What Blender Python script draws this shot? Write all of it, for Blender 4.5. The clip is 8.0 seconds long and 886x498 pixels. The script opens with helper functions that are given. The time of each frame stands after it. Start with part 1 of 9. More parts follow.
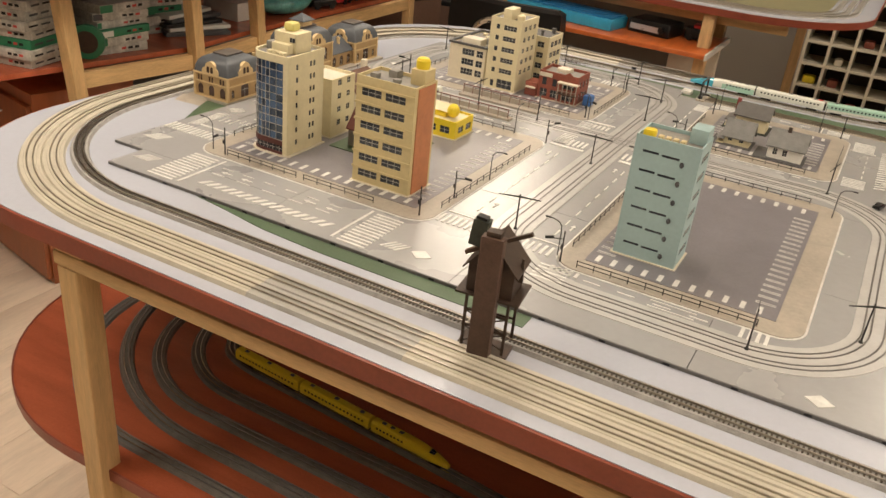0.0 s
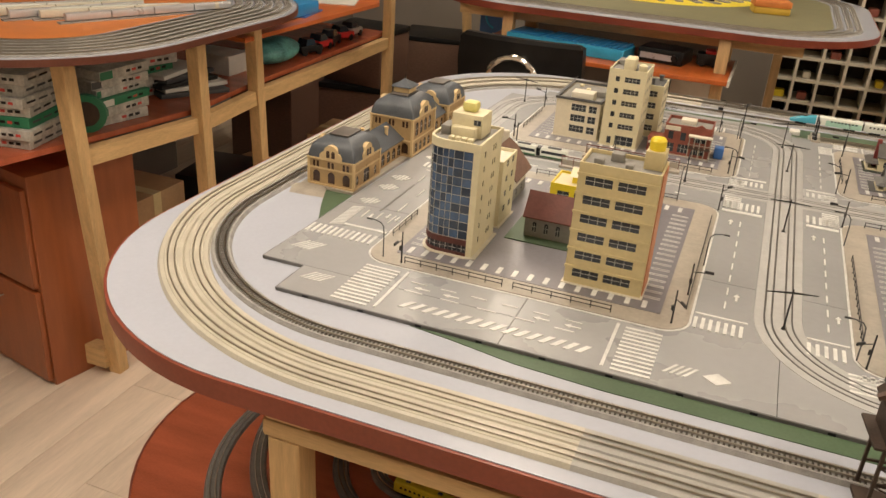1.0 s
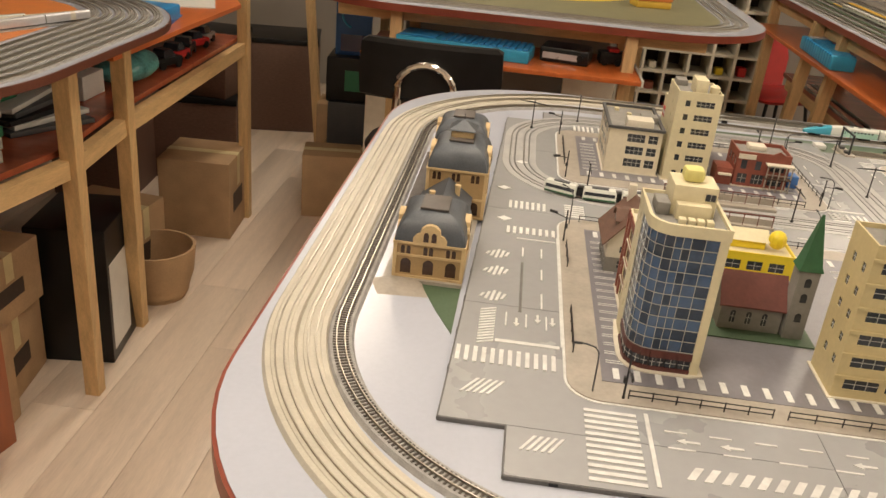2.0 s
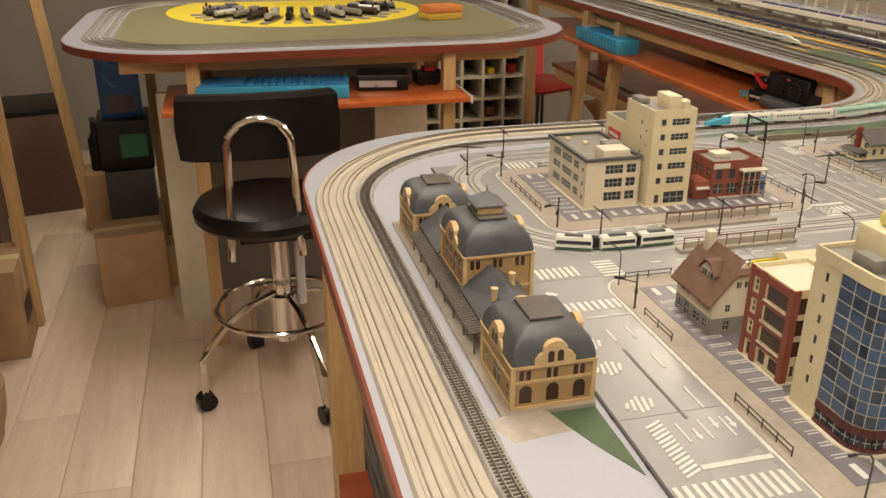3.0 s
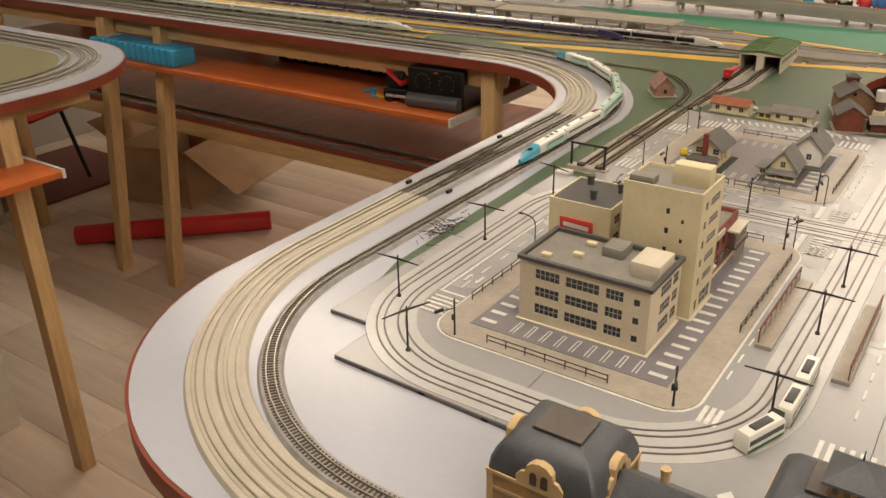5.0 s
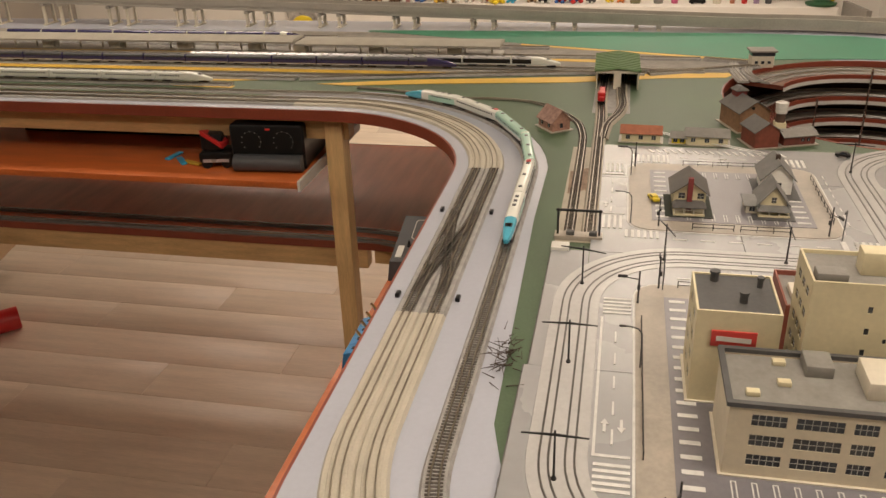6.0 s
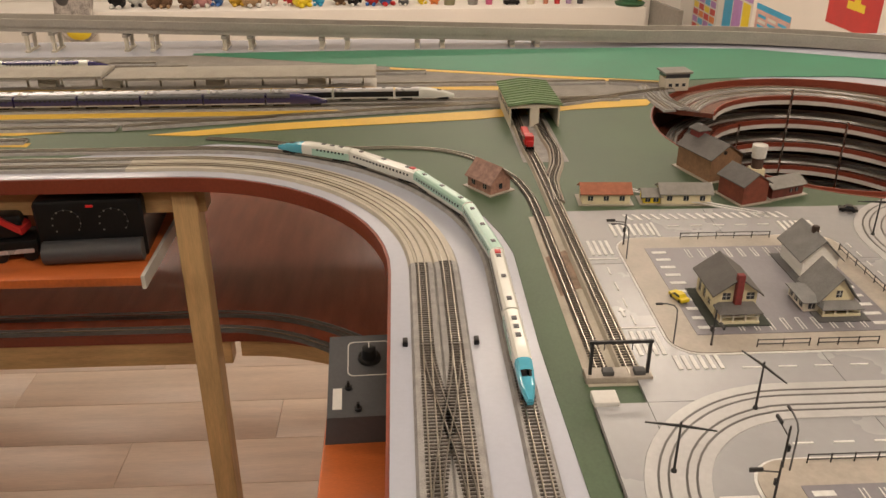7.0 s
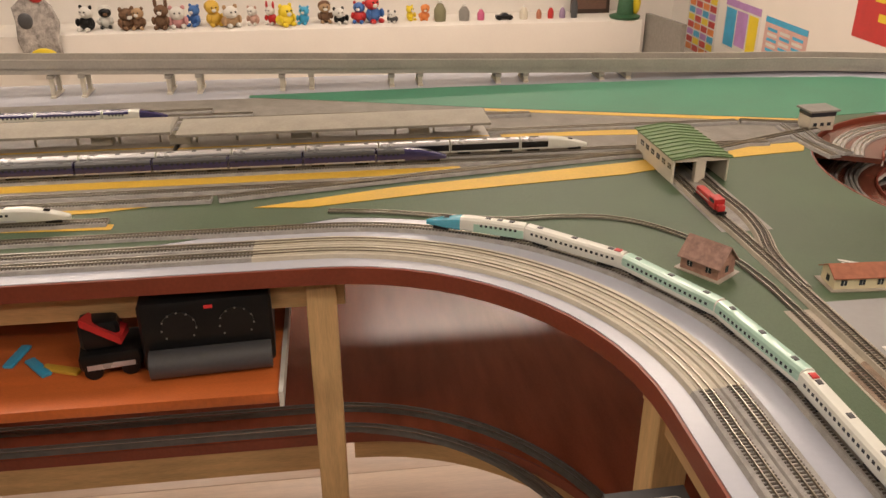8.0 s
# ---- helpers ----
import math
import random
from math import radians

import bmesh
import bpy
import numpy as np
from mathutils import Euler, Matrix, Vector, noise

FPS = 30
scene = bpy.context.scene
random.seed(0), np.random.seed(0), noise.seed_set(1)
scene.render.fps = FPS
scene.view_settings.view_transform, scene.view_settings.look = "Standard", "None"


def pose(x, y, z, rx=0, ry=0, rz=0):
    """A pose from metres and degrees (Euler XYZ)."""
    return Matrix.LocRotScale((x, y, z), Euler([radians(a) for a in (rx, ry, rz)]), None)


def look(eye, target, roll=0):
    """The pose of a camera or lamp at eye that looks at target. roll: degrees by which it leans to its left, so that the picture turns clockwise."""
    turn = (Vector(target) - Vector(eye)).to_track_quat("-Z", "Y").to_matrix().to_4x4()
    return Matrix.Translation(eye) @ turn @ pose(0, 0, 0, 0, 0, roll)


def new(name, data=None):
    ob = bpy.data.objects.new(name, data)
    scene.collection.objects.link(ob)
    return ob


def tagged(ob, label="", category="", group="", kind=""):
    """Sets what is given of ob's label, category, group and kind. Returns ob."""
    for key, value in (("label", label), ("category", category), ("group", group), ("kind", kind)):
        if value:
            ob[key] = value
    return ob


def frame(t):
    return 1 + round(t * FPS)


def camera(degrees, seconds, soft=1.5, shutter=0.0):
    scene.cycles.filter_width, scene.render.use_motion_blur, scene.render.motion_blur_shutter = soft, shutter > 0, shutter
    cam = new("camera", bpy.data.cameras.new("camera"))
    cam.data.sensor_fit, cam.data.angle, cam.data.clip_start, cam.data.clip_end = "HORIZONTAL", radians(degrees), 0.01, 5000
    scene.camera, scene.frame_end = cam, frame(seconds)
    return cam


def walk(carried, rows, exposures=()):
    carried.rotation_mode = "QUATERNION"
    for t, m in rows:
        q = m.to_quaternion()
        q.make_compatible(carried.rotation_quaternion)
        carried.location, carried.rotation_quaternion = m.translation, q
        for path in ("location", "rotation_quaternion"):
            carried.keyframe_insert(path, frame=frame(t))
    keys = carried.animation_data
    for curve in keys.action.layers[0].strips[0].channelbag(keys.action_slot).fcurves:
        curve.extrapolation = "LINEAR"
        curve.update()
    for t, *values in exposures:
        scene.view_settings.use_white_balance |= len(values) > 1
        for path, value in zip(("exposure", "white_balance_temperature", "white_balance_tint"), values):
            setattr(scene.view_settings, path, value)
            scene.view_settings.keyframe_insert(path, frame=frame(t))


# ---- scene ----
cam = camera(55.8, 8.0)
PATH = [
    (0, (-0.015, 0.018, 1.607), (-0.807, 1.614, 0.699), 6.2),
    (0.5, (-0.254, 0.005, 1.598), (-1.033, 1.635, 0.74), 4.6),
    (1, (-0.512, 0.044, 1.594), (-1.128, 1.748, 0.747), 4.2),
    (1.5, (-0.793, 0.178, 1.556), (-1.243, 1.941, 0.725), 4.7),
    (1.7, (-0.905, 0.235, 1.552), (-1.22, 2.017, 0.7), 5.7),
    (2.8, (-1.367, 0.457, 1.535), (-1.025, 2.27, 0.764), 0.6),
    (3, (-1.415, 0.556, 1.541), (-0.951, 2.34, 0.767), 0.3),
    (3.5, (-1.526, 0.753, 1.534), (-0.686, 2.387, 0.744), 0.0),
    (4, (-1.712, 0.93, 1.547), (-0.587, 2.383, 0.757), -0.8),
    (4.2, (-1.746, 0.997, 1.546), (-0.55, 2.398, 0.767), -1.0),
    (5.3, (-1.6, 1.627, 1.591), (-0.01, 2.467, 0.717), -1.0),
    (5.5, (-1.594, 1.742, 1.595), (0.066, 2.435, 0.721), -1.2),
    (6, (-1.538, 1.972, 1.62), (0.225, 2.361, 0.758), -1.9),
    (6.5, (-1.308, 2.134, 1.602), (0.489, 2.311, 0.741), -1.5),
    (7, (-1.107, 2.245, 1.601), (0.688, 2.152, 0.722), -0.0),
    (7.5, (-0.956, 2.44, 1.603), (0.814, 2.143, 0.72), -0.2),
    (8, (-0.794, 2.595, 1.607), (0.996, 2.365, 0.744), -0.1),
]
walk(cam, [(t, look(eye, target, roll)) for t, eye, target, roll in PATH],
     [(0, 0, 6500, 10), (1, -0.05, 6500, 10), (1.6, -0.10, 6500, 10), (2.9, -0.03, 6500, 10), (4.2, -0.02, 6500, 10), (5.4, -0.36, 6500, 12), (6.2, -0.36, 6500, 13), (7.2, -0.26, 6500, 15), (8, -0.15, 6500, 17)])

# world and lamps
wd = bpy.data.worlds.new("room_air")
wd.use_nodes = True
wd.node_tree.nodes["Background"].inputs[0].default_value = (1.0, 0.86, 0.7, 1)
wd.node_tree.nodes["Background"].inputs[1].default_value = 0.004
scene.world = wd
T = 1.08          # height of the table top
LAMPS = [(-1.7, 0.2), (0.6, 0.2), (-1.0, 1.7), (1.9, 1.4), (-1.75, 4.05), (0.7, 3.9), (3.7, 1.9), (3.7, 4.3)]
for lx, ly in LAMPS:
    ld = bpy.data.lights.new("ceiling_lamp_light", "AREA")
    ld.shape, ld.size, ld.size_y, ld.energy, ld.color = "RECTANGLE", 0.28, 1.15, ({-1.7: 20.0, 0.6: 11.0, -1.0: 14.6, 1.9: 18.0, -1.75: 17.5, 0.7: 15.5}[lx] if lx < 3 else 22.0), (1.0, 0.855, 0.68)
    lo = new("ceiling_lamp_light", ld)
    lo.matrix_world = pose(lx, ly, 2.545)


# ---- materials ----
def mat(name, col, rough=0.5, metal=0.0, var=0.12, scale=14.0, fine=180.0, bump=0.0, bscale=300.0, spec=0.5, stretch=(1, 1, 1), isl=0.0, rnd=0.0, coat=0.0, emit=0.0):
    m = bpy.data.materials.new(name)
    m.use_nodes = True
    nt = m.node_tree
    b = nt.nodes["Principled BSDF"]
    tc = nt.nodes.new("ShaderNodeTexCoord")
    mp = nt.nodes.new("ShaderNodeMapping")
    mp.inputs["Scale"].default_value = stretch
    nt.links.new(tc.outputs["Object"], mp.inputs[0])
    n1 = nt.nodes.new("ShaderNodeTexNoise")
    n1.inputs["Scale"].default_value, n1.inputs["Detail"].default_value = scale, 5
    n2 = nt.nodes.new("ShaderNodeTexNoise")
    n2.inputs["Scale"].default_value, n2.inputs["Detail"].default_value = fine, 3
    if rnd:
        oi = nt.nodes.new("ShaderNodeObjectInfo")
        ok = nt.nodes.new("ShaderNodeMath")
        ok.operation = "MULTIPLY"
        ok.inputs[1].default_value = 37.0
        nt.links.new(oi.outputs["Random"], ok.inputs[0])
        nt.links.new(ok.outputs[0], mp.inputs["Location"])
    for n in (n1, n2):
        nt.links.new(mp.outputs[0], n.inputs["Vector"])
    a = nt.nodes.new("ShaderNodeMath")
    a.operation = "MULTIPLY_ADD"
    a.inputs[1].default_value = 0.6
    nt.links.new(n1.outputs["Fac"], a.inputs[0])
    c = nt.nodes.new("ShaderNodeMath")
    c.operation = "MULTIPLY"
    c.inputs[1].default_value = 0.4
    nt.links.new(n2.outputs["Fac"], c.inputs[0])
    nt.links.new(c.outputs[0], a.inputs[2])
    fac = a.outputs[0]
    if isl or rnd:
        if isl:
            g = nt.nodes.new("ShaderNodeNewGeometry")
            r = g.outputs["Random Per Island"]
        else:
            g = nt.nodes.new("ShaderNodeObjectInfo")
            r = g.outputs["Random"]
        k = nt.nodes.new("ShaderNodeMath")
        k.operation = "MULTIPLY_ADD"
        k.inputs[1].default_value = isl or rnd
        nt.links.new(r, k.inputs[0])
        nt.links.new(fac, k.inputs[2])
        s = nt.nodes.new("ShaderNodeMath")
        s.operation = "SUBTRACT"
        s.inputs[1].default_value = (isl or rnd) * 0.5
        nt.links.new(k.outputs[0], s.inputs[0])
        fac = s.outputs[0]
    ramp = nt.nodes.new("ShaderNodeValToRGB")
    lo = [max(0, v * (1 - 1.6 * var)) for v in col]
    hi = [min(1, v * (1 + 1.6 * var)) for v in col]
    ramp.color_ramp.elements[0].position, ramp.color_ramp.elements[1].position = 0.28, 0.72
    ramp.color_ramp.elements[0].color = (*lo, 1)
    ramp.color_ramp.elements[1].color = (*hi, 1)
    nt.links.new(fac, ramp.inputs[0])
    nt.links.new(ramp.outputs[0], b.inputs["Base Color"])
    rr = nt.nodes.new("ShaderNodeMapRange")
    rr.inputs["To Min"].default_value, rr.inputs["To Max"].default_value = rough * 0.9, min(1, rough * 1.1)
    nt.links.new(n1.outputs["Fac"], rr.inputs["Value"])
    nt.links.new(rr.outputs[0], b.inputs["Roughness"])
    b.inputs["Metallic"].default_value = metal
    b.inputs["Specular IOR Level"].default_value = spec
    b.inputs["Coat Weight"].default_value = coat
    b.inputs["Coat Roughness"].default_value = max(0.15, rough)
    if emit:
        b.inputs["Emission Color"].default_value = (1.0, 0.86, 0.7, 1)
        b.inputs["Emission Strength"].default_value = emit
    if bump:
        n3 = nt.nodes.new("ShaderNodeTexNoise")
        n3.inputs["Scale"].default_value, n3.inputs["Detail"].default_value = bscale, 4
        nt.links.new(mp.outputs[0], n3.inputs["Vector"])
        bp = nt.nodes.new("ShaderNodeBump")
        bp.inputs["Strength"].default_value = bump
        bp.inputs["Distance"].default_value = 0.001
        nt.links.new(n3.outputs["Fac"], bp.inputs["Height"])
        nt.links.new(bp.outputs[0], b.inputs["Normal"])
    return m


laminate = mat("laminate_white", (0.45, 0.475, 0.55), 0.24, var=0.03, scale=6, bump=0.05, bscale=600)
redband = mat("red_brown_edge", (0.24, 0.055, 0.03), 0.35, var=0.15, scale=9)
darkband_m = mat("dark_brown_edge", (0.12, 0.04, 0.024), 0.4, var=0.15, scale=9)
deckwood = mat("cherry_melamine", (0.40, 0.10, 0.047), 0.24, var=0.2, scale=5, stretch=(1, 6, 1))
shelfwood = mat("orange_melamine", (0.55, 0.14, 0.035), 0.3, var=0.15, scale=6, stretch=(6, 1, 1))
pine_v = mat("pine_upright", (0.60, 0.40, 0.19), 0.5, var=0.16, scale=9, fine=60, stretch=(8, 8, 0.8), bump=0.2, bscale=60)
pine_h = mat("pine_rail", (0.60, 0.40, 0.19), 0.5, var=0.16, scale=9, fine=60, stretch=(1, 1, 8), bump=0.2, bscale=60)
plank_m = mat("oak_laminate", (0.74, 0.62, 0.50), 0.36, var=0.10, scale=4, fine=40, stretch=(8, 0.7, 1), rnd=0.16, bump=0.08, bscale=90)
# white plaster darkened in colour to carry the dimness of the far end
northwall = mat("shaded_white_plaster", (0.33, 0.30, 0.265), 0.85, var=0.08, scale=2, bump=0.12, bscale=120)
wallpaint = mat("white_plaster", (0.80, 0.77, 0.72), 0.8, var=0.03, scale=3, bump=0.12, bscale=120)
# plaster colour taken down further to hold the shade round the storage
shadewall = mat("shaded_grey_plaster", (0.20, 0.18, 0.16), 0.85, var=0.08, scale=2, bump=0.12, bscale=120)
ceilpaint = mat("ceiling_paint", (0.85, 0.83, 0.79), 0.85, var=0.03, scale=3)
tarmac = mat("road_grey", (0.34, 0.345, 0.355), 0.27, var=0.04, scale=5, fine=90, bump=0.05, bscale=900, coat=0.5)
lot_m = mat("asphalt_lot", (0.185, 0.178, 0.20), 0.36, coat=0.4, var=0.10, scale=22, bump=0.15, bscale=900)
walk_m = mat("beige_pavement", (0.385, 0.345, 0.29), 0.42, coat=0.3, var=0.13, scale=30, bump=0.12, bscale=700)
trambed = mat("tram_bed", (0.48, 0.48, 0.475), 0.26, coat=0.4, var=0.06, scale=20, bump=0.05)
plateside_m = mat("plate_side_grey", (0.13, 0.125, 0.12), 0.5, var=0.15, scale=40)
white_m = mat("white_marking", (0.68, 0.68, 0.66), 0.4, var=0.12, scale=60)
green_m = mat("green_baize_paint", (0.072, 0.118, 0.064), 0.5, var=0.16, scale=7, fine=300, bump=0.2, bscale=900)
green2_m = mat("bright_green_paint", (0.045, 0.22, 0.13), 0.55, var=0.1, scale=7, fine=300)
yellow_m = mat("yellow_paint", (0.66, 0.42, 0.05), 0.5, var=0.1, scale=12, fine=200)
slab_m = mat("concrete_slab_track", (0.49, 0.455, 0.375), 0.45, var=0.09, scale=25, fine=400, bump=0.15, bscale=800)
ballast_m = mat("grey_ballast", (0.34, 0.33, 0.315), 0.7, var=0.2, scale=60, fine=900, bump=0.7, bscale=1500)
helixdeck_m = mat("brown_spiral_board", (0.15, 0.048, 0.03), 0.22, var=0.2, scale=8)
helixbed_m = mat("glossy_grey_roadbed", (0.33, 0.32, 0.30), 0.25, var=0.15, scale=40, coat=0.5)
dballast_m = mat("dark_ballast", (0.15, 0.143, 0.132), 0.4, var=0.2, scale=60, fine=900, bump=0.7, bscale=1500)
plainbed_m = mat("pale_grey_roadbed", (0.37, 0.36, 0.335), 0.4, var=0.08, scale=25, fine=400, bump=0.15, bscale=800)
sidebed_m = mat("beige_siding_bed", (0.40, 0.36, 0.29), 0.6, var=0.14, scale=30, fine=400, bump=0.2, bscale=800)
dullrail_m = mat("dull_rail", (0.24, 0.22, 0.19), 0.4, 0.9, var=0.1, scale=50)
# near-black brown for the ring that stands in for shade in the well
wellshade_m = mat("well_shade_brown", (0.05, 0.018, 0.012), 0.5, var=0.25, scale=12)
tie_m = mat("dark_sleeper", (0.075, 0.062, 0.05), 0.6, var=0.2, scale=80, isl=0.4)
rail_m = mat("nickel_rail", (0.42, 0.39, 0.33), 0.3, 1.0, var=0.1, scale=50)
groove_m = mat("tram_rail", (0.13, 0.125, 0.12), 0.35, 0.5, var=0.1, scale=50)
glass_m = mat("dark_window_glass", (0.035, 0.04, 0.05), 0.08, var=0.2, scale=60, spec=0.7)
blueglass_m = mat("blue_curtain_glass", (0.035, 0.07, 0.14), 0.07, var=0.35, scale=40, rnd=0.8, spec=0.8)
frame_m = mat("pale_window_frame", (0.46, 0.46, 0.43), 0.5, var=0.05)
cream_m = mat("cream_plastic", (0.70, 0.63, 0.42), 0.5, var=0.06, scale=30, bump=0.05)
offwh_m = mat("offwhite_plastic", (0.68, 0.63, 0.52), 0.5, var=0.06, scale=30, bump=0.05)
officewall_m = mat("warm_white_plastic", (0.72, 0.65, 0.50), 0.5, var=0.06, scale=30, bump=0.05)
tan_m = mat("tan_plastic", (0.60, 0.50, 0.27), 0.5, var=0.07, scale=30, bump=0.05)
brick_m = mat("brick_red_plastic", (0.25, 0.07, 0.045), 0.55, var=0.15, scale=80, fine=600, bump=0.2, bscale=900)
brickdk_m = mat("dark_red_plastic", (0.10, 0.03, 0.025), 0.5, var=0.15, scale=80)
orbrick_m = mat("orange_brick_plastic", (0.48, 0.19, 0.085), 0.55, var=0.12, scale=80, fine=600, bump=0.2, bscale=900)
paleblue_m = mat("pale_blue_plastic", (0.36, 0.50, 0.51), 0.45, var=0.06, scale=20, bump=0.03)
roofgrey_m = mat("flat_roof_grey", (0.25, 0.24, 0.22), 0.7, var=0.12, scale=40, bump=0.1)
dkroof_m = mat("dark_flat_roof", (0.085, 0.085, 0.085), 0.6, var=0.15, scale=40, bump=0.1)
slate_m = mat("slate_dome", (0.078, 0.088, 0.102), 0.45, var=0.22, scale=35, fine=500, bump=0.25, bscale=700)
sand_m = mat("sandstone", (0.40, 0.265, 0.12), 0.6, var=0.14, scale=50, fine=500, bump=0.25, bscale=900)
sandlt_m = mat("sandstone_light", (0.60, 0.44, 0.23), 0.6, var=0.12, scale=50, fine=500, bump=0.15, bscale=900)
archglass_m = mat("brown_window", (0.055, 0.028, 0.018), 0.25, var=0.2, scale=60)
canopy_m = mat("canopy_lattice", (0.11, 0.095, 0.085), 0.5, var=0.15, scale=40)
brownroof_m = mat("brown_tiles", (0.155, 0.085, 0.06), 0.6, var=0.2, scale=50, fine=500, bump=0.4, bscale=500, stretch=(1, 1, 3))
maroon_m = mat("maroon_roof", (0.16, 0.055, 0.045), 0.6, var=0.15, scale=50, bump=0.2)
timber_m = mat("dark_timber", (0.052, 0.032, 0.022), 0.6, var=0.25, scale=60, fine=400, bump=0.3, bscale=400)
paleyel_m = mat("pale_yellow_plastic", (0.72, 0.66, 0.24), 0.45, var=0.05)
timberlt_m = mat("brown_timber", (0.085, 0.048, 0.034), 0.6, var=0.2, scale=60, fine=400, bump=0.3, bscale=400)
yelplast_m = mat("yellow_plastic", (0.80, 0.62, 0.03), 0.4, var=0.05)
steeple_m = mat("green_copper", (0.035, 0.12, 0.055), 0.5, var=0.15, scale=60)
blackmetal_m = mat("black_pole", (0.022, 0.022, 0.024), 0.4, var=0.15, scale=50)
chrome_m = mat("chrome", (0.72, 0.70, 0.66), 0.12, 1.0, var=0.05)
leather_m = mat("black_leather", (0.008, 0.0075, 0.0075), 0.33, spec=0.3, var=0.3, scale=20, fine=300, bump=0.3, bscale=250)
blackplast_m = mat("black_plastic", (0.009, 0.009, 0.0095), 0.35, spec=0.35, var=0.2)
greyplast_m = mat("dark_grey_plastic", (0.075, 0.078, 0.085), 0.45, var=0.1, bump=0.1, bscale=500)
redplast_m = mat("red_plastic", (0.55, 0.03, 0.03), 0.35, var=0.08)
blueplast_m = mat("blue_plastic", (0.03, 0.24, 0.55), 0.3, var=0.1)
cyan_m = mat("cyan_plastic", (0.05, 0.40, 0.68), 0.3, var=0.1)
trainwhite_m = mat("train_white", (0.78, 0.80, 0.74), 0.22, var=0.03, coat=0.3)
mint_m = mat("train_mint", (0.42, 0.66, 0.56), 0.22, var=0.04, coat=0.3)
nose_m = mat("train_blue", (0.09, 0.45, 0.62), 0.15, var=0.05, coat=0.5)
navy_m = mat("train_navy", (0.045, 0.04, 0.13), 0.25, var=0.08, coat=0.3)
silver_m = mat("train_silver", (0.60, 0.60, 0.62), 0.28, 0.4, var=0.05)
concrete_m = mat("viaduct_concrete", (0.40, 0.375, 0.33), 0.7, var=0.1, scale=15, bump=0.1)
platform_m = mat("platform_roof", (0.36, 0.335, 0.28), 0.7, var=0.1, scale=25)
cardboard_m = mat("cardboard", (0.42, 0.275, 0.15), 0.75, var=0.12, scale=12)
drawer_m = mat("cherry_cabinet", (0.33, 0.10, 0.035), 0.35, var=0.15, scale=6, stretch=(6, 6, 0.8))
boxwhite_m = mat("white_carton", (0.68, 0.67, 0.63), 0.5, var=0.06)
boxgreen_m = mat("green_carton", (0.03, 0.20, 0.10), 0.45, var=0.08)
boxblue_m = mat("blue_carton", (0.05, 0.16, 0.45), 0.45, var=0.08)
boxred_m = mat("red_print", (0.55, 0.06, 0.05), 0.45, var=0.08)
discyel_m = mat("yellow_board", (0.88, 0.72, 0.06), 0.45, var=0.06)
orangebd_m = mat("orange_board", (0.72, 0.24, 0.06), 0.45, var=0.08)
olive_m = mat("olive_board", (0.22, 0.21, 0.12), 0.6, var=0.1, scale=12)
lampglow_m = mat("lamp_diffuser", (0.9, 0.88, 0.82), 0.5, var=0.02, emit=5.0)


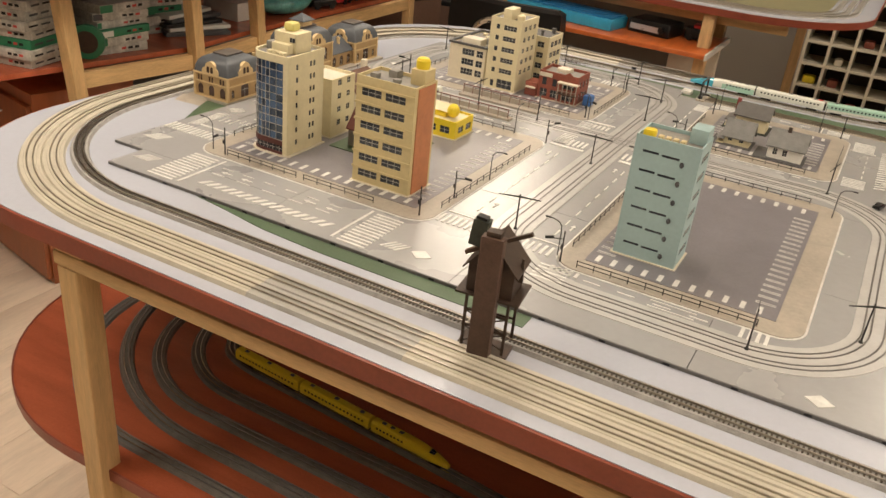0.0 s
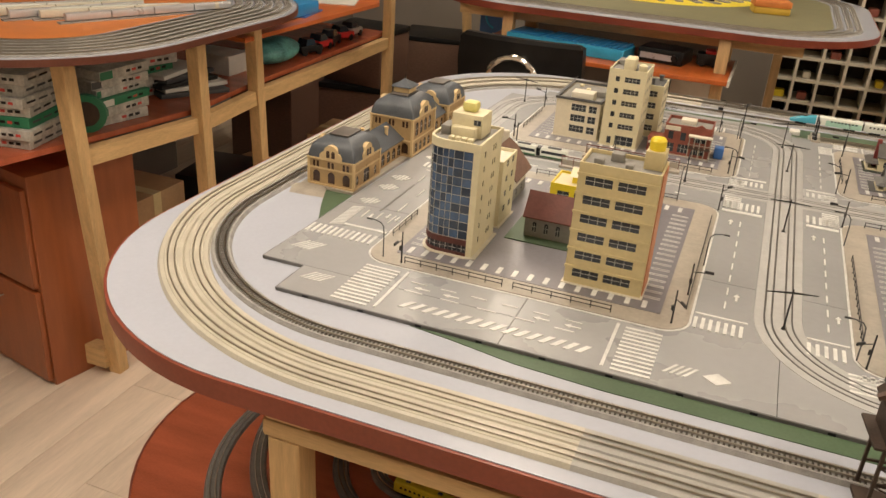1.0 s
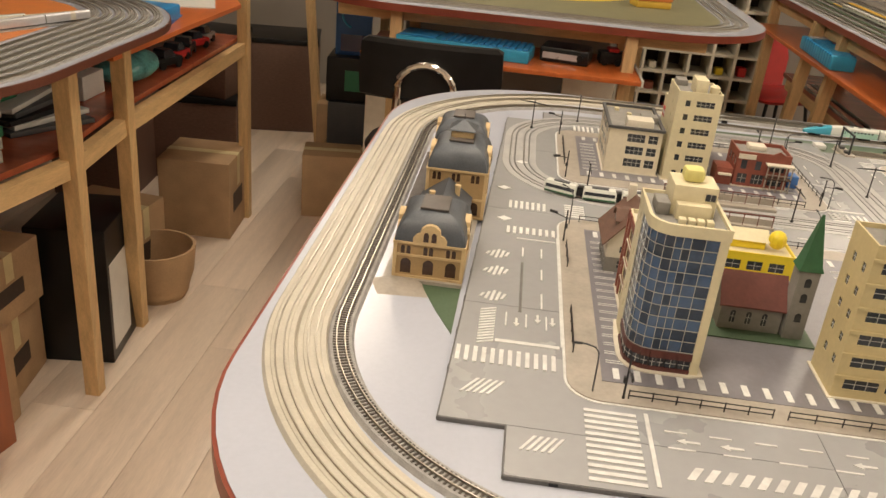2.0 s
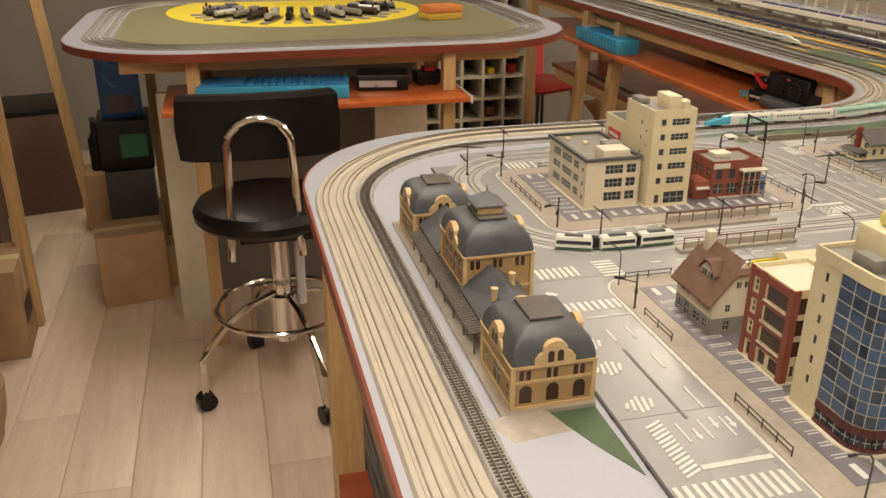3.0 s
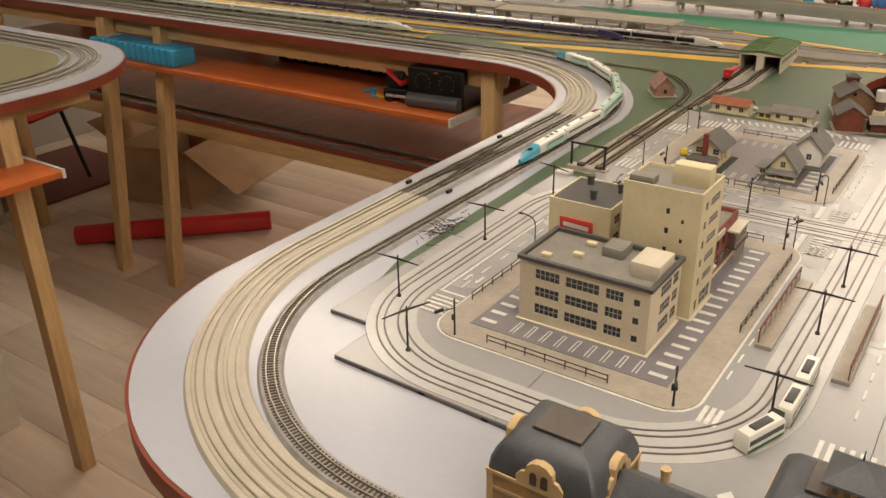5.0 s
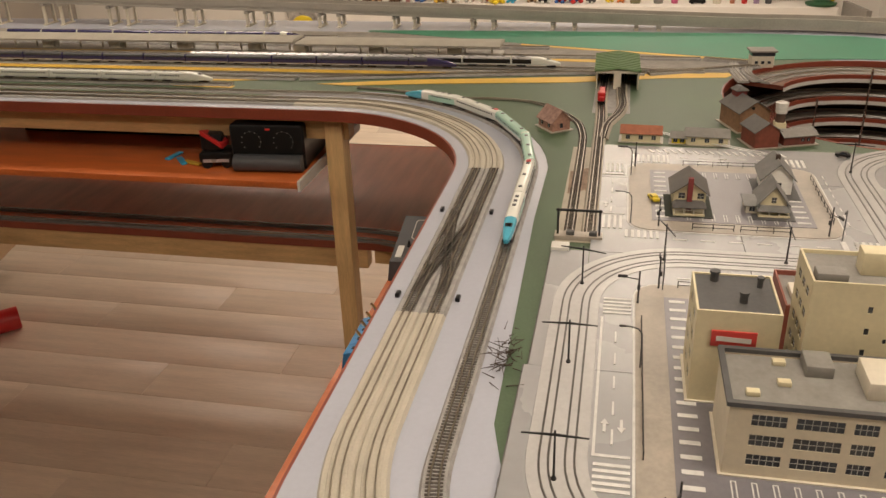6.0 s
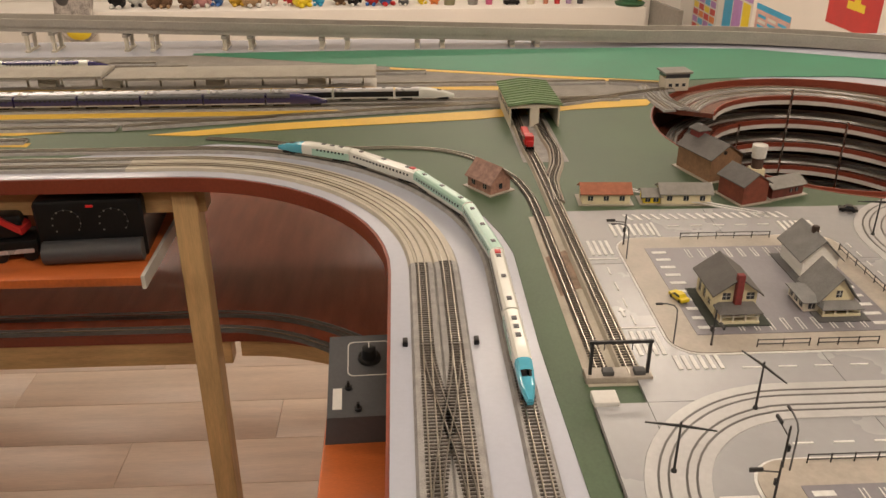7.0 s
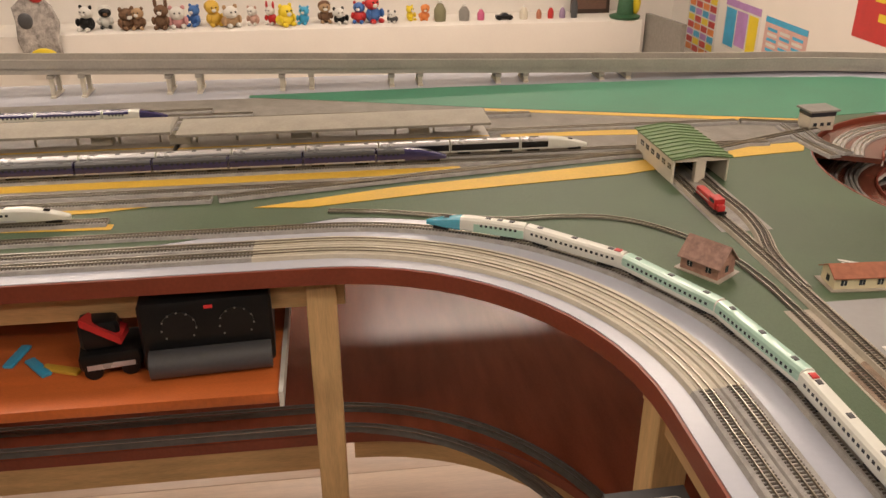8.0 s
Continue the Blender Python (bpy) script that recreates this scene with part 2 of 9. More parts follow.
# ---- mesh helpers ----
class MB:
    """Collects the verts and faces of one mesh."""

    def __init__(self):
        self.v, self.f, self.m, self.cur = [], [], [], 0

    def add(self, vs, fs):
        o = len(self.v)
        self.v += [tuple(q) for q in vs]
        self.f += [tuple(i + o for i in q) for q in fs]
        self.m += [self.cur] * len(fs)
        return self

    def obox(self, o, u, v, w):
        o, u, v, w = Vector(o), Vector(u), Vector(v), Vector(w)
        p = [o, o + u, o + u + v, o + v]
        p += [q + w for q in p]
        return self.add(p, [(3, 2, 1, 0), (4, 5, 6, 7), (0, 1, 5, 4), (1, 2, 6, 5), (2, 3, 7, 6), (3, 0, 4, 7)])

    def box(self, x0, x1, y0, y1, z0, z1, bev=0.0):
        if not bev:
            return self.obox((x0, y0, z0), (x1 - x0, 0, 0), (0, y1 - y0, 0), (0, 0, z1 - z0))
        b = min(bev, (x1 - x0) * 0.45, (y1 - y0) * 0.45, (z1 - z0) * 0.45)
        return self.loft([(x0 + b, x1 - b, y0 + b, y1 - b, z0), (x0 + 0.3 * b, x1 - 0.3 * b, y0 + 0.3 * b, y1 - 0.3 * b, z0 + 0.3 * b), (x0, x1, y0, y1, z0 + b), (x0, x1, y0, y1, z1 - b),
                          (x0 + 0.3 * b, x1 - 0.3 * b, y0 + 0.3 * b, y1 - 0.3 * b, z1 - 0.3 * b), (x0 + b, x1 - b, y0 + b, y1 - b, z1)], b)

    def loft(self, rings, corner=0.0):
        """Rectangles (x0, x1, y0, y1, z) joined upwards, with cut corners."""
        vs, n = [], 8 if corner else 4
        for x0, x1, y0, y1, z in rings:
            c = min(corner * 0.6, (x1 - x0) * 0.45, (y1 - y0) * 0.45)
            if corner:
                vs += [(x0 + c, y0, z), (x1 - c, y0, z), (x1, y0 + c, z), (x1, y1 - c, z), (x1 - c, y1, z), (x0 + c, y1, z), (x0, y1 - c, z), (x0, y0 + c, z)]
            else:
                vs += [(x0, y0, z), (x1, y0, z), (x1, y1, z), (x0, y1, z)]
        fs = [tuple(reversed(range(n))), tuple(range(len(vs) - n, len(vs)))]
        for k in range(len(rings) - 1):
            for i in range(n):
                j = (i + 1) % n
                fs.append((k * n + i, k * n + j, k * n + n + j, k * n + n + i))
        return self.add(vs, fs)

    def prism(self, poly, z0, z1):
        n = len(poly)
        vs = [(x, y, z0) for x, y in poly] + [(x, y, z1) for x, y in poly]
        fs = [tuple(reversed(range(n))), tuple(range(n, 2 * n))]
        fs += [(i, (i + 1) % n, n + (i + 1) % n, n + i) for i in range(n)]
        return self.add(vs, fs)

    def ring(self, outer, inner, z0, z1):
        """A band between two outlines with as many points."""
        n = len(outer)
        vs = [(*q, z) for z in (z0, z1) for poly in (outer, inner) for q in poly]
        fs = []
        for i in range(n):
            j = (i + 1) % n
            fs += [(i, j, 2 * n + j, 2 * n + i), (n + j, n + i, 3 * n + i, 3 * n + j), (2 * n + i, 2 * n + j, 3 * n + j, 3 * n + i), (j, i, n + i, n + j)]
        return self.add(vs, fs)

    def cyl(self, a, b, r0, r1=None, n=10):
        a, b = Vector(a), Vector(b)
        r1 = r0 if r1 is None else r1
        w = (b - a).normalized()
        u = w.orthogonal().normalized()
        v = w.cross(u)
        vs = []
        for p, r in ((a, r0), (b, r1)):
            vs += [p + r * (math.cos(2 * math.pi * i / n) * u + math.sin(2 * math.pi * i / n) * v) for i in range(n)]
        fs = [tuple(reversed(range(n))), tuple(range(n, 2 * n))]
        fs += [(i, (i + 1) % n, n + (i + 1) % n, n + i) for i in range(n)]
        return self.add(vs, fs)

    def tube(self, pts, r, n=8, closed=False):
        pts = [Vector(p) for p in pts]
        k = len(pts)
        vs, fs, up = [], [], Vector((0.13, 0.21, 0.97))
        for i in range(k):
            a = pts[i - 1] if i or closed else pts[i]
            b = pts[(i + 1) % k] if i < k - 1 or closed else pts[i]
            w = (b - a).normalized()
            u = w.cross(up)
            u = u.normalized() if u.length > 0.05 else w.orthogonal().normalized()
            v = w.cross(u)
            vs += [pts[i] + r * (math.cos(2 * math.pi * j / n) * u + math.sin(2 * math.pi * j / n) * v) for j in range(n)]
        for i in range(k if closed else k - 1):
            q = (i + 1) % k
            fs += [(i * n + j, i * n + (j + 1) % n, q * n + (j + 1) % n, q * n + j) for j in range(n)]
        if not closed:
            fs += [tuple(reversed(range(n))), tuple(range((k - 1) * n, k * n))]
        return self.add(vs, fs)

    def lathe(self, c, prof, n=16):
        """Profile of (radius, z) turned about the upright through c."""
        vs = [(c[0] + r * math.cos(2 * math.pi * j / n), c[1] + r * math.sin(2 * math.pi * j / n), c[2] + z) for r, z in prof for j in range(n)]
        fs = [tuple(reversed(range(n))), tuple(range((len(prof) - 1) * n, len(prof) * n))]
        for i in range(len(prof) - 1):
            fs += [(i * n + j, i * n + (j + 1) % n, (i + 1) * n + (j + 1) % n, (i + 1) * n + j) for j in range(n)]
        return self.add(vs, fs)

    def ball(self, c, rx, ry, rz, n=10):
        prof = [(math.sin(math.pi * k / n), -math.cos(math.pi * k / n)) for k in range(n + 1)]
        vs = [(c[0] + rx * max(r, 0.02) * math.cos(2 * math.pi * j / n), c[1] + ry * max(r, 0.02) * math.sin(2 * math.pi * j / n), c[2] + rz * z) for r, z in prof for j in range(n)]
        fs = [tuple(reversed(range(n))), tuple(range(n * n, n * n + n))]
        for i in range(n):
            fs += [(i * n + j, i * n + (j + 1) % n, (i + 1) * n + (j + 1) % n, (i + 1) * n + j) for j in range(n)]
        return self.add(vs, fs)

    def sweep(self, path, prof, closed=False):
        """A closed profile of (sideways to the left, up) along points (x, y, z, heading)."""
        n, k = len(prof), len(path)
        vs = [(x - math.sin(h) * s, y + math.cos(h) * s, z + q) for x, y, z, h in path for s, q in prof]
        fs = []
        for i in range(k if closed else k - 1):
            j = (i + 1) % k
            fs += [(i * n + a, j * n + a, j * n + (a + 1) % n, i * n + (a + 1) % n) for a in range(n)]
        if not closed:
            fs += [tuple(range(n)), tuple(reversed(range((k - 1) * n, k * n)))]
        return self.add(vs, fs)

    def mesh(self, name, mats, smooth=32.0):
        me = bpy.data.meshes.new(name)
        me.from_pydata(self.v, [], self.f)
        for q in mats if isinstance(mats, (list, tuple)) else [mats]:
            me.materials.append(q)
        if any(self.m):
            me.polygons.foreach_set("material_index", self.m)
        if smooth:
            me.polygons.foreach_set("use_smooth", [True] * len(me.polygons))
            me.set_sharp_from_angle(angle=radians(smooth))
        me.update()
        return me


def part(name, mb, material, parent=None, label="", at=None):
    ob = new(name, mb.mesh(name, material) if isinstance(mb, MB) else mb)
    if parent is not None:
        ob.parent = parent
    if at is not None:
        ob.matrix_basis = at
    if label:
        ob["label"] = label
    return ob


def thing(name, label, category, group="", kind="", at=None):
    e = new(name)
    e.empty_display_size = 0.02
    if at is not None:
        e.matrix_basis = at
    return tagged(e, label, category, group, kind)


def route(x, y, z, deg, legs, step=0.02):
    """Points (x, y, z, heading) of straights (length,) and bends (radius, degrees to the left)."""
    h, out = radians(deg), []
    out.append((x, y, z, h))
    for leg in legs:
        if len(leg) == 1:
            k = max(1, int(leg[0] / 0.06))
            for _ in range(k):
                x, y = x + leg[0] / k * math.cos(h), y + leg[0] / k * math.sin(h)
                out.append((x, y, z, h))
        else:
            r, turn = leg[0], radians(leg[1])
            k = max(3, int(abs(turn) * r / step))
            sgn = 1 if turn > 0 else -1
            cx, cy = x - sgn * r * math.sin(h), y + sgn * r * math.cos(h)
            h0 = h
            for i in range(1, k + 1):
                h = h0 + turn * i / k
                x, y = cx + sgn * r * math.sin(h), cy - sgn * r * math.cos(h)
                out.append((x, y, z, h))
    return out


def shifted(path, s, dz=0.0):
    return [(x - math.sin(h) * s, y + math.cos(h) * s, z + dz, h) for x, y, z, h in path]


def resample(path, step):
    out, left = [], 0.0
    for a, b in zip(path, path[1:]):
        d = math.hypot(b[0] - a[0], b[1] - a[1])
        while left <= d and d > 0:
            k = left / d
            out.append(tuple(a[i] + (b[i] - a[i]) * k for i in range(4)))
            left += step
        left -= d
    return out


def arc_pts(cx, cy, r, a0, a1, n=14):
    return [(cx + r * math.cos(radians(a0 + (a1 - a0) * i / n)), cy + r * math.sin(radians(a0 + (a1 - a0) * i / n))) for i in range(n + 1)]


def rounded(x0, x1, y0, y1, r, n=10):
    rs = r if isinstance(r, (list, tuple)) else [r] * 4
    return (arc_pts(x0 + rs[0], y0 + rs[0], rs[0], 180, 270, n) + arc_pts(x1 - rs[1], y0 + rs[1], rs[1], 270, 360, n)
            + arc_pts(x1 - rs[2], y1 - rs[2], rs[2], 0, 90, n) + arc_pts(x0 + rs[3], y1 - rs[3], rs[3], 90, 180, n))


def inset(poly, d):
    """The outline moved inwards (to its left) by d."""
    n, out = len(poly), []
    for i in range(n):
        a, b, c = Vector(poly[i - 1]), Vector(poly[i]), Vector(poly[(i + 1) % n])
        t = (c - a)
        t = t.normalized() if t.length else Vector((1, 0))
        out.append((b.x - t.y * d, b.y + t.x * d))
    return out

# ---- room ----
RX0, RX1, RY0, RY1, RZ = -3.7, 5.03, -2.4, 6.3, 2.62
# west and north walls carry their shade in the plaster colour
for nm, b, mt, lb in (("wall_west", (RX0 - 0.12, RX0, RY0, RY1, 0, RZ), shadewall, "plaster wall behind the storage shelves, its shade put into dark grey colour"),
                      ("wall_north", (RX0, RX1, RY1, RY1 + 0.12, 0, RZ), northwall, "plaster wall at the far end of the room, coloured darker for its shade"),
                      ("wall_south", (RX0, RX1, RY0 - 0.12, RY0, 0, RZ), wallpaint, "plain white plaster wall"),
                      ("wall_east", (RX1, RX1 + 0.12, 0.2, RY1, 0, RZ), wallpaint, "white plaster wall above the toy ledge")):
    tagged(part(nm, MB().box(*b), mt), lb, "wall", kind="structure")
tagged(part("wall_jut", MB().box(2.25, RX1 + 0.12, RY0, 0.2, 0, RZ), wallpaint), "white plaster wall jutting in, hung with posters", "wall", kind="structure")
tagged(part("ceiling", MB().box(RX0 - 0.12, RX1 + 0.12, RY0 - 0.12, RY1 + 0.12, RZ, RZ + 0.1), ceilpaint), "plain off-white plaster ceiling", "ceiling", kind="structure")
floor = tagged(part("floor", MB().box(RX0 - 0.12, RX1 + 0.12, RY0 - 0.12, RY1 + 0.12, -0.1, -0.012), plank_m), "floor of light greyish oak laminate planks", "floor", kind="structure")
tagged(part("wall_ledge", MB().box(4.63, RX1, 0.56, RY1, 0, 0.585, 0.008), wallpaint), "low white boxed ledge along the wall", "ledge", kind="structure")
for lx, ly in LAMPS:
    lf = thing("ceiling_lamp", "white fluorescent ceiling lamp with a glowing diffuser", "lamp", "ceiling lamps", at=pose(lx, ly, 0))
    part("housing", MB().box(-0.17, 0.17, -0.62, 0.62, 2.575, RZ - 0.001, 0.01), frame_m, lf)
    part("diffuser", MB().box(-0.15, 0.15, -0.6, 0.6, 2.552, 2.575, 0.006), lampglow_m, lf, "glowing diffuser")

# ---- the big table ----
EX1, NY = 1.36, 5.25
outline = ([(EX1, 0.661)] + [(EX1, y) for y in (2.0, 3.5)] + [(EX1, NY), (0.265, NY), (0.265, 4.0)]
           + arc_pts(-0.11, 2.638, 0.375, 0, -90, 14) + arc_pts(-0.957, 1.918, 0.345, 90, 180, 16) + arc_pts(-0.976, 0.990, 0.329, 180, 270, 16) + [(0.2, 0.661)])
pit_c, pit_r = (0.47, 1.35), 0.385
hole = arc_pts(pit_c[0], pit_c[1], pit_r, 0, -360, 48)[:-1]


def sheet_with_hole(poly, ring, z0, z1):
    """A flat board with a round hole, cut by a bridge from the hole to the outline."""
    bm = bmesh.new()
    ov = [bm.verts.new((x, y, z1)) for x, y in poly]
    hv = [bm.verts.new((x, y, z1)) for x, y in ring]
    es = [bm.edges.new((ov[i], ov[(i + 1) % len(ov)])) for i in range(len(ov))]
    es += [bm.edges.new((hv[i], hv[(i + 1) % len(hv)])) for i in range(len(hv))]
    bmesh.ops.triangle_fill(bm, edges=es, use_beauty=True)
    r = bmesh.ops.extrude_face_region(bm, geom=list(bm.faces))
    for v in r["geom"]:
        if isinstance(v, bmesh.types.BMVert):
            v.co.z = z0
    bmesh.ops.recalc_face_normals(bm, faces=list(bm.faces))
    me = bpy.data.meshes.new("board")
    bm.to_mesh(me)
    bm.free()
    return me


table = thing("layout_table", "large white laminate model railway table with red-brown edging on pine legs", "table")
me = sheet_with_hole(outline, hole, T - 0.016, T)
me.materials.append(laminate)
part("tabletop", me, None, table)
part("edge_band", MB().ring(inset(outline, -0.004), inset(outline, 0.0003), T - 0.027, T - 0.0012), redband, table, "red-brown edge band")
part("underboard", MB().ring(outline, inset(outline, 0.12), T - 0.027, T - 0.017), redband, table)
for a, b in (((-0.93, 0.690), (1.25, 0.690)), ((-1.25, 0.98), (-1.25, 1.95)), ((-0.98, 2.222), (0.02, 2.222)), ((0.325, 2.6), (0.325, 5.2)), ((-1.2, 1.4), (0.0, 1.4))):
    w = 0.021
    if a[1] == b[1]:
        z0, z1 = (T - 0.064, T - 0.042) if a[1] < 0.7 else (T - 0.085, T - 0.0272)
        part("frame_rail", MB().box(a[0], b[0], a[1] - w, a[1] + w, z0, z1, 0.003), pine_h, table, "pine frame rail")
    else:
        part("frame_rail", MB().box(a[0] - w, a[0] + w, a[1], b[1], T - 0.085, T - 0.0272, 0.003), pine_h, table, "pine frame rail")
LEGS = [(-1.275, 1.715), (-0.03, 2.23), (0.315, 2.635), (0.30, 5.15), (0.75, 5.15), (-0.1, 0.733), (1.0, 0.733)]
for x, y in LEGS:
    part("leg", MB().box(x - 0.025, x + 0.025, y - 0.022, y + 0.022, 0, T - 0.0275, 0.003), pine_v, table, "square pine leg")
for x, y in ((0.236, 4.10), (0.212, 4.40)):
    part("leg", MB().loft([(x - 0.025, x + 0.025, y - 0.022, y + 0.022, 0), (x + 0.04, x + 0.09, y - 0.102, y - 0.058, T - 0.0275)], 0.003), pine_v, table, "leaning square pine leg")
# the corner leg leans a little, and carries the front rail
part("leg", MB().loft([(-0.908, -0.870, 0.668, 0.706, 0), (-0.923, -0.885, 0.668, 0.706, T - 0.0641)], 0.003), pine_v, table, "leaning square pine leg")
part("leg_block", MB().box(-0.926, -0.872, 0.670, 0.710, T - 0.0419, T - 0.0275, 0.002), pine_h, table, "pine block on the rail")
part("edge_hole", MB().cyl((-0.922, 0.694, T - 0.001), (-0.922, 0.694, T + 0.0004), 0.006, n=14), dkroof_m, table, "dark screw hole plug")
# lower deck
DZ = 0.66
deck_out = ([(1.25, 0.67), (1.25, 3.0), (1.25, 5.15), (0.432, 5.15), (0.432, 4.0)] + arc_pts(0.0, 2.60, 0.432, 0, -90, 12)
            + arc_pts(-0.905, 1.985, 0.352, 90, 180, 14) + arc_pts(-0.98, 1.07, 0.386, 180, 270, 14) + [(0.2, 0.69)])
part("lower_deck", MB().prism(deck_out, DZ - 0.018, DZ), deckwood, table, "glossy cherry-red lower deck")
for a in ((-0.9, 1.3, 0.72), (-0.85, 0.1, 2.30)):
    part("deck_rail", MB().box(a[0], a[1], a[2] - 0.02, a[2] + 0.02, DZ - 0.075, DZ - 0.0185, 0.003), pine_h, table, "pine deck rail")
part("deck_rail", MB().box(0.436, 0.476, 2.62, 5.1, DZ - 0.080, DZ - 0.0185, 0.003), pine_h, table, "pine deck rail")
part("deck_fascia", MB().sweep([(0.438 * math.cos(radians(a)), 2.60 + 0.438 * math.sin(radians(a)), DZ, radians(a - 90)) for a in range(0, -91, -6)], [(0, -0.062), (0.012, -0.062), (0.012, -0.0185), (0, -0.0185)]), pine_h, table, "bent pine strip under the deck edge")
part("deck_edge", MB().ring(inset(deck_out, -0.003), inset(deck_out, 0.0002), DZ - 0.0195, DZ + 0.001), redband, table, "red-brown deck edge band")
# drawer shelf hung under the top, with control gear on it
hung = thing("hung_shelf", "orange melamine shelf hung under the table top", "shelf")
part("board", MB().box(0.195, 0.68, 2.70, 5.1, 0.905, 0.922, 0.002), shelfwood, hung)
for yy in (2.72, 3.9, 5.0):
    part("hanger", MB().box(0.62, 0.66, yy, yy + 0.04, 0.9221, T - 0.0275), pine_v, hung, "pine hanger")
part("end_strip", MB().box(0.192, 0.68, 2.693, 2.6995, 0.901, 0.926), boxwhite_m, hung, "white end edging")
side = thing("side_shelf", "narrow cherry shelf hung under the table edge", "shelf")
part("board", MB().box(-0.95, -0.22, 2.2, 2.348, 0.93, 0.946, 0.002), shelfwood, side)
for xx in (-0.9, -0.3):
    part("hanger", MB().box(xx, xx + 0.03, 2.2, 2.23, 0.9461, T - 0.0275), pine_v, side, "pine hanger")

# painted ground on the table top
tagged(part("painted_ground", MB().prism([(0.34, 5.2), (0.36, 2.9)] + arc_pts(-0.12, 2.645, 0.556, -5, -84, 12) + [(-0.30, 2.093), (-0.84, 2.078), (-0.95, 2.05), (-0.9, 1.97), (-0.4, 1.97), (0.02, 1.95), (0.05, 1.20)]
                                         + arc_pts(pit_c[0], pit_c[1], 0.3865, 200, 10, 20) + [(1.165, 1.6), (1.165, 5.2)], T, T + 0.0009), green_m), "matt green painted ground with yellow stripes", "ground", kind="structure")
tagged(part("painted_ground_far", MB().prism([(0.845, 1.62), (0.87, 1.36), (0.86, 1.15), (0.80, 0.97), (1.02, 0.965), (1.17, 1.29), (1.20, 1.59), (1.20, 1.90), (1.205, 2.3), (1.19, 2.8), (1.172, 2.8), (1.141, 2.68), (1.012, 2.255), (0.925, 1.93)], T + 0.0014, T + 0.0019), green2_m), "bright green painted ground by the viaduct", "ground", kind="structure")
tagged(part("painted_ground_front", MB().prism([(-0.84, 0.8545), (-0.79, 0.848), (-0.70, 0.832), (-0.60, 0.826), (-0.30, 0.826), (-0.30, 0.8545)], T, T + 0.0009), green_m), "narrow strip of green painted ground", "ground", kind="structure")
tagged(part("painted_ground_station", MB().prism([(-1.145, 1.1945), (-1.134, 1.175), (-1.118, 1.135), (-1.0945, 1.085), (-1.0935, 1.1945)], T, T + 0.0009), green_m), "green painted corner in front of the station", "ground", kind="structure")
tagged(part("yard_ground", MB().prism([(0.545, 5.2), (0.545, 2.90), (0.575, 2.51), (0.70, 1.68), (0.79, 1.60), (1.165, 1.60), (1.165, 5.2)], T + 0.0009, T + 0.0014), mat("yard_ballast", (0.25, 0.232, 0.205), 0.75, var=0.16, scale=30, fine=700, bump=0.5, bscale=1300)), "grey-beige ballast ground of the station yard", "ballast", kind="structure")
for q in ([(0.49, 2.74), (0.48, 2.65), (0.52, 2.42), (0.56, 2.09), (0.62, 1.87), (0.64, 1.71), (0.69, 1.68), (0.68, 1.84), (0.62, 2.07), (0.55, 2.51)], [(0.605, 5.0), (0.61, 2.38), (0.65, 2.38), (0.65, 5.0)],
          [(0.53, 3.15), (0.50, 3.14), (0.50, 2.99), (0.52, 2.89)], [(0.47, 3.13), (0.44, 3.12), (0.43, 2.95), (0.45, 2.95)], [(0.50, 4.9), (0.505, 3.2), (0.53, 3.2), (0.535, 4.9)], [(0.84, 2.27), (0.80, 2.27), (0.78, 1.99), (0.81, 1.98)],
          [(1.008, 2.27), (0.99, 2.27), (0.815, 1.62), (0.838, 1.61)], [(0.96, 4.9), (0.93, 4.9), (0.94, 2.84), (0.97, 2.84)]):
    tagged(part("yellow_stripe", MB().prism(q, T + 0.0014, T + 0.0021), yellow_m), "yellow painted stripe on the yard ground", "stripe", kind="structure")

# ---- tracks ----
GA = 0.0045


def track(path, bed, bed_mat, label, parent=None, name="railway_track", ties=True, rails=rail_m, half=0.0125, sup=0.0, slab=False):
    e = parent or thing(name, label, "track")
    h = 0.005
    if bed:
        part("roadbed", MB().sweep(path, [(-half - 0.002, 0), (half + 0.002, 0), (half - 0.001, h), (-half + 0.001, h)]), bed_mat, e)
    top = h if bed else 0.0005
    if ties:
        tm = MB()
        for x, y, z, a in resample(path, 0.0052):
            c, s = math.cos(a), math.sin(a)
            tm.obox((x - c * 0.0011 + s * 0.0085, y - s * 0.0011 - c * 0.0085, z + top), (c * 0.0022, s * 0.0022, 0), (-s * 0.017, c * 0.017, 0), (0, 0, 0.0009))
        ob = part("sleeper_bed", tm, tie_m, e)
        ob["kind"] = "stuff"
    if slab:
        part("slab", MB().sweep(path, [(-0.0095, top), (0.0095, top), (0.0085, top + 0.0009), (-0.0085, top + 0.0009)]), slab_m, e)
    for sd in (-GA, GA):
        part("rail", MB().sweep(shifted(path, sd, top + 0.0009), [(-0.0009, 0), (0.0009, 0), (0.0006, 0.0020), (-0.0006, 0.0020)]), rails, e)
    return e


def clip(path, ok):
    runs, cur = [], []
    for q in path:
        if ok(q):
            cur.append(q)
        elif cur:
            runs.append(cur + [q])
            cur = []
    if cur:
        runs.append(cur)
    return [r for r in runs if len(r) > 1]


def fine_route(*a):
    return [q for q in resample(route(*a), 0.01)]


OFF = 0.0165
R1 = 0.3975
D = fine_route(1.3, 0.715, T, 180, [(1.3 + 0.8645,), (R1, -90), (2.205 - R1 - 0.715 - R1,), (R1, -90), (-0.12 + 0.8645,), (0.445, 90), (2.45,)])


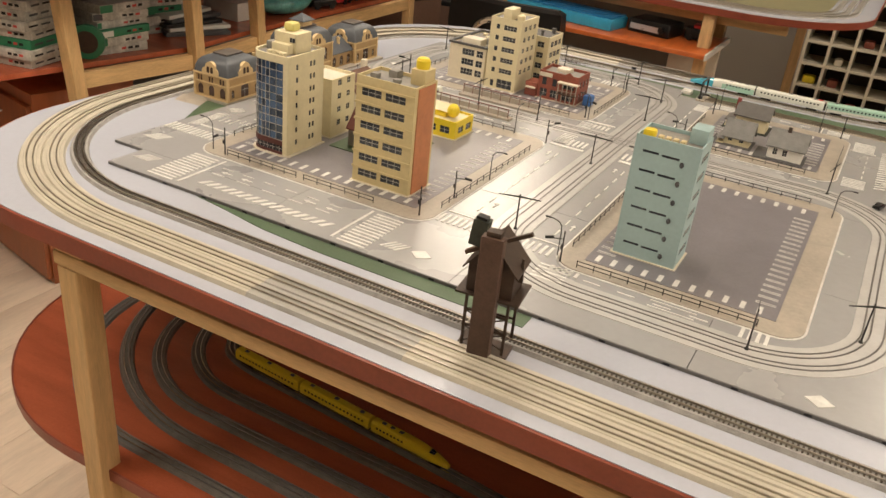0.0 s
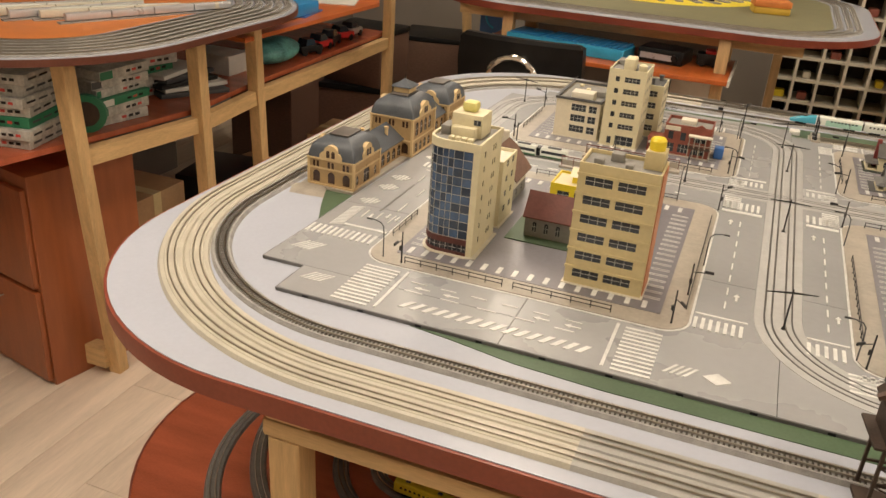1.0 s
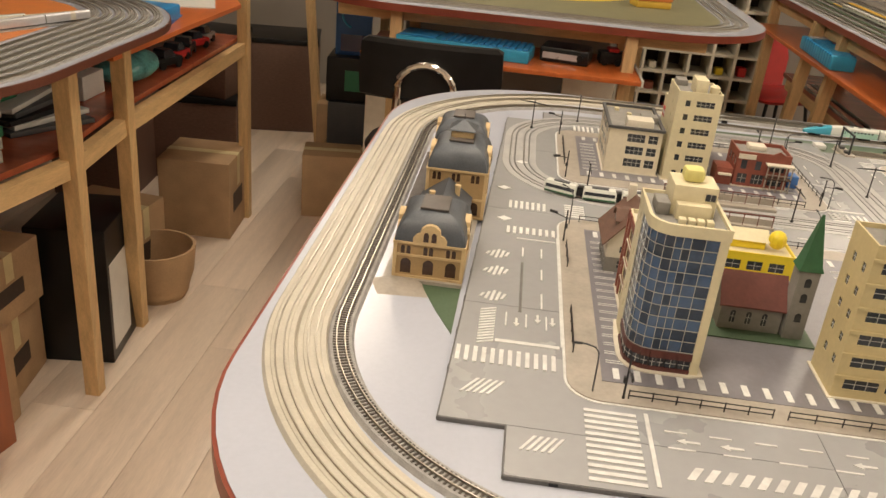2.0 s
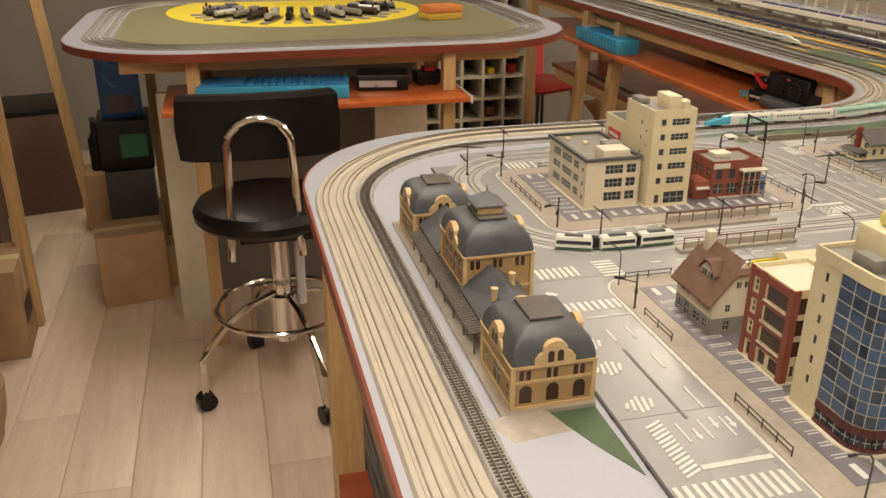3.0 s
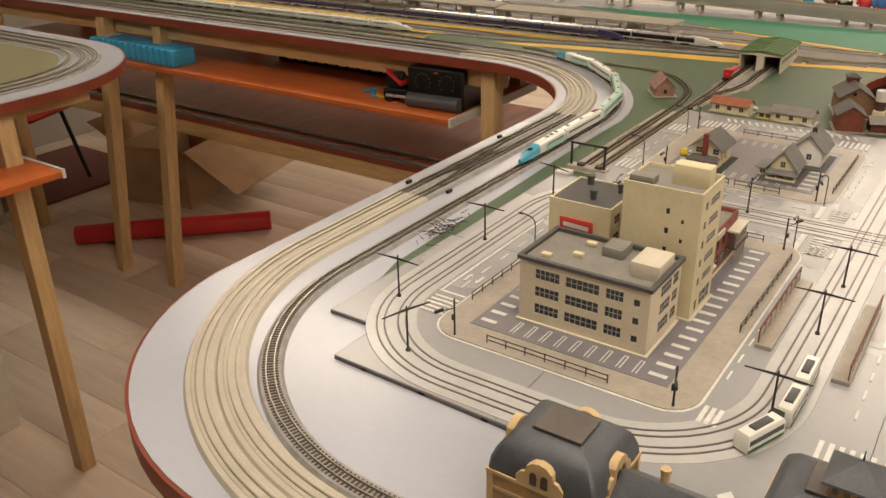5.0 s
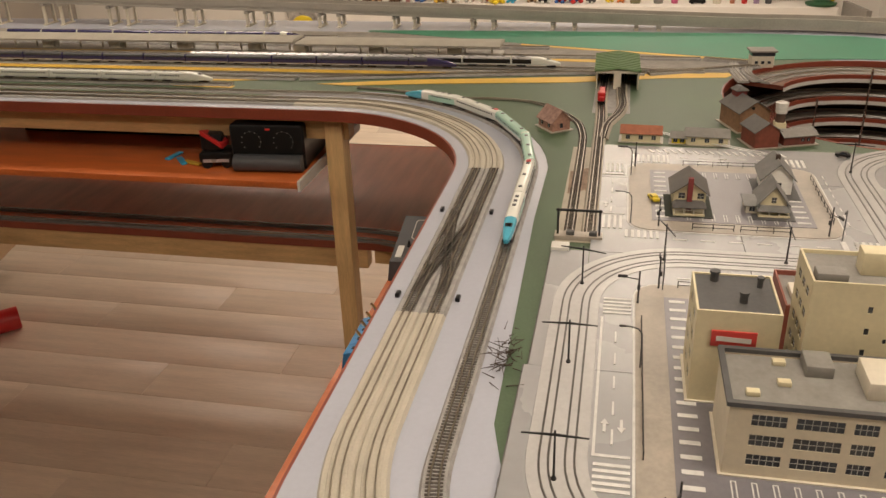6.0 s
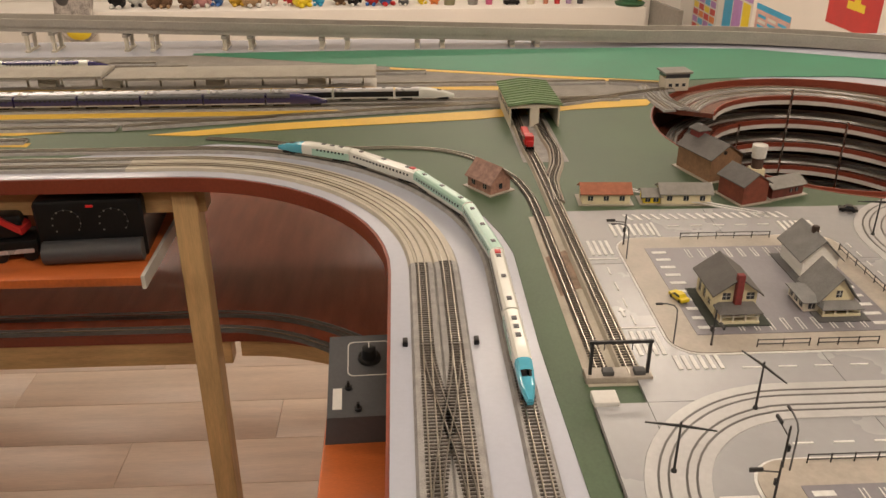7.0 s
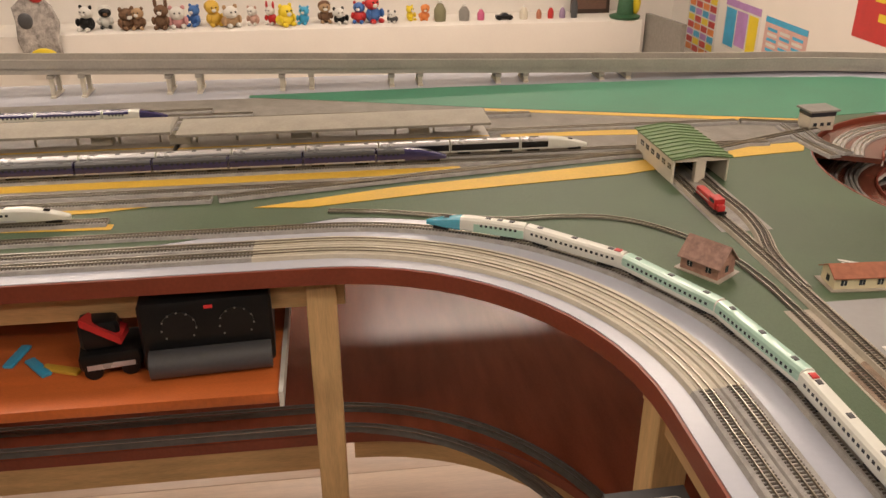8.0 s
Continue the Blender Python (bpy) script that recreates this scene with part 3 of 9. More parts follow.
def section(q):
    x, y = q[0], q[1]
    if y < 0.8:
        return "plain" if -0.595 < x < -0.375 else "slab"
    if 2.1 < y < 2.3 and -0.637 < x < -0.1:
        return "tie"
    if y > 2.72 and x > 0:
        return "tie"
    return "slab"


for sd, lb in ((OFF, "inner"), (-OFF, "outer")):
    P = shifted(D, sd)
    e = thing("railway_track", "model railway main line on beige concrete-slab roadbed with plain sections", "track", "main line tracks")
    for kind in ("slab", "tie", "plain"):
        for run in clip(P, lambda q, k=kind: section((q[0], q[1])) == k):
            track(run, True, {"slab": slab_m, "tie": ballast_m, "plain": plainbed_m}[kind], "", e, ties=kind == "tie", slab=kind == "slab", half=0.0155)
# scissors crossover between the two main lines
xo = thing("scissors_crossover", "scissors crossover of dark-sleepered model track", "track")
for s0, s1 in ((-OFF, OFF), (OFF, -OFF)):
    pts = []
    for i in range(25):
        k = i / 24
        w = k * k * (3 - 2 * k)
        pts.append((-0.58 + 0.28 * k, 2.205 + s0 + (s1 - s0) * w, T + 0.0004, math.atan2((s1 - s0) * 6 * k * (1 - k), 0.28)))
    tm = MB()
    for x, y, z, a in resample(pts, 0.0052):
        tm.obox((x - 0.0011, y - 0.0085, z + 0.005), (0.0022, 0, 0), (0, 0.017, 0), (0, 0, 0.0008))
    part("sleeper_bed", tm, tie_m, xo)["kind"] = "stuff"
    for sd in (-GA, GA):
        part("rail", MB().sweep(shifted(pts, sd, 0.0061), [(-0.0009, 0), (0.0009, 0), (0.0006, 0.0020), (-0.0006, 0.0020)]), dullrail_m, xo)
for x, y in ((-0.585, 2.246), (-0.585, 2.164), (-0.29, 2.246), (-0.29, 2.164)):
    part("switch_motor", MB().box(x - 0.006, x + 0.006, y - 0.003, y + 0.003, T, T + 0.006, 0.001), blackplast_m, xo, "black switch motor")
# single track that the train runs on
S = fine_route(1.3, 0.79, T, 180, [(1.3 + 0.90,), (0.315, -90), (2.122 - 0.63 - 0.79,), (0.315, -90), (-0.12 + 0.90,), (0.515, 90), (2.4,)])
track(S, True, ballast_m, "single model railway track with dark sleepers on grey roadbed")
# siding tracks to the engine shed
BR = [(-0.375, 2.034), (-0.2, 2.035), (0.0, 2.036), (0.07, 2.037), (0.15, 2.041), (0.235, 2.060), (0.325, 2.117), (0.37, 2.175), (0.387, 2.25), (0.389, 2.34), (0.41, 2.43), (0.44, 2.52), (0.46, 2.62)]


def smooth_path(pts, z, n=8):
    """Points with headings on a curve that glides through the given ones."""
    out = []
    for i in range(len(pts) - 1):
        p0, p1, p2, p3 = (Vector(pts[max(0, min(len(pts) - 1, i + k))]) for k in (-1, 0, 1, 2))
        for k in range(n):
            u = k / n
            q = 0.5 * (2 * p1 + (p2 - p0) * u + (2 * p0 - 5 * p1 + 4 * p2 - p3) * u * u + (3 * p1 - p0 - 3 * p2 + p3) * u ** 3)
            out.append((q.x, q.y))
    out.append(tuple(pts[-1]))
    return [(*q, z, math.atan2(out[min(i + 1, len(out) - 1)][1] - out[max(i - 1, 0)][1], out[min(i + 1, len(out) - 1)][0] - out[max(i - 1, 0)][0])) for i, q in enumerate(out)]


track(smooth_path(BR, T + 0.0013), False, None, "branch track laid bare on the green ground", rails=rail_m)
for q in ([(-0.375, 2.003), (-0.1, 2.004), (0.1, 2.005), (0.26, 2.006), (0.40, 2.010), (0.64, 2.008)], [(0.11, 2.0), (0.205, 1.993), (0.286, 1.971), (0.361, 1.962), (0.444, 1.965), (0.64, 1.965)]):
    track(smooth_path(q, T + 0.0013), True, sidebed_m, "worn shed siding track in a grey-beige bed", rails=rail_m, half=0.0115)

# station yard tracks beside the main line
YARD = [(0.455, 2.95), (0.53, 2.8), (0.57, 2.6), (0.655, 1.9), (0.69, 1.75), (0.83, 1.75), (0.945, 2.15), (0.985, 2.5), (1.02, 2.75), (1.06, 2.85)]
for i, (x, y0) in enumerate(YARD):
    legs = [(5.15 - y0,)]
    track(resample(route(x, 5.15, T + 0.0018, -90, legs), 0.03), True, ballast_m, "station yard track with dark sleepers on grey ballast", ties=x < 0.7)
for x0, y0, x1, y1 in ((0.57, 2.6, 0.69, 1.85), (0.53, 2.8, 0.585, 2.5), (0.655, 1.9, 0.76, 1.62), (0.83, 1.75, 0.79, 1.6)):
    a = math.atan2(y1 - y0, x1 - x0)
    track([(x0 + (x1 - x0) * k / 10, y0 + (y1 - y0) * k / 10, T + 0.002, a) for k in range(11)], True, ballast_m, "yard lead track on grey ballast")

# ---- city base ----
PZ = T + 0.005
city = thing("city_plates", "grey plastic street plates with printed markings", "ground", kind="structure")
def west(y):
    """The plates' western edge, a little askew to the table."""
    return -1.092 + (y - 0.927) * 0.0255


PLATES = [(None, -0.73, 0.9275, 1.16), (None, -0.73, 1.16, 1.47), (None, -0.73, 1.47, 1.78), (None, -0.73, 1.78, 1.988), (-1.028, -0.73, 0.857, 0.9275), (-0.99, -0.73, 1.988, 2.06)]
PLATES += [(x0, x1, y0, y1) for y0, y1 in ((0.857, 1.16), (1.16, 1.47), (1.47, 1.78), (1.78, 2.0)) for x0, x1 in ((-0.73, -0.42), (-0.42, -0.11))]
PLATES += [(-0.73, -0.42, 2.0, 2.055), (-0.11, 0.155, 0.857, 1.16), (-0.11, 0.06, 1.16, 1.47), (-0.11, 0.07, 1.47, 1.78), (-0.11, 0.07, 1.78, 2.0)]
g = 0.0004
for x0, x1, y0, y1 in PLATES:
    xa, xb = (west(y0), west(y1)) if x0 is None else (x0, x0)
    q = [(xa + g, y0 + g), (x1 - g, y0 + g), (x1 - g, y1 - g), (xb + g, y1 - g)]
    part("plate", MB().prism(q, T + 0.001, PZ), tarmac, city)
# dark sides of the plates, with clip slots, where they face the tracks
for xa, ya, xb, yb in ((-1.028, 0.857, 0.155, 0.857), (-1.028, 0.9275, -1.028, 0.857), (west(0.9275), 0.9275, -1.028, 0.9275), (west(1.988), 1.988, west(0.9275), 0.9275), (-0.99, 1.988, west(1.988), 1.988), (-0.99, 2.06, -0.99, 1.988), (-0.73, 2.06, -0.99, 2.06), (-0.42, 2.055, -0.73, 2.055)):
    a = math.atan2(yb - ya, xb - xa)
    l = math.hypot(xb - xa, yb - ya)
    nx, ny = math.sin(a) * 0.0012, -math.cos(a) * 0.0012
    mb = MB().obox((xa + nx, ya + ny, T + 0.0002), (xb - xa, yb - ya, 0), (-nx * 0.95, -ny * 0.95, 0), (0, 0, 0.0042))
    mb.cur = 1
    for k in range(int(l / 0.0775)):
        d = (k + 0.5) * 0.0775
        mb.obox((xa + math.cos(a) * d + 1.5 * nx, ya + math.sin(a) * d + 1.5 * ny, T + 0.0006), (math.cos(a) * 0.008, math.sin(a) * 0.008, 0), (-nx * 0.6, -ny * 0.6, 0), (0, 0, 0.0032))
    part("plate_side", mb, [plateside_m, blackplast_m], city, "dark plate side with clip slots")
BLOCKS = {"A": (-0.97, -0.53, 0.985, 1.455), "B": (-0.335, -0.005, 0.995, 1.495), "C": (-0.965, -0.515, 1.625, 1.935), "D": (-0.335, -0.035, 1.63, 1.945)}
for k, (x0, x1, y0, y1) in BLOCKS.items():
    blk = thing("street_block", "raised street block with beige pavement round a dark asphalt lot", "pavement", "street blocks", kind="structure")
    o = rounded(x0, x1, y0, y1, 0.035, 6)
    part("kerb", MB().ring(inset(o, -0.003), o, PZ, PZ + 0.0008), white_m, blk, "white kerb line")
    part("pavement", MB().prism(o, PZ, PZ + 0.002), walk_m, blk)
    w = 0.036
    part("lot", MB().prism([(x0 + w, y0 + w), (x1 - w, y0 + w), (x1 - w, y1 - w), (x0 + w, y1 - w)], PZ + 0.002, PZ + 0.0026), lot_m, blk)
    # white bay marks round the lot
    n = int((x1 - x0 - 2 * w) / 0.022)
    for yy in (y0 + w + 0.006, y1 - w - 0.026):
        mb = MB()
        for i in range(n):
            xx = x0 + w + 0.012 + i * 0.022
            mb.box(xx, xx + 0.0065, yy, yy + 0.02, PZ + 0.0026, PZ + 0.0031)
        part("bay_marks", mb, white_m, blk)["kind"] = "stuff"
    m = int((y1 - y0 - 2 * w - 0.06) / 0.0185)
    for xx in (x0 + w + 0.006, x1 - w - 0.032):
        mb = MB()
        for i in range(m):
            yy = y0 + w + 0.036 + i * 0.0185
            for d in (0.0, 0.0042):
                mb.box(xx, xx + 0.026, yy + d, yy + d + 0.0012, PZ + 0.0026, PZ + 0.0031)
            mb.box(xx + (0.0248 if xx < (x0 + x1) / 2 else 0.0), xx + (0.026 if xx < (x0 + x1) / 2 else 0.0012), yy + 0.0012, yy + 0.0042, PZ + 0.0026, PZ + 0.0031)
        part("bay_marks", mb, white_m, blk)["kind"] = "stuff"

# tram line, a figure of eight
TR = 0.15
tramp = fine_route(-0.425, 1.56, PZ, 90, [(2.01 - TR - 1.56,), (TR, 90), (0.61 - 2 * TR,), (TR, 90), (0.45 - 2 * TR,), (TR, 90), (0.61 - TR,), (0.50 - TR,), (TR, -90), (0.625 - 2 * TR,), (TR, -90), (0.50 - 2 * TR,), (TR, -90), (0.625 - TR,)])
tramp = [(x, y, z + (0.0004 if 0.3 < 2 * abs(math.sin(h)) and abs(x + 0.425) < 0.002 else 0.0), h) for x, y, z, h in tramp]
tram_way = thing("tram_track", "pale double tram track set into the street in a figure of eight", "track", kind="structure")
part("bed", MB().sweep(tramp, [(-0.030, 0), (0.030, 0), (0.0295, 0.0009), (-0.0295, 0.0009)]), trambed, tram_way)
for s in (-0.0125, 0.0125):
    for sd in (-GA, GA):
        part("rail", MB().sweep(shifted(tramp, s + sd, 0.0009), [(-0.0011, 0), (0.0011, 0), (0.0011, 0.0005), (-0.0011, 0.0005)]), groove_m, tram_way)

# painted street markings
marks = thing("street_markings", "white painted crossings, lane lines and arrows", "marking", kind="structure")
MZ = PZ + 0.0012


def crosswalk(x0, x1, y0, y1, along):
    """Stripes side by side along x or y."""
    mb = MB()
    L = (x1 - x0) if along == "x" else (y1 - y0)
    n = max(3, int(L / 0.0085))
    for i in range(n):
        a = L * i / n
        if along == "x":
            mb.box(x0 + a, x0 + a + 0.0045, y0, y1, PZ, MZ)
        else:
            mb.box(x0, x1, y0 + a, y0 + a + 0.0045, PZ, MZ)
    part("crossing", mb, white_m, marks, "striped pedestrian crossing")


def line(x0, x1, y0, y1):
    part("lane_line", MB().box(x0, x1, y0, y1, PZ, MZ - 0.0003), white_m, marks)


def dashes(x0, x1, y0, y1, n):
    mb = MB()
    for i in range(n):
        k0, k1 = i / n, (i + 0.5) / n
        if abs(x1 - x0) > abs(y1 - y0):
            mb.box(x0 + (x1 - x0) * k0, x0 + (x1 - x0) * k1, y0, y0 + 0.0022, PZ, MZ - 0.0003)
        else:
            mb.box(x0, x0 + 0.0022, y0 + (y1 - y0) * k0, y0 + (y1 - y0) * k1, PZ, MZ - 0.0003)
    part("lane_dashes", mb, white_m, marks)


def hatch(cx, cy, w, h, n=5):
    mb = MB()
    for i in range(n):
        x = cx - w / 2 + w * i / n
        mb.obox((x, cy - h / 2, PZ), (w / n * 0.5, 0, 0), (h * 0.6, h, 0), (0, 0, 0.0009))
    part("hatched_patch", mb, white_m, marks)


def diamond(cx, cy, r):
    part("diamond_mark", MB().prism([(cx - r, cy), (cx, cy - r * 0.8), (cx + r, cy), (cx, cy + r * 0.8)], PZ, MZ - 0.0002), white_m, marks)


def arrow(cx, cy, a, s=0.022):
    c, q = math.cos(a), math.sin(a)
    pts = [(-0.5, -0.07), (0.1, -0.07), (0.1, -0.2), (0.5, 0), (0.1, 0.2), (0.1, 0.07), (-0.5, 0.07)]
    part("lane_arrow", MB().prism([(cx + s * (u * c - v * q), cy + s * (u * q + v * c)) for u, v in pts], PZ, MZ - 0.0002), white_m, marks)


# front street
crosswalk(-0.955, -0.905, 0.865, 0.975, "y")
crosswalk(-0.60, -0.555, 0.865, 0.975, "y")
line(-0.897, -0.893, 0.868, 0.975)
line(-0.612, -0.608, 0.868, 0.975)
dashes(-0.88, -0.63, 0.925, 0.925, 5)
dashes(-0.88, -0.63, 0.95, 0.95, 6)
hatch(-0.75, 0.893, 0.24, 0.018, 16)
for x in (-0.86, -0.82, -0.70, -0.66):
    arrow(x, 0.938, math.pi)
hatch(-1.0, 0.905, 0.032, 0.022, 5)
hatch(-0.53, 0.90, 0.03, 0.022, 4)
diamond(-0.485, 0.90, 0.016)
diamond(0.03, 0.885, 0.016)
crosswalk(-0.33, -0.285, 0.975, 0.99, "x")
crosswalk(-0.345, -0.30, 0.945, 0.992, "y")
crosswalk(-0.075, -0.035, 0.965, 0.992, "x")
dashes(-0.28, -0.09, 0.975, 0.975, 4)
for y in (0.968, 0.984):
    line(-0.19, -0.13, y, y + 0.002)
# station street
crosswalk(-1.086, -0.976, 1.028, 1.058, "x")
crosswalk(-1.045, -0.972, 1.378, 1.402, "x")
line(-1.046, -0.976, 1.074, 1.080)
line(-0.9745, -0.9725, 1.08, 1.378)
line(-1.03, -0.976, 1.36, 1.3625)
mb = MB()
for i in range(13):
    y = 1.066 + i * 0.0062
    mb.obox((-1.066, y, PZ), (0.018, 0.008, 0), (0, 0.0032, 0), (0, 0, 0.0009))
part("hatched_strip", mb, white_m, marks)
for x in (-1.036, -1.013, -0.990):
    line(x - 0.0009, x + 0.0009, 1.112, 1.143)
for x, y in ((-1.024, 1.122), (-1.0, 1.135), (-0.983, 1.132)):
    arrow(x, y, -math.pi / 2, 0.019)
for y0, y1 in ((1.161, 1.199), (1.238, 1.268), (1.304, 1.333)):
    line(-0.9965, -0.9943, y0, y1)
line(-1.0215, -1.0193, 1.302, 1.331)
part("slot_line", MB().box(-1.0222, -1.0188, 1.148, 1.284, PZ, PZ + 0.0006), plateside_m, marks, "dark slot between the plates")
for y in (1.18, 1.25, 1.302):
    mb = MB()
    for i in range(5):
        u = -0.016 + i * 0.0064
        h_ = 0.015 - abs(u + 0.0016) * 0.7
        mb.obox((-1.0545 + u, y - h_, PZ), (0.0034, 0, 0), (0.004, 2 * h_, 0), (0, 0, 0.0009))
    part("hatched_diamond", mb, white_m, marks, "hatched diamond mark")
hatch(-1.06, 0.985, 0.032, 0.026, 5)
crosswalk(-1.045, -0.985, 1.475, 1.505, "x")
crosswalk(-0.96, -0.93, 1.465, 1.518, "y")
crosswalk(-0.965, -0.935, 1.60, 1.622, "y")
for x, y in ((-1.05, 1.43), (-1.055, 1.56), (-1.03, 1.70)):
    diamond(x, y, 0.011)
# middle avenue, both sides of the trams
for x0, x1 in ((-0.525, -0.46), (-0.39, -0.34)):
    crosswalk(x0, x1, 1.465, 1.50, "x")
    crosswalk(x0, x1, 1.60, 1.625, "x")
    crosswalk(x0, x1, 1.01, 1.04, "x")
    line(x0, x1, 1.448, 1.458)
    line(x0, x1, 1.635, 1.643)
    line(x0, x1, 1.05, 1.054)
    dashes((x0 + x1) / 2, (x0 + x1) / 2, 1.08, 1.43, 8)
    dashes((x0 + x1) / 2, (x0 + x1) / 2, 1.66, 1.9, 6)
    arrow((x0 + x1) / 2 - 0.014, 1.40, math.pi / 2)
    arrow((x0 + x1) / 2 + 0.014, 1.12, math.pi / 2)
# cross street
for x0, x1 in ((-0.93, -0.53), (-0.33, -0.01)):
    for y in (1.492, 1.615):
        dashes(x0 + 0.05, x1 - 0.04, y, y, 8)
crosswalk(-0.525, -0.497, 1.465, 1.53, "y")
crosswalk(-0.525, -0.497, 1.59, 1.625, "y")
crosswalk(-0.365, -0.338, 1.465, 1.53, "y")
crosswalk(-0.365, -0.338, 1.59, 1.628, "y")
# rear street and the street beside block D
crosswalk(-0.60, -0.555, 1.94, 1.975, "x")
crosswalk(-0.93, -0.885, 1.94, 1.975, "x")
line(-0.88, -0.876, 1.94, 1.975)
line(-0.88, -0.61, 1.974, 1.977)
dashes(-0.86, -0.62, 1.957, 1.957, 5)
arrow(-0.83, 1.966, 0)
arrow(-0.83, 1.949, math.pi)
crosswalk(-0.365, -0.338, 1.90, 1.955, "y")
crosswalk(-0.335, -0.285, 1.955, 1.99, "y")
crosswalk(-0.085, -0.04, 1.955, 1.99, "y")
line(-0.278, -0.275, 1.952, 1.992)
line(-0.098, -0.095, 1.952, 1.992)
dashes(-0.27, -0.10, 1.972, 1.972, 4)
arrow(-0.24, 1.982, 0)
crosswalk(-0.025, 0.015, 1.88, 1.945, "y")
crosswalk(-0.025, 0.015, 1.635, 1.69, "y")
hatch(0.045, 1.80, 0.02, 0.22, 2)
mb = MB()
for i in range(18):
    mb.obox((0.03, 1.66 + i * 0.014, PZ), (0.02, 0.008, 0), (0, 0.005, 0), (0, 0, 0.0009))
part("hatched_strip", mb, white_m, marks)
dashes(0.005, 0.005, 1.70, 1.87, 5)
line(-0.03, 0.02, 1.873, 1.877)

# ---- buildings ----
BZ = PZ + 0.0026


def face(side, x0, x1, y0, y1):
    """Start, direction and outward normal of a wall of a box, seen from outside left to right."""
    return {"S": ((x0, y0), (1, 0), (0, -1), x1 - x0), "N": ((x1, y1), (-1, 0), (0, 1), x1 - x0),
            "E": ((x1, y0), (0, 1), (1, 0), y1 - y0), "W": ((x0, y1), (0, -1), (-1, 0), y1 - y0)}[side]


PANES = {}


def pane_mesh(w, h, glass, bars, arch):
    key = (round(w, 4), round(h, 4), glass.name, bars, arch)
    if key not in PANES:
        mb = MB()
        if arch:
            pts = [(-w / 2, -h / 2), (w / 2, -h / 2)] + [(w / 2 * math.cos(math.pi * i / 6), h / 2 - w / 2 + w / 2 * math.sin(math.pi * i / 6)) for i in range(7)]
        else:
            pts = [(-w / 2, -h / 2), (w / 2, -h / 2), (w / 2, h / 2), (-w / 2, h / 2)]
        n = len(pts)
        mb.add([(x, 0.0, z) for x, z in pts] + [(x, -0.0006, z) for x, z in pts], [tuple(range(n)), tuple(reversed(range(n, 2 * n)))] + [(i, n + i, n + (i + 1) % n, (i + 1) % n) for i in range(n)])
        mb.cur = 1
        for i in range(bars):
            x = -w / 2 + w * (i + 1) / (bars + 1)
            mb.box(x - 0.0003, x + 0.0003, -0.001, -0.0005, -h / 2, h / 2 - (w / 2 if arch else 0))
        if h > 0.008 and bars:
            mb.box(-w / 2, w / 2, -0.001, -0.0005, -0.0003, 0.0003)
        PANES[key] = mb.mesh("window", [glass, frame_m], 0)
    return PANES[key]


def wall(mb, parent, side, rect, z0, z1, holes, th=0.0022, glass=None, recess=0.0014, bars=1, arch=False, name="window"):
    """A wall with holes (u0, u1, h0, h1), measured along the wall and up from z0; a pane sits in each."""
    glass = glass or glass_m
    (ox, oy), (dx, dy), (nx, ny), W = face(side, *rect)
    H = z1 - z0
    us = sorted({0, W, *[round(q, 6) for h in holes for q in h[:2]]})
    zs = sorted({0, H, *[round(q, 6) for h in holes for q in h[2:4]]})
    for i in range(len(us) - 1):
        run = None
        cells = []
        for j in range(len(zs) - 1):
            cu, cz = (us[i] + us[i + 1]) / 2, (zs[j] + zs[j + 1]) / 2
            cells.append(any(h[0] < cu < h[1] and h[2] < cz < h[3] for h in holes))
        j = 0
        while j < len(cells):
            if cells[j]:
                j += 1
                continue
            k = j
            while k + 1 < len(cells) and not cells[k + 1]:
                k += 1
            u0, u1 = us[i], us[i + 1]
            mb.obox((ox + dx * u0, oy + dy * u0, z0 + zs[j]), (dx * (u1 - u0), dy * (u1 - u0), 0), (-nx * th, -ny * th, 0), (0, 0, zs[k + 1] - zs[j]))
            j = k + 1
    ang = math.degrees(math.atan2(dy, dx))
    for h in holes:
        u, w, hh = (h[0] + h[1]) / 2, h[1] - h[0], h[3] - h[2]
        nb = h[4] if len(h) > 4 else bars
        if arch:
            r = w / 2
            c = (u, h[3] - r)
            for s in (-1, 1):
                pts = [(c[0] + s * r, h[3])] + [(c[0] + s * r * math.cos(math.pi / 2 * i / 4), c[1] + r * math.sin(math.pi / 2 * i / 4)) for i in range(5)]
                vs = [(ox + dx * a - nx * d, oy + dy * a - ny * d, z0 + b) for d in (0, th) for a, b in pts]
                n = len(pts)
                mb.add(vs, [tuple(range(n)), tuple(reversed(range(n, 2 * n)))] + [(i, n + i, n + (i + 1) % n, (i + 1) % n) for i in range(n)])
        part(name, pane_mesh(w, hh, glass, nb, arch), None, parent, at=pose(ox + dx * u - nx * recess, oy + dy * u - ny * recess, z0 + (h[2] + h[3]) / 2, 0, 0, ang))


def grid(W, n, m, u0, u1, z0, dz, w, h, bars=1):
    """n by m holes between u0 and u1."""
    return [(u0 + (u1 - u0) * (i + 0.5) / n - w / 2, u0 + (u1 - u0) * (i + 0.5) / n + w / 2, z0 + dz * j, z0 + dz * j + h, bars) for i in range(n) for j in range(m)]


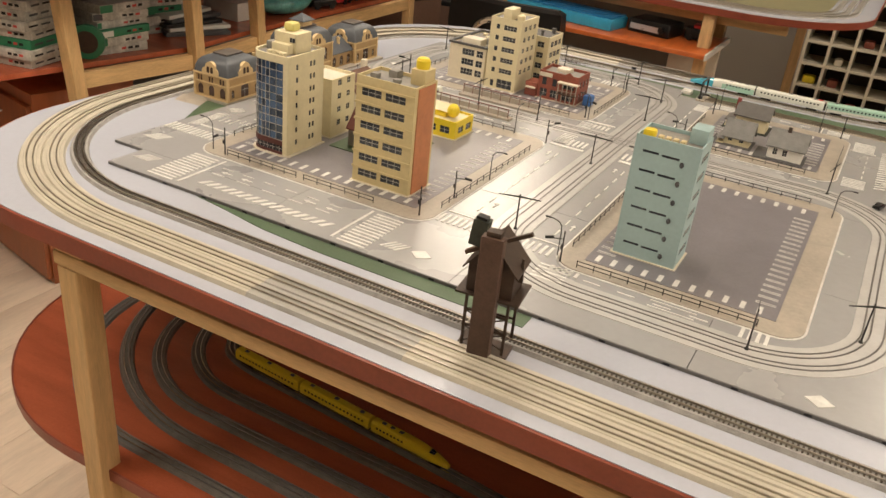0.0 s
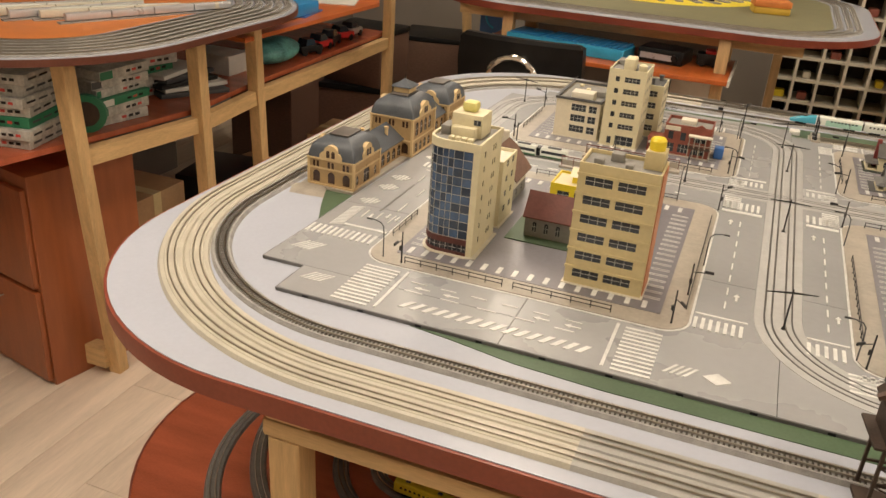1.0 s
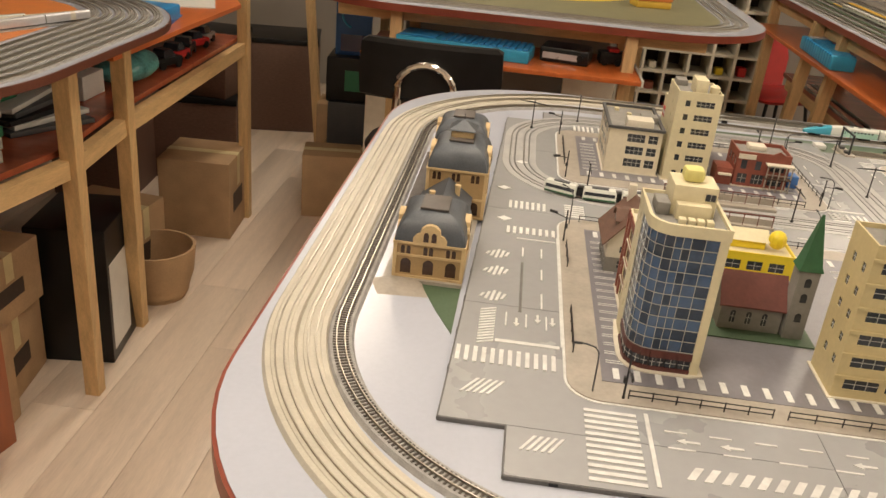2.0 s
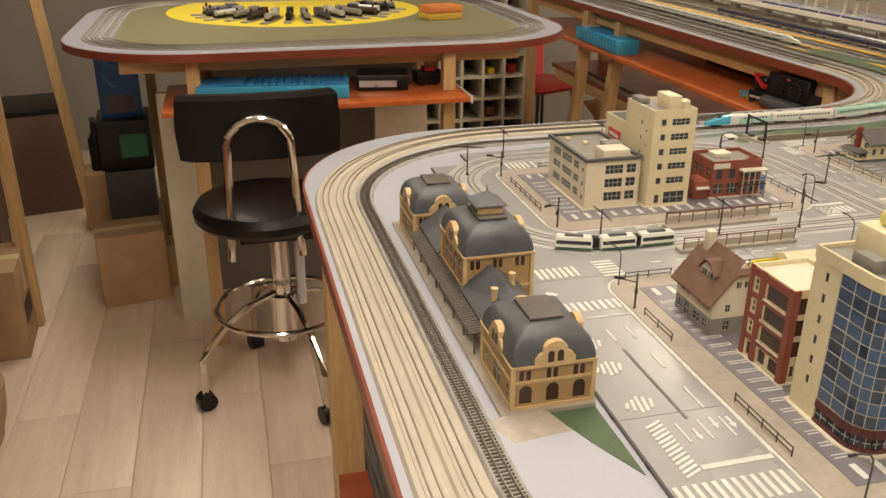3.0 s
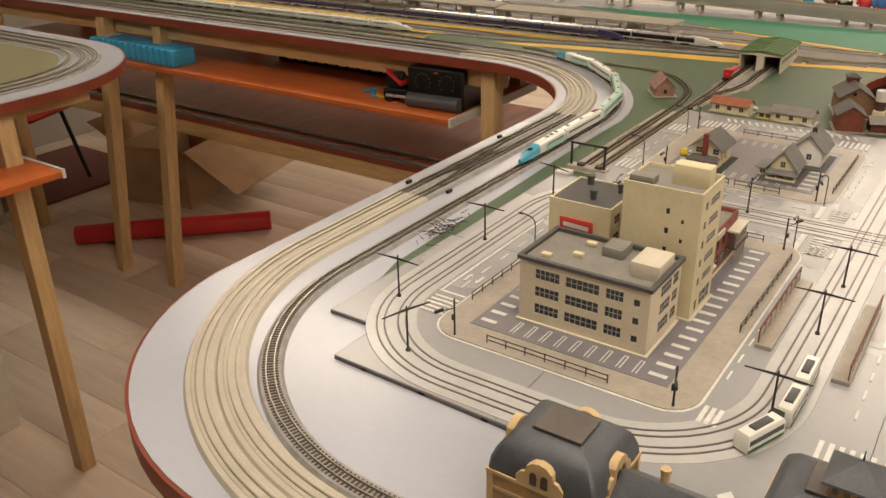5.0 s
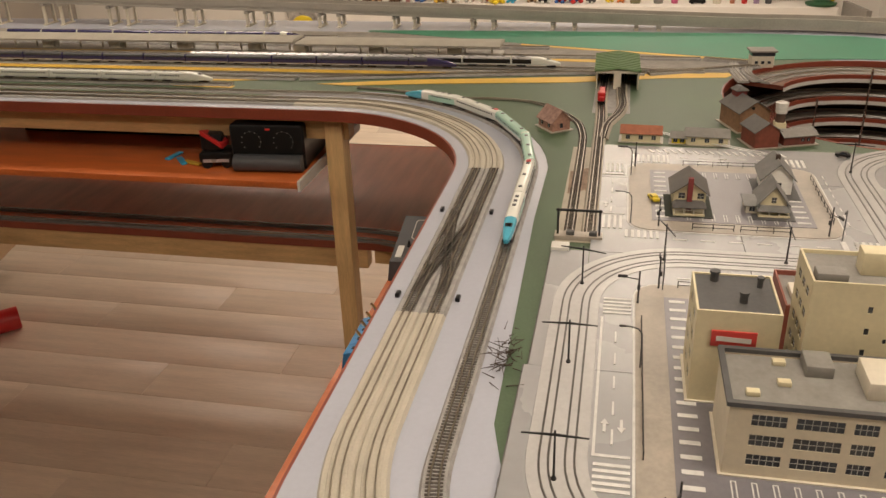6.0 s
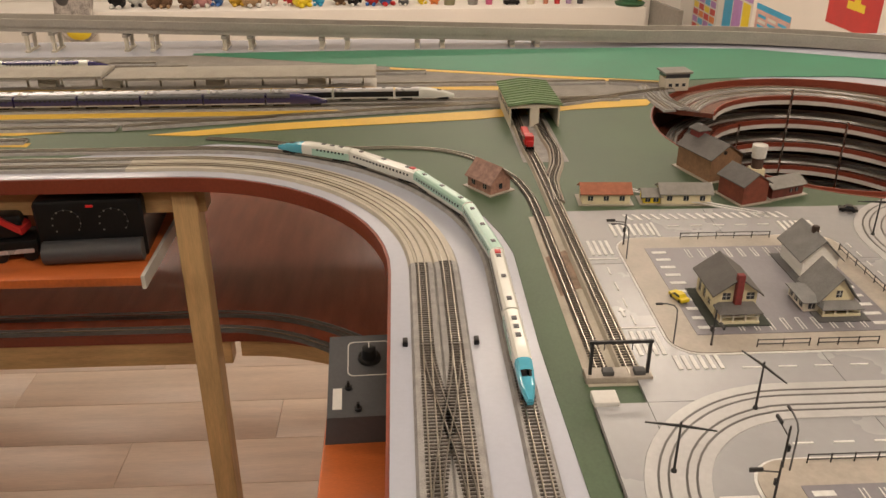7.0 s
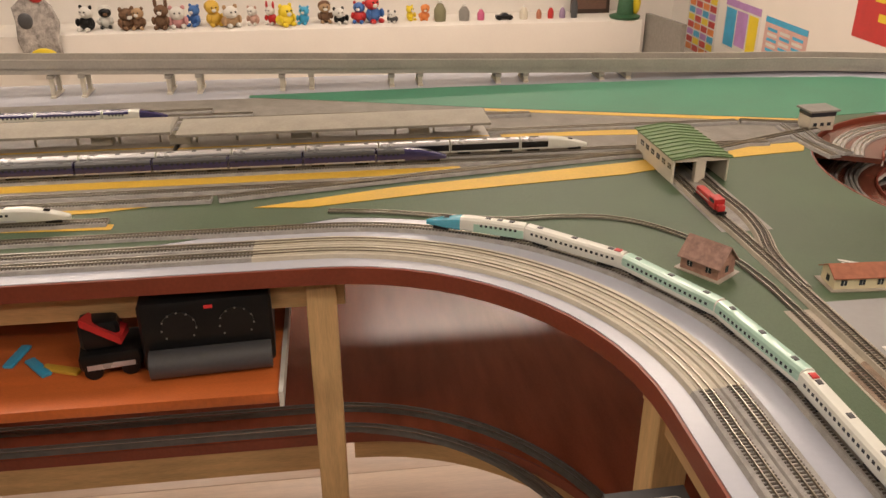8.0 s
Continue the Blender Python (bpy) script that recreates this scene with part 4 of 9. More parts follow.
def shell(name, label, rect, h, wall_mat, holes, roof_mat, parapet=0.005, base=True, category="building", **kw):
    """A box of four walls with windows, a roof slab and a parapet."""
    x0, x1, y0, y1 = rect
    e = thing(name, label, category)
    mb = MB()
    if base:
        part("plinth", MB().box(x0 - 0.003, x1 + 0.003, y0 - 0.003, y1 + 0.003, BZ, BZ + 0.0015), offwh_m, e)
    for s in "SNEW":
        r = rect
        if s in "EW":
            r = (x0, x1, y0 + 0.0022, y1 - 0.0022)
        wall(mb, e, s, r, BZ + 0.0015, BZ + h + parapet, [(*q,) for q in holes.get(s, [])], **kw.get(s, {}))
    part("wall", mb, wall_mat, e)
    part("roof", MB().box(x0 + 0.0023, x1 - 0.0023, y0 + 0.0023, y1 - 0.0023, BZ + h - 0.002, BZ + h), roof_mat, e)
    return e


# tall office block with a curved blue glass front
GX0, GX1, GY0, GY1, GH = -0.910, -0.834, 1.052, 1.148, 0.160
arc = [(GX0 + 0.024 - 0.024 * math.cos(radians(a)), GY0 + 0.024 - 0.024 * math.sin(radians(a))) for a in (0, 22.5, 45, 67.5, 90)]
front = [(GX0, GY0 + 0.060)] + arc + [(GX0 + 0.040, GY0), (GX1 - 0.009, GY0)]
plan = front + [(GX1, GY0), (GX1, GY1), (GX0, GY1)]
e = thing("glass_office_tower", "cream office tower with a curved blue glass front and roof plant", "building")
part("plinth", MB().prism(inset(plan, -0.006), BZ, BZ + 0.0018), offwh_m, e)
part("core", MB().prism(inset(plan, 0.0032), BZ + 0.0018, BZ + GH), dkroof_m, e, "dark interior core")
part("roof", MB().prism(inset(plan, 0.0024), BZ + GH, BZ + GH + 0.002), roofgrey_m, e)
part("parapet", MB().ring(inset(plan, -0.0012), inset(plan, 0.0023), BZ + GH - 0.006, BZ + GH + 0.006), cream_m, e)
mb = MB()
box = (GX0, GX1, GY0, GY1)
wall(mb, e, "E", box, BZ + 0.0018, BZ + GH - 0.0061, [(u, u + 0.0055, 0.014 + z * 0.021, 0.023 + z * 0.021, 0) for z in range(7) for u in (0.022, 0.058, 0.067)])
wall(mb, e, "N", (GX0, GX1 - 0.0023, GY0, GY1), BZ + 0.0018, BZ + GH - 0.0061, grid(0, 3, 6, 0.006, 0.07, 0.02, 0.022, 0.012, 0.01))
wall(mb, e, "W", (GX0, GX1, GY0 + 0.060, GY1 - 0.0023), BZ + 0.0018, BZ + GH - 0.0061, [(0.014, 0.0185, 0.030 + z * 0.021, 0.039 + z * 0.021, 0) for z in range(6)])
mb.box(GX1 - 0.009, GX1 - 0.0023, GY0, GY0 + 0.0022, BZ + 0.0018, BZ + GH - 0.0061)
part("wall", mb, cream_m, e)
mull = MB()
for k in range(len(front) - 1):
    (xa, ya), (xb, yb) = front[k], front[k + 1]
    l = math.hypot(xb - xa, yb - ya)
    ang = math.degrees(math.atan2(yb - ya, xb - xa))
    m2 = 2 if l > 0.015 else 1
    for q in range(m2):
        f = (q + 0.5) / m2
        px, py = xa + (xb - xa) * f, ya + (yb - ya) * f
        nx, ny = -math.sin(radians(ang)) * 0.0011, math.cos(radians(ang)) * 0.0011
        for z in range(10):
            part("window", pane_mesh(l / m2 - 0.0005, 0.0118, blueglass_m, 0, False), None, e, at=pose(px + nx, py + ny, BZ + 0.0325 + z * 0.0128, 0, 0, ang))
        part("shop_window", pane_mesh(l / m2 - 0.002, 0.0105, glass_m, 1, False), None, e, at=pose(px + nx, py + ny, BZ + 0.0115, 0, 0, ang))
        fx, fy = xa + (xb - xa) * q / m2, ya + (yb - ya) * q / m2
        mull.box(fx - 0.0003, fx + 0.0003, fy - 0.0003, fy + 0.0003, BZ + 0.026, BZ + GH - 0.0061)
    for z in range(11):
        mull.obox((xa, ya, BZ + 0.0258 + z * 0.0128), (xb - xa, yb - ya, 0), (nx, ny, 0), (0, 0, 0.0006))
part("mullion_grid", mull, frame_m, e, "pale thin mullions")
for z0, z1 in ((0.0018, 0.006), (0.0172, 0.0255)):
    for k in range(len(front) - 1):
        (xa, ya), (xb, yb) = front[k], front[k + 1]
        l = math.hypot(xb - xa, yb - ya)
        nx, ny = (yb - ya) / l * 0.0012, -(xb - xa) / l * 0.0012
        part("shopfront", MB().obox((xa + nx, ya + ny, BZ + z0), (xb - xa, yb - ya, 0), (-2 * nx, -2 * ny, 0), (0, 0, z1 - z0)), brickdk_m, e, "dark red shopfront band")
part("penthouse", MB().box(-0.890, -0.846, 1.088, 1.128, BZ + GH + 0.002, BZ + GH + 0.034, 0.001), cream_m, e)
part("penthouse_block", MB().box(-0.886, -0.852, 1.076, 1.0879, BZ + GH + 0.002, BZ + GH + 0.018, 0.001), cream_m, e)
part("water_tank", MB().box(-0.880, -0.860, 1.098, 1.118, BZ + GH + 0.034, BZ + GH + 0.048, 0.004), paleyel_m, e, "pale yellow roof tank")
part("plant_room", MB().box(-0.904, -0.8905, 1.085, 1.112, BZ + GH + 0.002, BZ + GH + 0.015, 0.001), roofgrey_m, e)
for i in range(4):
    part("vent_box", MB().box(-0.884 + i * 0.009, -0.877 + i * 0.009, 1.062, 1.071, BZ + GH + 0.002, BZ + GH + 0.008, 0.0007), cream_m, e)
part("penthouse_window", pane_mesh(0.010, 0.007, glass_m, 1, False), None, e, at=pose(-0.853, 1.0877, BZ + GH + 0.024))

# tan office block with an orange brick side
r = (-0.70, -0.597, 1.048, 1.112)
W, L = r[1] - r[0], r[3] - r[2]
rows = []
for z in range(6):
    zz = 0.006 + z * 0.026
    rows += [(0.010, 0.045, zz + 0.004, zz + 0.016, 2), (0.052, 0.087, zz + 0.004, zz + 0.016, 2)]
e = shell("tan_office_block", "tan six-storey office block with an orange brick side and roof tank", r, 0.166, tan_m, {"S": rows, "N": rows, "W": grid(L, 2, 5, 0.006, L - 0.006, 0.03, 0.026, 0.008, 0.01)}, roofgrey_m)
part("brick_side", MB().box(r[1] + 0.0001, r[1] + 0.0016, r[2] + 0.008, r[3] - 0.008, BZ + 0.0016, BZ + 0.168), orbrick_m, e, "orange brick facing")
part("stair_tower", MB().box(-0.625, -0.600, 1.078, 1.108, BZ + 0.1661, BZ + 0.190, 0.001), tan_m, e)
part("water_tank", MB().lathe((-0.613, 1.092, BZ + 0.190), [(0.010, 0), (0.0105, 0.003), (0.0105, 0.012), (0.008, 0.0155), (0.002, 0.0165)], 14), yelplast_m, e, "yellow roof tank")
for x, y, s in ((-0.685, 1.06, 0.012), (-0.668, 1.085, 0.016), (-0.645, 1.06, 0.010)):
    part("roof_plant", MB().box(x, x + s, y, y + s, BZ + 0.1661, BZ + 0.1661 + s * 0.7, 0.001), roofgrey_m, e)
for z in range(6):
    part("ledge", MB().box(r[0] - 0.0012, r[1] + 0.0006, r[2] - 0.0018, r[2] - 0.0001, BZ + 0.024 + z * 0.026, BZ + 0.0275 + z * 0.026), tan_m, e)

# brick flats and gabled house on the same block
r = (-0.902, -0.836, 1.176, 1.246)
L = r[3] - r[2]
FH = 0.100
big = [(0.027, 0.064, 0.028 + 0.024 * z, 0.046 + 0.024 * z, 0) for z in range(3)]
small = [(u, u + 0.0042, 0.030 + 0.024 * z + d, 0.0355 + 0.024 * z + d, 0) for z in range(3) for u in (0.007, 0.0125) for d in (0.0, 0.0068)]
e = shell("brick_flats", "red brick corner flats with brown windows and pale flat roof", r, FH, cream_m, {"W": big + small + [(0.008, 0.018, 0.003, 0.018, 0), (0.028, 0.040, 0.004, 0.019, 0), (0.046, 0.062, 0.004, 0.019, 0)],
          "S": [(0.007, 0.040, 0.028 + 0.024 * z, 0.046 + 0.024 * z, 0) for z in range(3)] + [(0.010 + 0.008 * k, 0.0145 + 0.008 * k, 0.006, 0.018, 0) for k in range(4)], "E": grid(L, 2, 4, 0.008, L - 0.008, 0.018, 0.024, 0.01, 0.01)}, offwh_m, W=dict(glass=archglass_m), S=dict(glass=archglass_m))
for u0, u1, z0, z1 in ((0.0, 0.006, 0.0016, FH + 0.005), (0.018, 0.0265, 0.0016, FH + 0.005), (0.0645, L, 0.0016, FH + 0.005)):
    part("brick_pier", MB().box(r[0] - 0.0018, r[0] - 0.0001, r[3] - u1, r[3] - u0, BZ + z0, BZ + z1), brick_m, e, "red brick pier")
for z in range(4):
    zb, zt = 0.0226 + 0.024 * z, (0.0285 + 0.024 * z if z < 3 else FH + 0.0035)
    part("brick_band", MB().box(r[0] - 0.0014, r[0] - 0.0001, r[2], r[3], BZ + zb, BZ + zt), brick_m, e, "red brick band")
    if z < 3:
        part("sill", MB().box(r[0] - 0.0026, r[0] - 0.0015, r[2] + 0.006, r[2] + 0.043, BZ + zt - 0.001, BZ + zt + 0.0006), offwh_m, e, "pale window sill")
part("brick_corner", MB().box(r[0] - 0.0018, r[0] + 0.0065, r[2] - 0.0018, r[2] - 0.0001, BZ + 0.0016, BZ + FH + 0.005), brick_m, e, "red brick corner")

e = thing("gabled_house", "off-white gabled house with grey ground floor and steep brown tiled roof", "house")
x0, x1, y0, y1, ev, rd = -0.916, -0.848, 1.285, 1.362, 0.046, 0.088
low, mb = MB(), MB()
for side, holes in (("W", [(0.006, 0.014, 0.006, 0.015), (0.021, 0.029, 0.002, 0.018), (0.040, 0.053, 0.006, 0.015), (0.060, 0.068, 0.006, 0.015)]), ("E", [(0.02, 0.028, 0.006, 0.016), (0.05, 0.058, 0.006, 0.016)])):
    wall(low, e, side, (x0, x1, y0, y1), BZ, BZ + 0.0205, holes)
    wall(mb, e, side, (x0, x1, y0, y1), BZ + 0.0206, BZ + ev, [(u, u + 0.006, 0.008, 0.017) for u in ((0.010, 0.022, 0.045, 0.055, 0.064) if side == "W" else (0.02, 0.05))])
for side in "SN":
    wall(low, e, side, (x0 + 0.0023, x1 - 0.0023, y0, y1), BZ, BZ + 0.0205, [(0.014, 0.021, 0.006, 0.016), (0.040, 0.047, 0.006, 0.016)])
    wall(mb, e, side, (x0 + 0.0023, x1 - 0.0023, y0, y1), BZ + 0.0206, BZ + ev, [(0.014, 0.020, 0.007, 0.016), (0.040, 0.046, 0.007, 0.016)])
xm = (x0 + x1) / 2
for yy, d in ((y0, 0.002), (y1, -0.002)):
    mb.add([(x0, yy, BZ + ev), (x1, yy, BZ + ev), (xm, yy, BZ + rd - 0.003), (x0, yy + d, BZ + ev), (x1, yy + d, BZ + ev), (xm, yy + d, BZ + rd - 0.003)], [(0, 1, 2), (5, 4, 3), (0, 3, 4, 1), (1, 4, 5, 2), (2, 5, 3, 0)])
    for k in (-1, 1):
        part("gable_window", pane_mesh(0.005, 0.007, glass_m, 1, False), None, e, at=pose(xm + k * 0.005, yy - (0.0002 if d > 0 else -0.0002), BZ + ev + 0.014, 0, 0, 0 if d > 0 else 180))
part("ground_floor", low, roofgrey_m, e, "grey ground floor")
part("wall", mb, offwh_m, e)
for d, xe in ((-1, x0), (1, x1)):
    hip = [(xe + d * 0.007, y0 - 0.005, BZ + ev - 0.007), (xe + d * 0.007, y1 + 0.005, BZ + ev - 0.007), (xm + d * 0.012, y1 + 0.005, BZ + rd - 0.014), (xm, y1 - 0.008, BZ + rd), (xm, y0 + 0.008, BZ + rd), (xm + d * 0.012, y0 - 0.005, BZ + rd - 0.014)]
    part("roof_slope", MB().add(hip + [(x, y, z - 0.0022) for x, y, z in hip], [(0, 1, 2, 3, 4, 5), (11, 10, 9, 8, 7, 6)] + [(k, 6 + k, 6 + (k + 1) % 6, (k + 1) % 6) for k in range(6)]), brownroof_m, e, "brown tiled roof slope")
for yy, yi in ((y0 - 0.005, y0 + 0.008), (y1 + 0.005, y1 - 0.008)):
    q = [(xm - 0.012, yy, BZ + rd - 0.014), (xm + 0.012, yy, BZ + rd - 0.014), (xm, yi, BZ + rd + 0.0002)]
    part("roof_hip", MB().add(q + [(x, y, z - 0.002) for x, y, z in q], [(0, 1, 2), (5, 4, 3), (0, 3, 4, 1), (1, 4, 5, 2), (2, 5, 3, 0)]), brownroof_m, e, "clipped gable hip")
dx, dy = x0 + 0.010, 1.318
dm = part("dormer", MB().add([(dx, dy - 0.014, BZ + 0.054), (dx, dy + 0.014, BZ + 0.054), (dx, dy + 0.014, BZ + 0.066), (dx, dy + 0.006, BZ + 0.0735), (dx, dy - 0.006, BZ + 0.0735), (dx, dy - 0.014, BZ + 0.066), (xm, dy - 0.014, BZ + 0.066), (xm, dy + 0.014, BZ + 0.066), (xm, dy + 0.006, BZ + 0.075), (xm, dy - 0.006, BZ + 0.075), (xm, dy - 0.014, BZ + 0.054), (xm, dy + 0.014, BZ + 0.054)],
                        [(0, 5, 4, 3, 2, 1), (2, 3, 8, 7), (3, 4, 9, 8), (4, 5, 6, 9), (5, 0, 10, 6), (1, 2, 7, 11)]), offwh_m, e)
for k in (-1, 1):
    q = [(dx - 0.003, dy + k * 0.017, BZ + 0.063), (dx - 0.003, dy + k * 0.005, BZ + 0.0765), (xm + 0.004, dy + k * 0.005, BZ + 0.0765), (xm + 0.004, dy + k * 0.017, BZ + 0.063)]
    part("dormer_roof", MB().add(q + [(x, y, z + 0.0018) for x, y, z in q], [(3, 2, 1, 0), (4, 5, 6, 7), (0, 1, 5, 4), (1, 2, 6, 5), (2, 3, 7, 6), (3, 0, 4, 7)]), brownroof_m, dm, "brown dormer roof")
    part("dormer_window", pane_mesh(0.008, 0.008, glass_m, 1, False), None, dm, at=pose(dx - 0.0002, dy + k * 0.006, BZ + 0.061, 0, 0, -90))
part("dormer_cap", MB().box(dx - 0.003, xm + 0.004, dy - 0.005, dy + 0.005, BZ + 0.0765, BZ + 0.0783), brownroof_m, dm)
part("chimney", MB().box(-0.892, -0.882, 1.346, 1.356, BZ + 0.066, BZ + 0.100, 0.0008), offwh_m, e)

# small church with green steeple
e = thing("church", "small church with maroon roof and dark green steeple", "church")
part("lawn", MB().box(-0.815, -0.685, 1.145, 1.285, BZ, BZ + 0.0015), green_m, e, "green base plate")
mb = MB()
rc = (-0.792, -0.722, 1.168, 1.215)
for s in "SNEW":
    wall(mb, e, s, rc if s in "SN" else (rc[0], rc[1], rc[2] + 0.0023, rc[3] - 0.0023), BZ + 0.0015, BZ + 0.036, [(0.012 + 0.018 * i, 0.018 + 0.018 * i, 0.008, 0.024) for i in range(3 if s in "SN" else 1)], arch=True)
part("wall", mb, roofgrey_m, e)
ym = (rc[2] + rc[3]) / 2
for s, ye in ((-1, rc[2]), (1, rc[3])):
    part("roof_slope", MB().add([(rc[0] - 0.003, ye + s * 0.004, BZ + 0.033), (rc[1] + 0.003, ye + s * 0.004, BZ + 0.033), (rc[1] + 0.003, ym, BZ + 0.066), (rc[0] - 0.003, ym, BZ + 0.066), (rc[0] - 0.003, ye + s * 0.004, BZ + 0.031), (rc[1] + 0.003, ye + s * 0.004, BZ + 0.031), (rc[1] + 0.003, ym, BZ + 0.064), (rc[0] - 0.003, ym, BZ + 0.064)],
                               [(0, 1, 2, 3), (7, 6, 5, 4), (0, 4, 5, 1), (1, 5, 6, 2), (2, 6, 7, 3), (3, 7, 4, 0)]), maroon_m, e, "maroon roof slope")
for x, s in ((rc[0], 1), (rc[1] - 0.002, 1)):
    part("gable", MB().add([(x, rc[2], BZ + 0.036), (x, rc[3], BZ + 0.036), (x, ym, BZ + 0.063), (x + 0.002, rc[2], BZ + 0.036), (x + 0.002, rc[3], BZ + 0.036), (x + 0.002, ym, BZ + 0.063)], [(2, 1, 0), (3, 4, 5), (0, 1, 4, 3), (1, 2, 5, 4), (2, 0, 3, 5)]), roofgrey_m, e)
part("bell_tower", MB().box(-0.720, -0.697, 1.160, 1.183, BZ + 0.0015, BZ + 0.088, 0.001), roofgrey_m, e)
part("steeple", MB().loft([(-0.722, -0.695, 1.158, 1.185, BZ + 0.088), (-0.7195, -0.6975, 1.1605, 1.1825, BZ + 0.094), (-0.7095, -0.7075, 1.1705, 1.1725, BZ + 0.152)]), steeple_m, e, "dark green pointed steeple")
for z in (0.03, 0.055, 0.074):
    part("louvre", pane_mesh(0.007, 0.011, glass_m, 0, True), None, e, at=pose(-0.7085, 1.1597, BZ + z))

# low yellow shop
e = shell("yellow_shop", "bright yellow low shop with a pale roof", (-0.795, -0.665, 1.325, 1.395), 0.030, yelplast_m, {"S": grid(0.13, 4, 1, 0.008, 0.122, 0.008, 0.02, 0.02, 0.013), "W": grid(0.07, 2, 1, 0.005, 0.065, 0.008, 0.02, 0.02, 0.012), "E": grid(0.07, 2, 1, 0.005, 0.065, 0.008, 0.02, 0.02, 0.012)}, cream_m, parapet=0.004)
part("upper_room", MB().box(-0.765, -0.70, 1.35, 1.388, BZ + 0.030, BZ + 0.042, 0.001), yelplast_m, e)
part("upper_roof", MB().add([(-0.77, 1.346, BZ + 0.042), (-0.695, 1.346, BZ + 0.042), (-0.695, 1.392, BZ + 0.042), (-0.77, 1.392, BZ + 0.042), (-0.77, 1.369, BZ + 0.052), (-0.695, 1.369, BZ + 0.052)], [(0, 3, 2, 1), (0, 1, 5, 4), (2, 3, 4, 5), (1, 2, 5), (3, 0, 4)]), cream_m, e)
part("sign_ball", MB().ball((-0.686, 1.352, BZ + 0.046), 0.012, 0.012, 0.013), yelplast_m, e, "round yellow roof sign")

# pale blue tower on the open lot
r = (-0.276, -0.188, 1.082, 1.145)
W, L = r[1] - r[0], r[3] - r[2]
e = shell("pale_blue_tower", "pale blue six-storey tower with narrow dark slots", r, 0.172, paleblue_m,
          {"S": [(0.012, 0.034, 0.018 + z * 0.027, 0.0215 + z * 0.027, 0) for z in range(6)] + [(0.038, 0.062, 0.017 + z * 0.027, 0.0205 + z * 0.027, 0) for z in range(6)],
           "E": [(0.012, 0.05, 0.014 + z * 0.027, 0.024 + z * 0.027, 2) for z in range(6)], "W": [(0.018, 0.044, 0.014 + z * 0.027, 0.024 + z * 0.027, 1) for z in range(6)], "N": [(0.01, 0.075, 0.014 + z * 0.027, 0.026 + z * 0.027, 3) for z in range(6)]}, roofgrey_m)
for z in range(6):
    part("vent_cap", MB().ball((-0.2095, r[2] - 0.001, BZ + 0.0145 + z * 0.027), 0.003, 0.0016, 0.0042, 8), greyplast_m, e)
part("stair_tower", MB().box(-0.213, -0.19, 1.11, 1.143, BZ + 0.1721, BZ + 0.193, 0.001), paleblue_m, e)
part("water_tank", MB().box(-0.270, -0.254, 1.088, 1.102, BZ + 0.1721, BZ + 0.184, 0.003), yelplast_m, e, "yellow roof tank")
for i in range(4):
    part("roof_plant", MB().box(-0.25 + i * 0.010, -0.243 + i * 0.010, 1.09, 1.10, BZ + 0.1721, BZ + 0.178, 0.0008), tan_m, e)

# white office with strip windows
r = (-0.888, -0.797, 1.702, 1.858)
W, L = r[1] - r[0], r[3] - r[2]
wr = []
for z in range(3):
    zz = 0.012 + 0.022 * z
    wr += [(0.018, 0.048, zz, zz + 0.012, 4), (0.056, 0.096, zz, zz + 0.012, 5), (0.104, 0.124, zz, zz + 0.012, 3), (0.136, 0.143, zz, zz + 0.008, 0)]
e = shell("white_office", "off-white three-storey office with strip windows and dark cornice", r, 0.076, officewall_m, {"W": wr, "S": [q for z in range(3) for q in ((0.032, 0.062, 0.011 + 0.022 * z, 0.025 + 0.022 * z, 3), (0.068, 0.084, 0.011 + 0.022 * z, 0.025 + 0.022 * z, 1))], "E": grid(L, 6, 3, 0.01, L - 0.01, 0.012, 0.022, 0.014, 0.012)}, roofgrey_m, parapet=0.002)
part("cornice", MB().ring(rounded(r[0] - 0.003, r[1] + 0.003, r[2] - 0.003, r[3] + 0.003, 0.001, 1), rounded(r[0] + 0.0025, r[1] - 0.0025, r[2] + 0.0025, r[3] - 0.0025, 0.001, 1), BZ + 0.078, BZ + 0.0825), dkroof_m, e, "dark roof cornice")
part("stair_room", MB().box(-0.860, -0.815, 1.705, 1.738, BZ + 0.076, BZ + 0.094, 0.001), offwh_m, e)
part("plant_room", MB().box(-0.83, -0.80, 1.76, 1.785, BZ + 0.076, BZ + 0.088, 0.001), roofgrey_m, e)
for x, y in ((-0.87, 1.83), (-0.85, 1.80), (-0.815, 1.80)):
    part("vent_box", MB().box(x, x + 0.008, y, y + 0.012, BZ + 0.076, BZ + 0.081, 0.0008), cream_m, e)

# tall narrow cream block
r = (-0.788, -0.715, 1.690, 1.782)
W, L = r[1] - r[0], r[3] - r[2]
rs = []
for z in range(5):
    zz = 0.036 + z * 0.0235
    rs += [(0.014, 0.022, zz, zz + 0.010, 0), (0.032, 0.062, zz, zz + 0.010, 3)]
rs += [(0.014, 0.022, 0.004, 0.018, 0), (0.03, 0.066, 0.003, 0.022, 2)]
e = shell("cream_tower_block", "tall narrow cream block with band windows", r, 0.152, cream_m, {"S": rs, "W": [(0.05, 0.0545, 0.03 + z * 0.0235, 0.037 + z * 0.0235, 0) for z in range(5)] + [(0.068, 0.0715, 0.045 + z * 0.0235, 0.05 + z * 0.0235, 0) for z in range(4)], "E": grid(L, 3, 5, 0.01, L - 0.01, 0.036, 0.0235, 0.012, 0.01), "N": grid(W, 3, 5, 0.008, W - 0.008, 0.036, 0.0235, 0.012, 0.01)}, roofgrey_m, parapet=0.004)
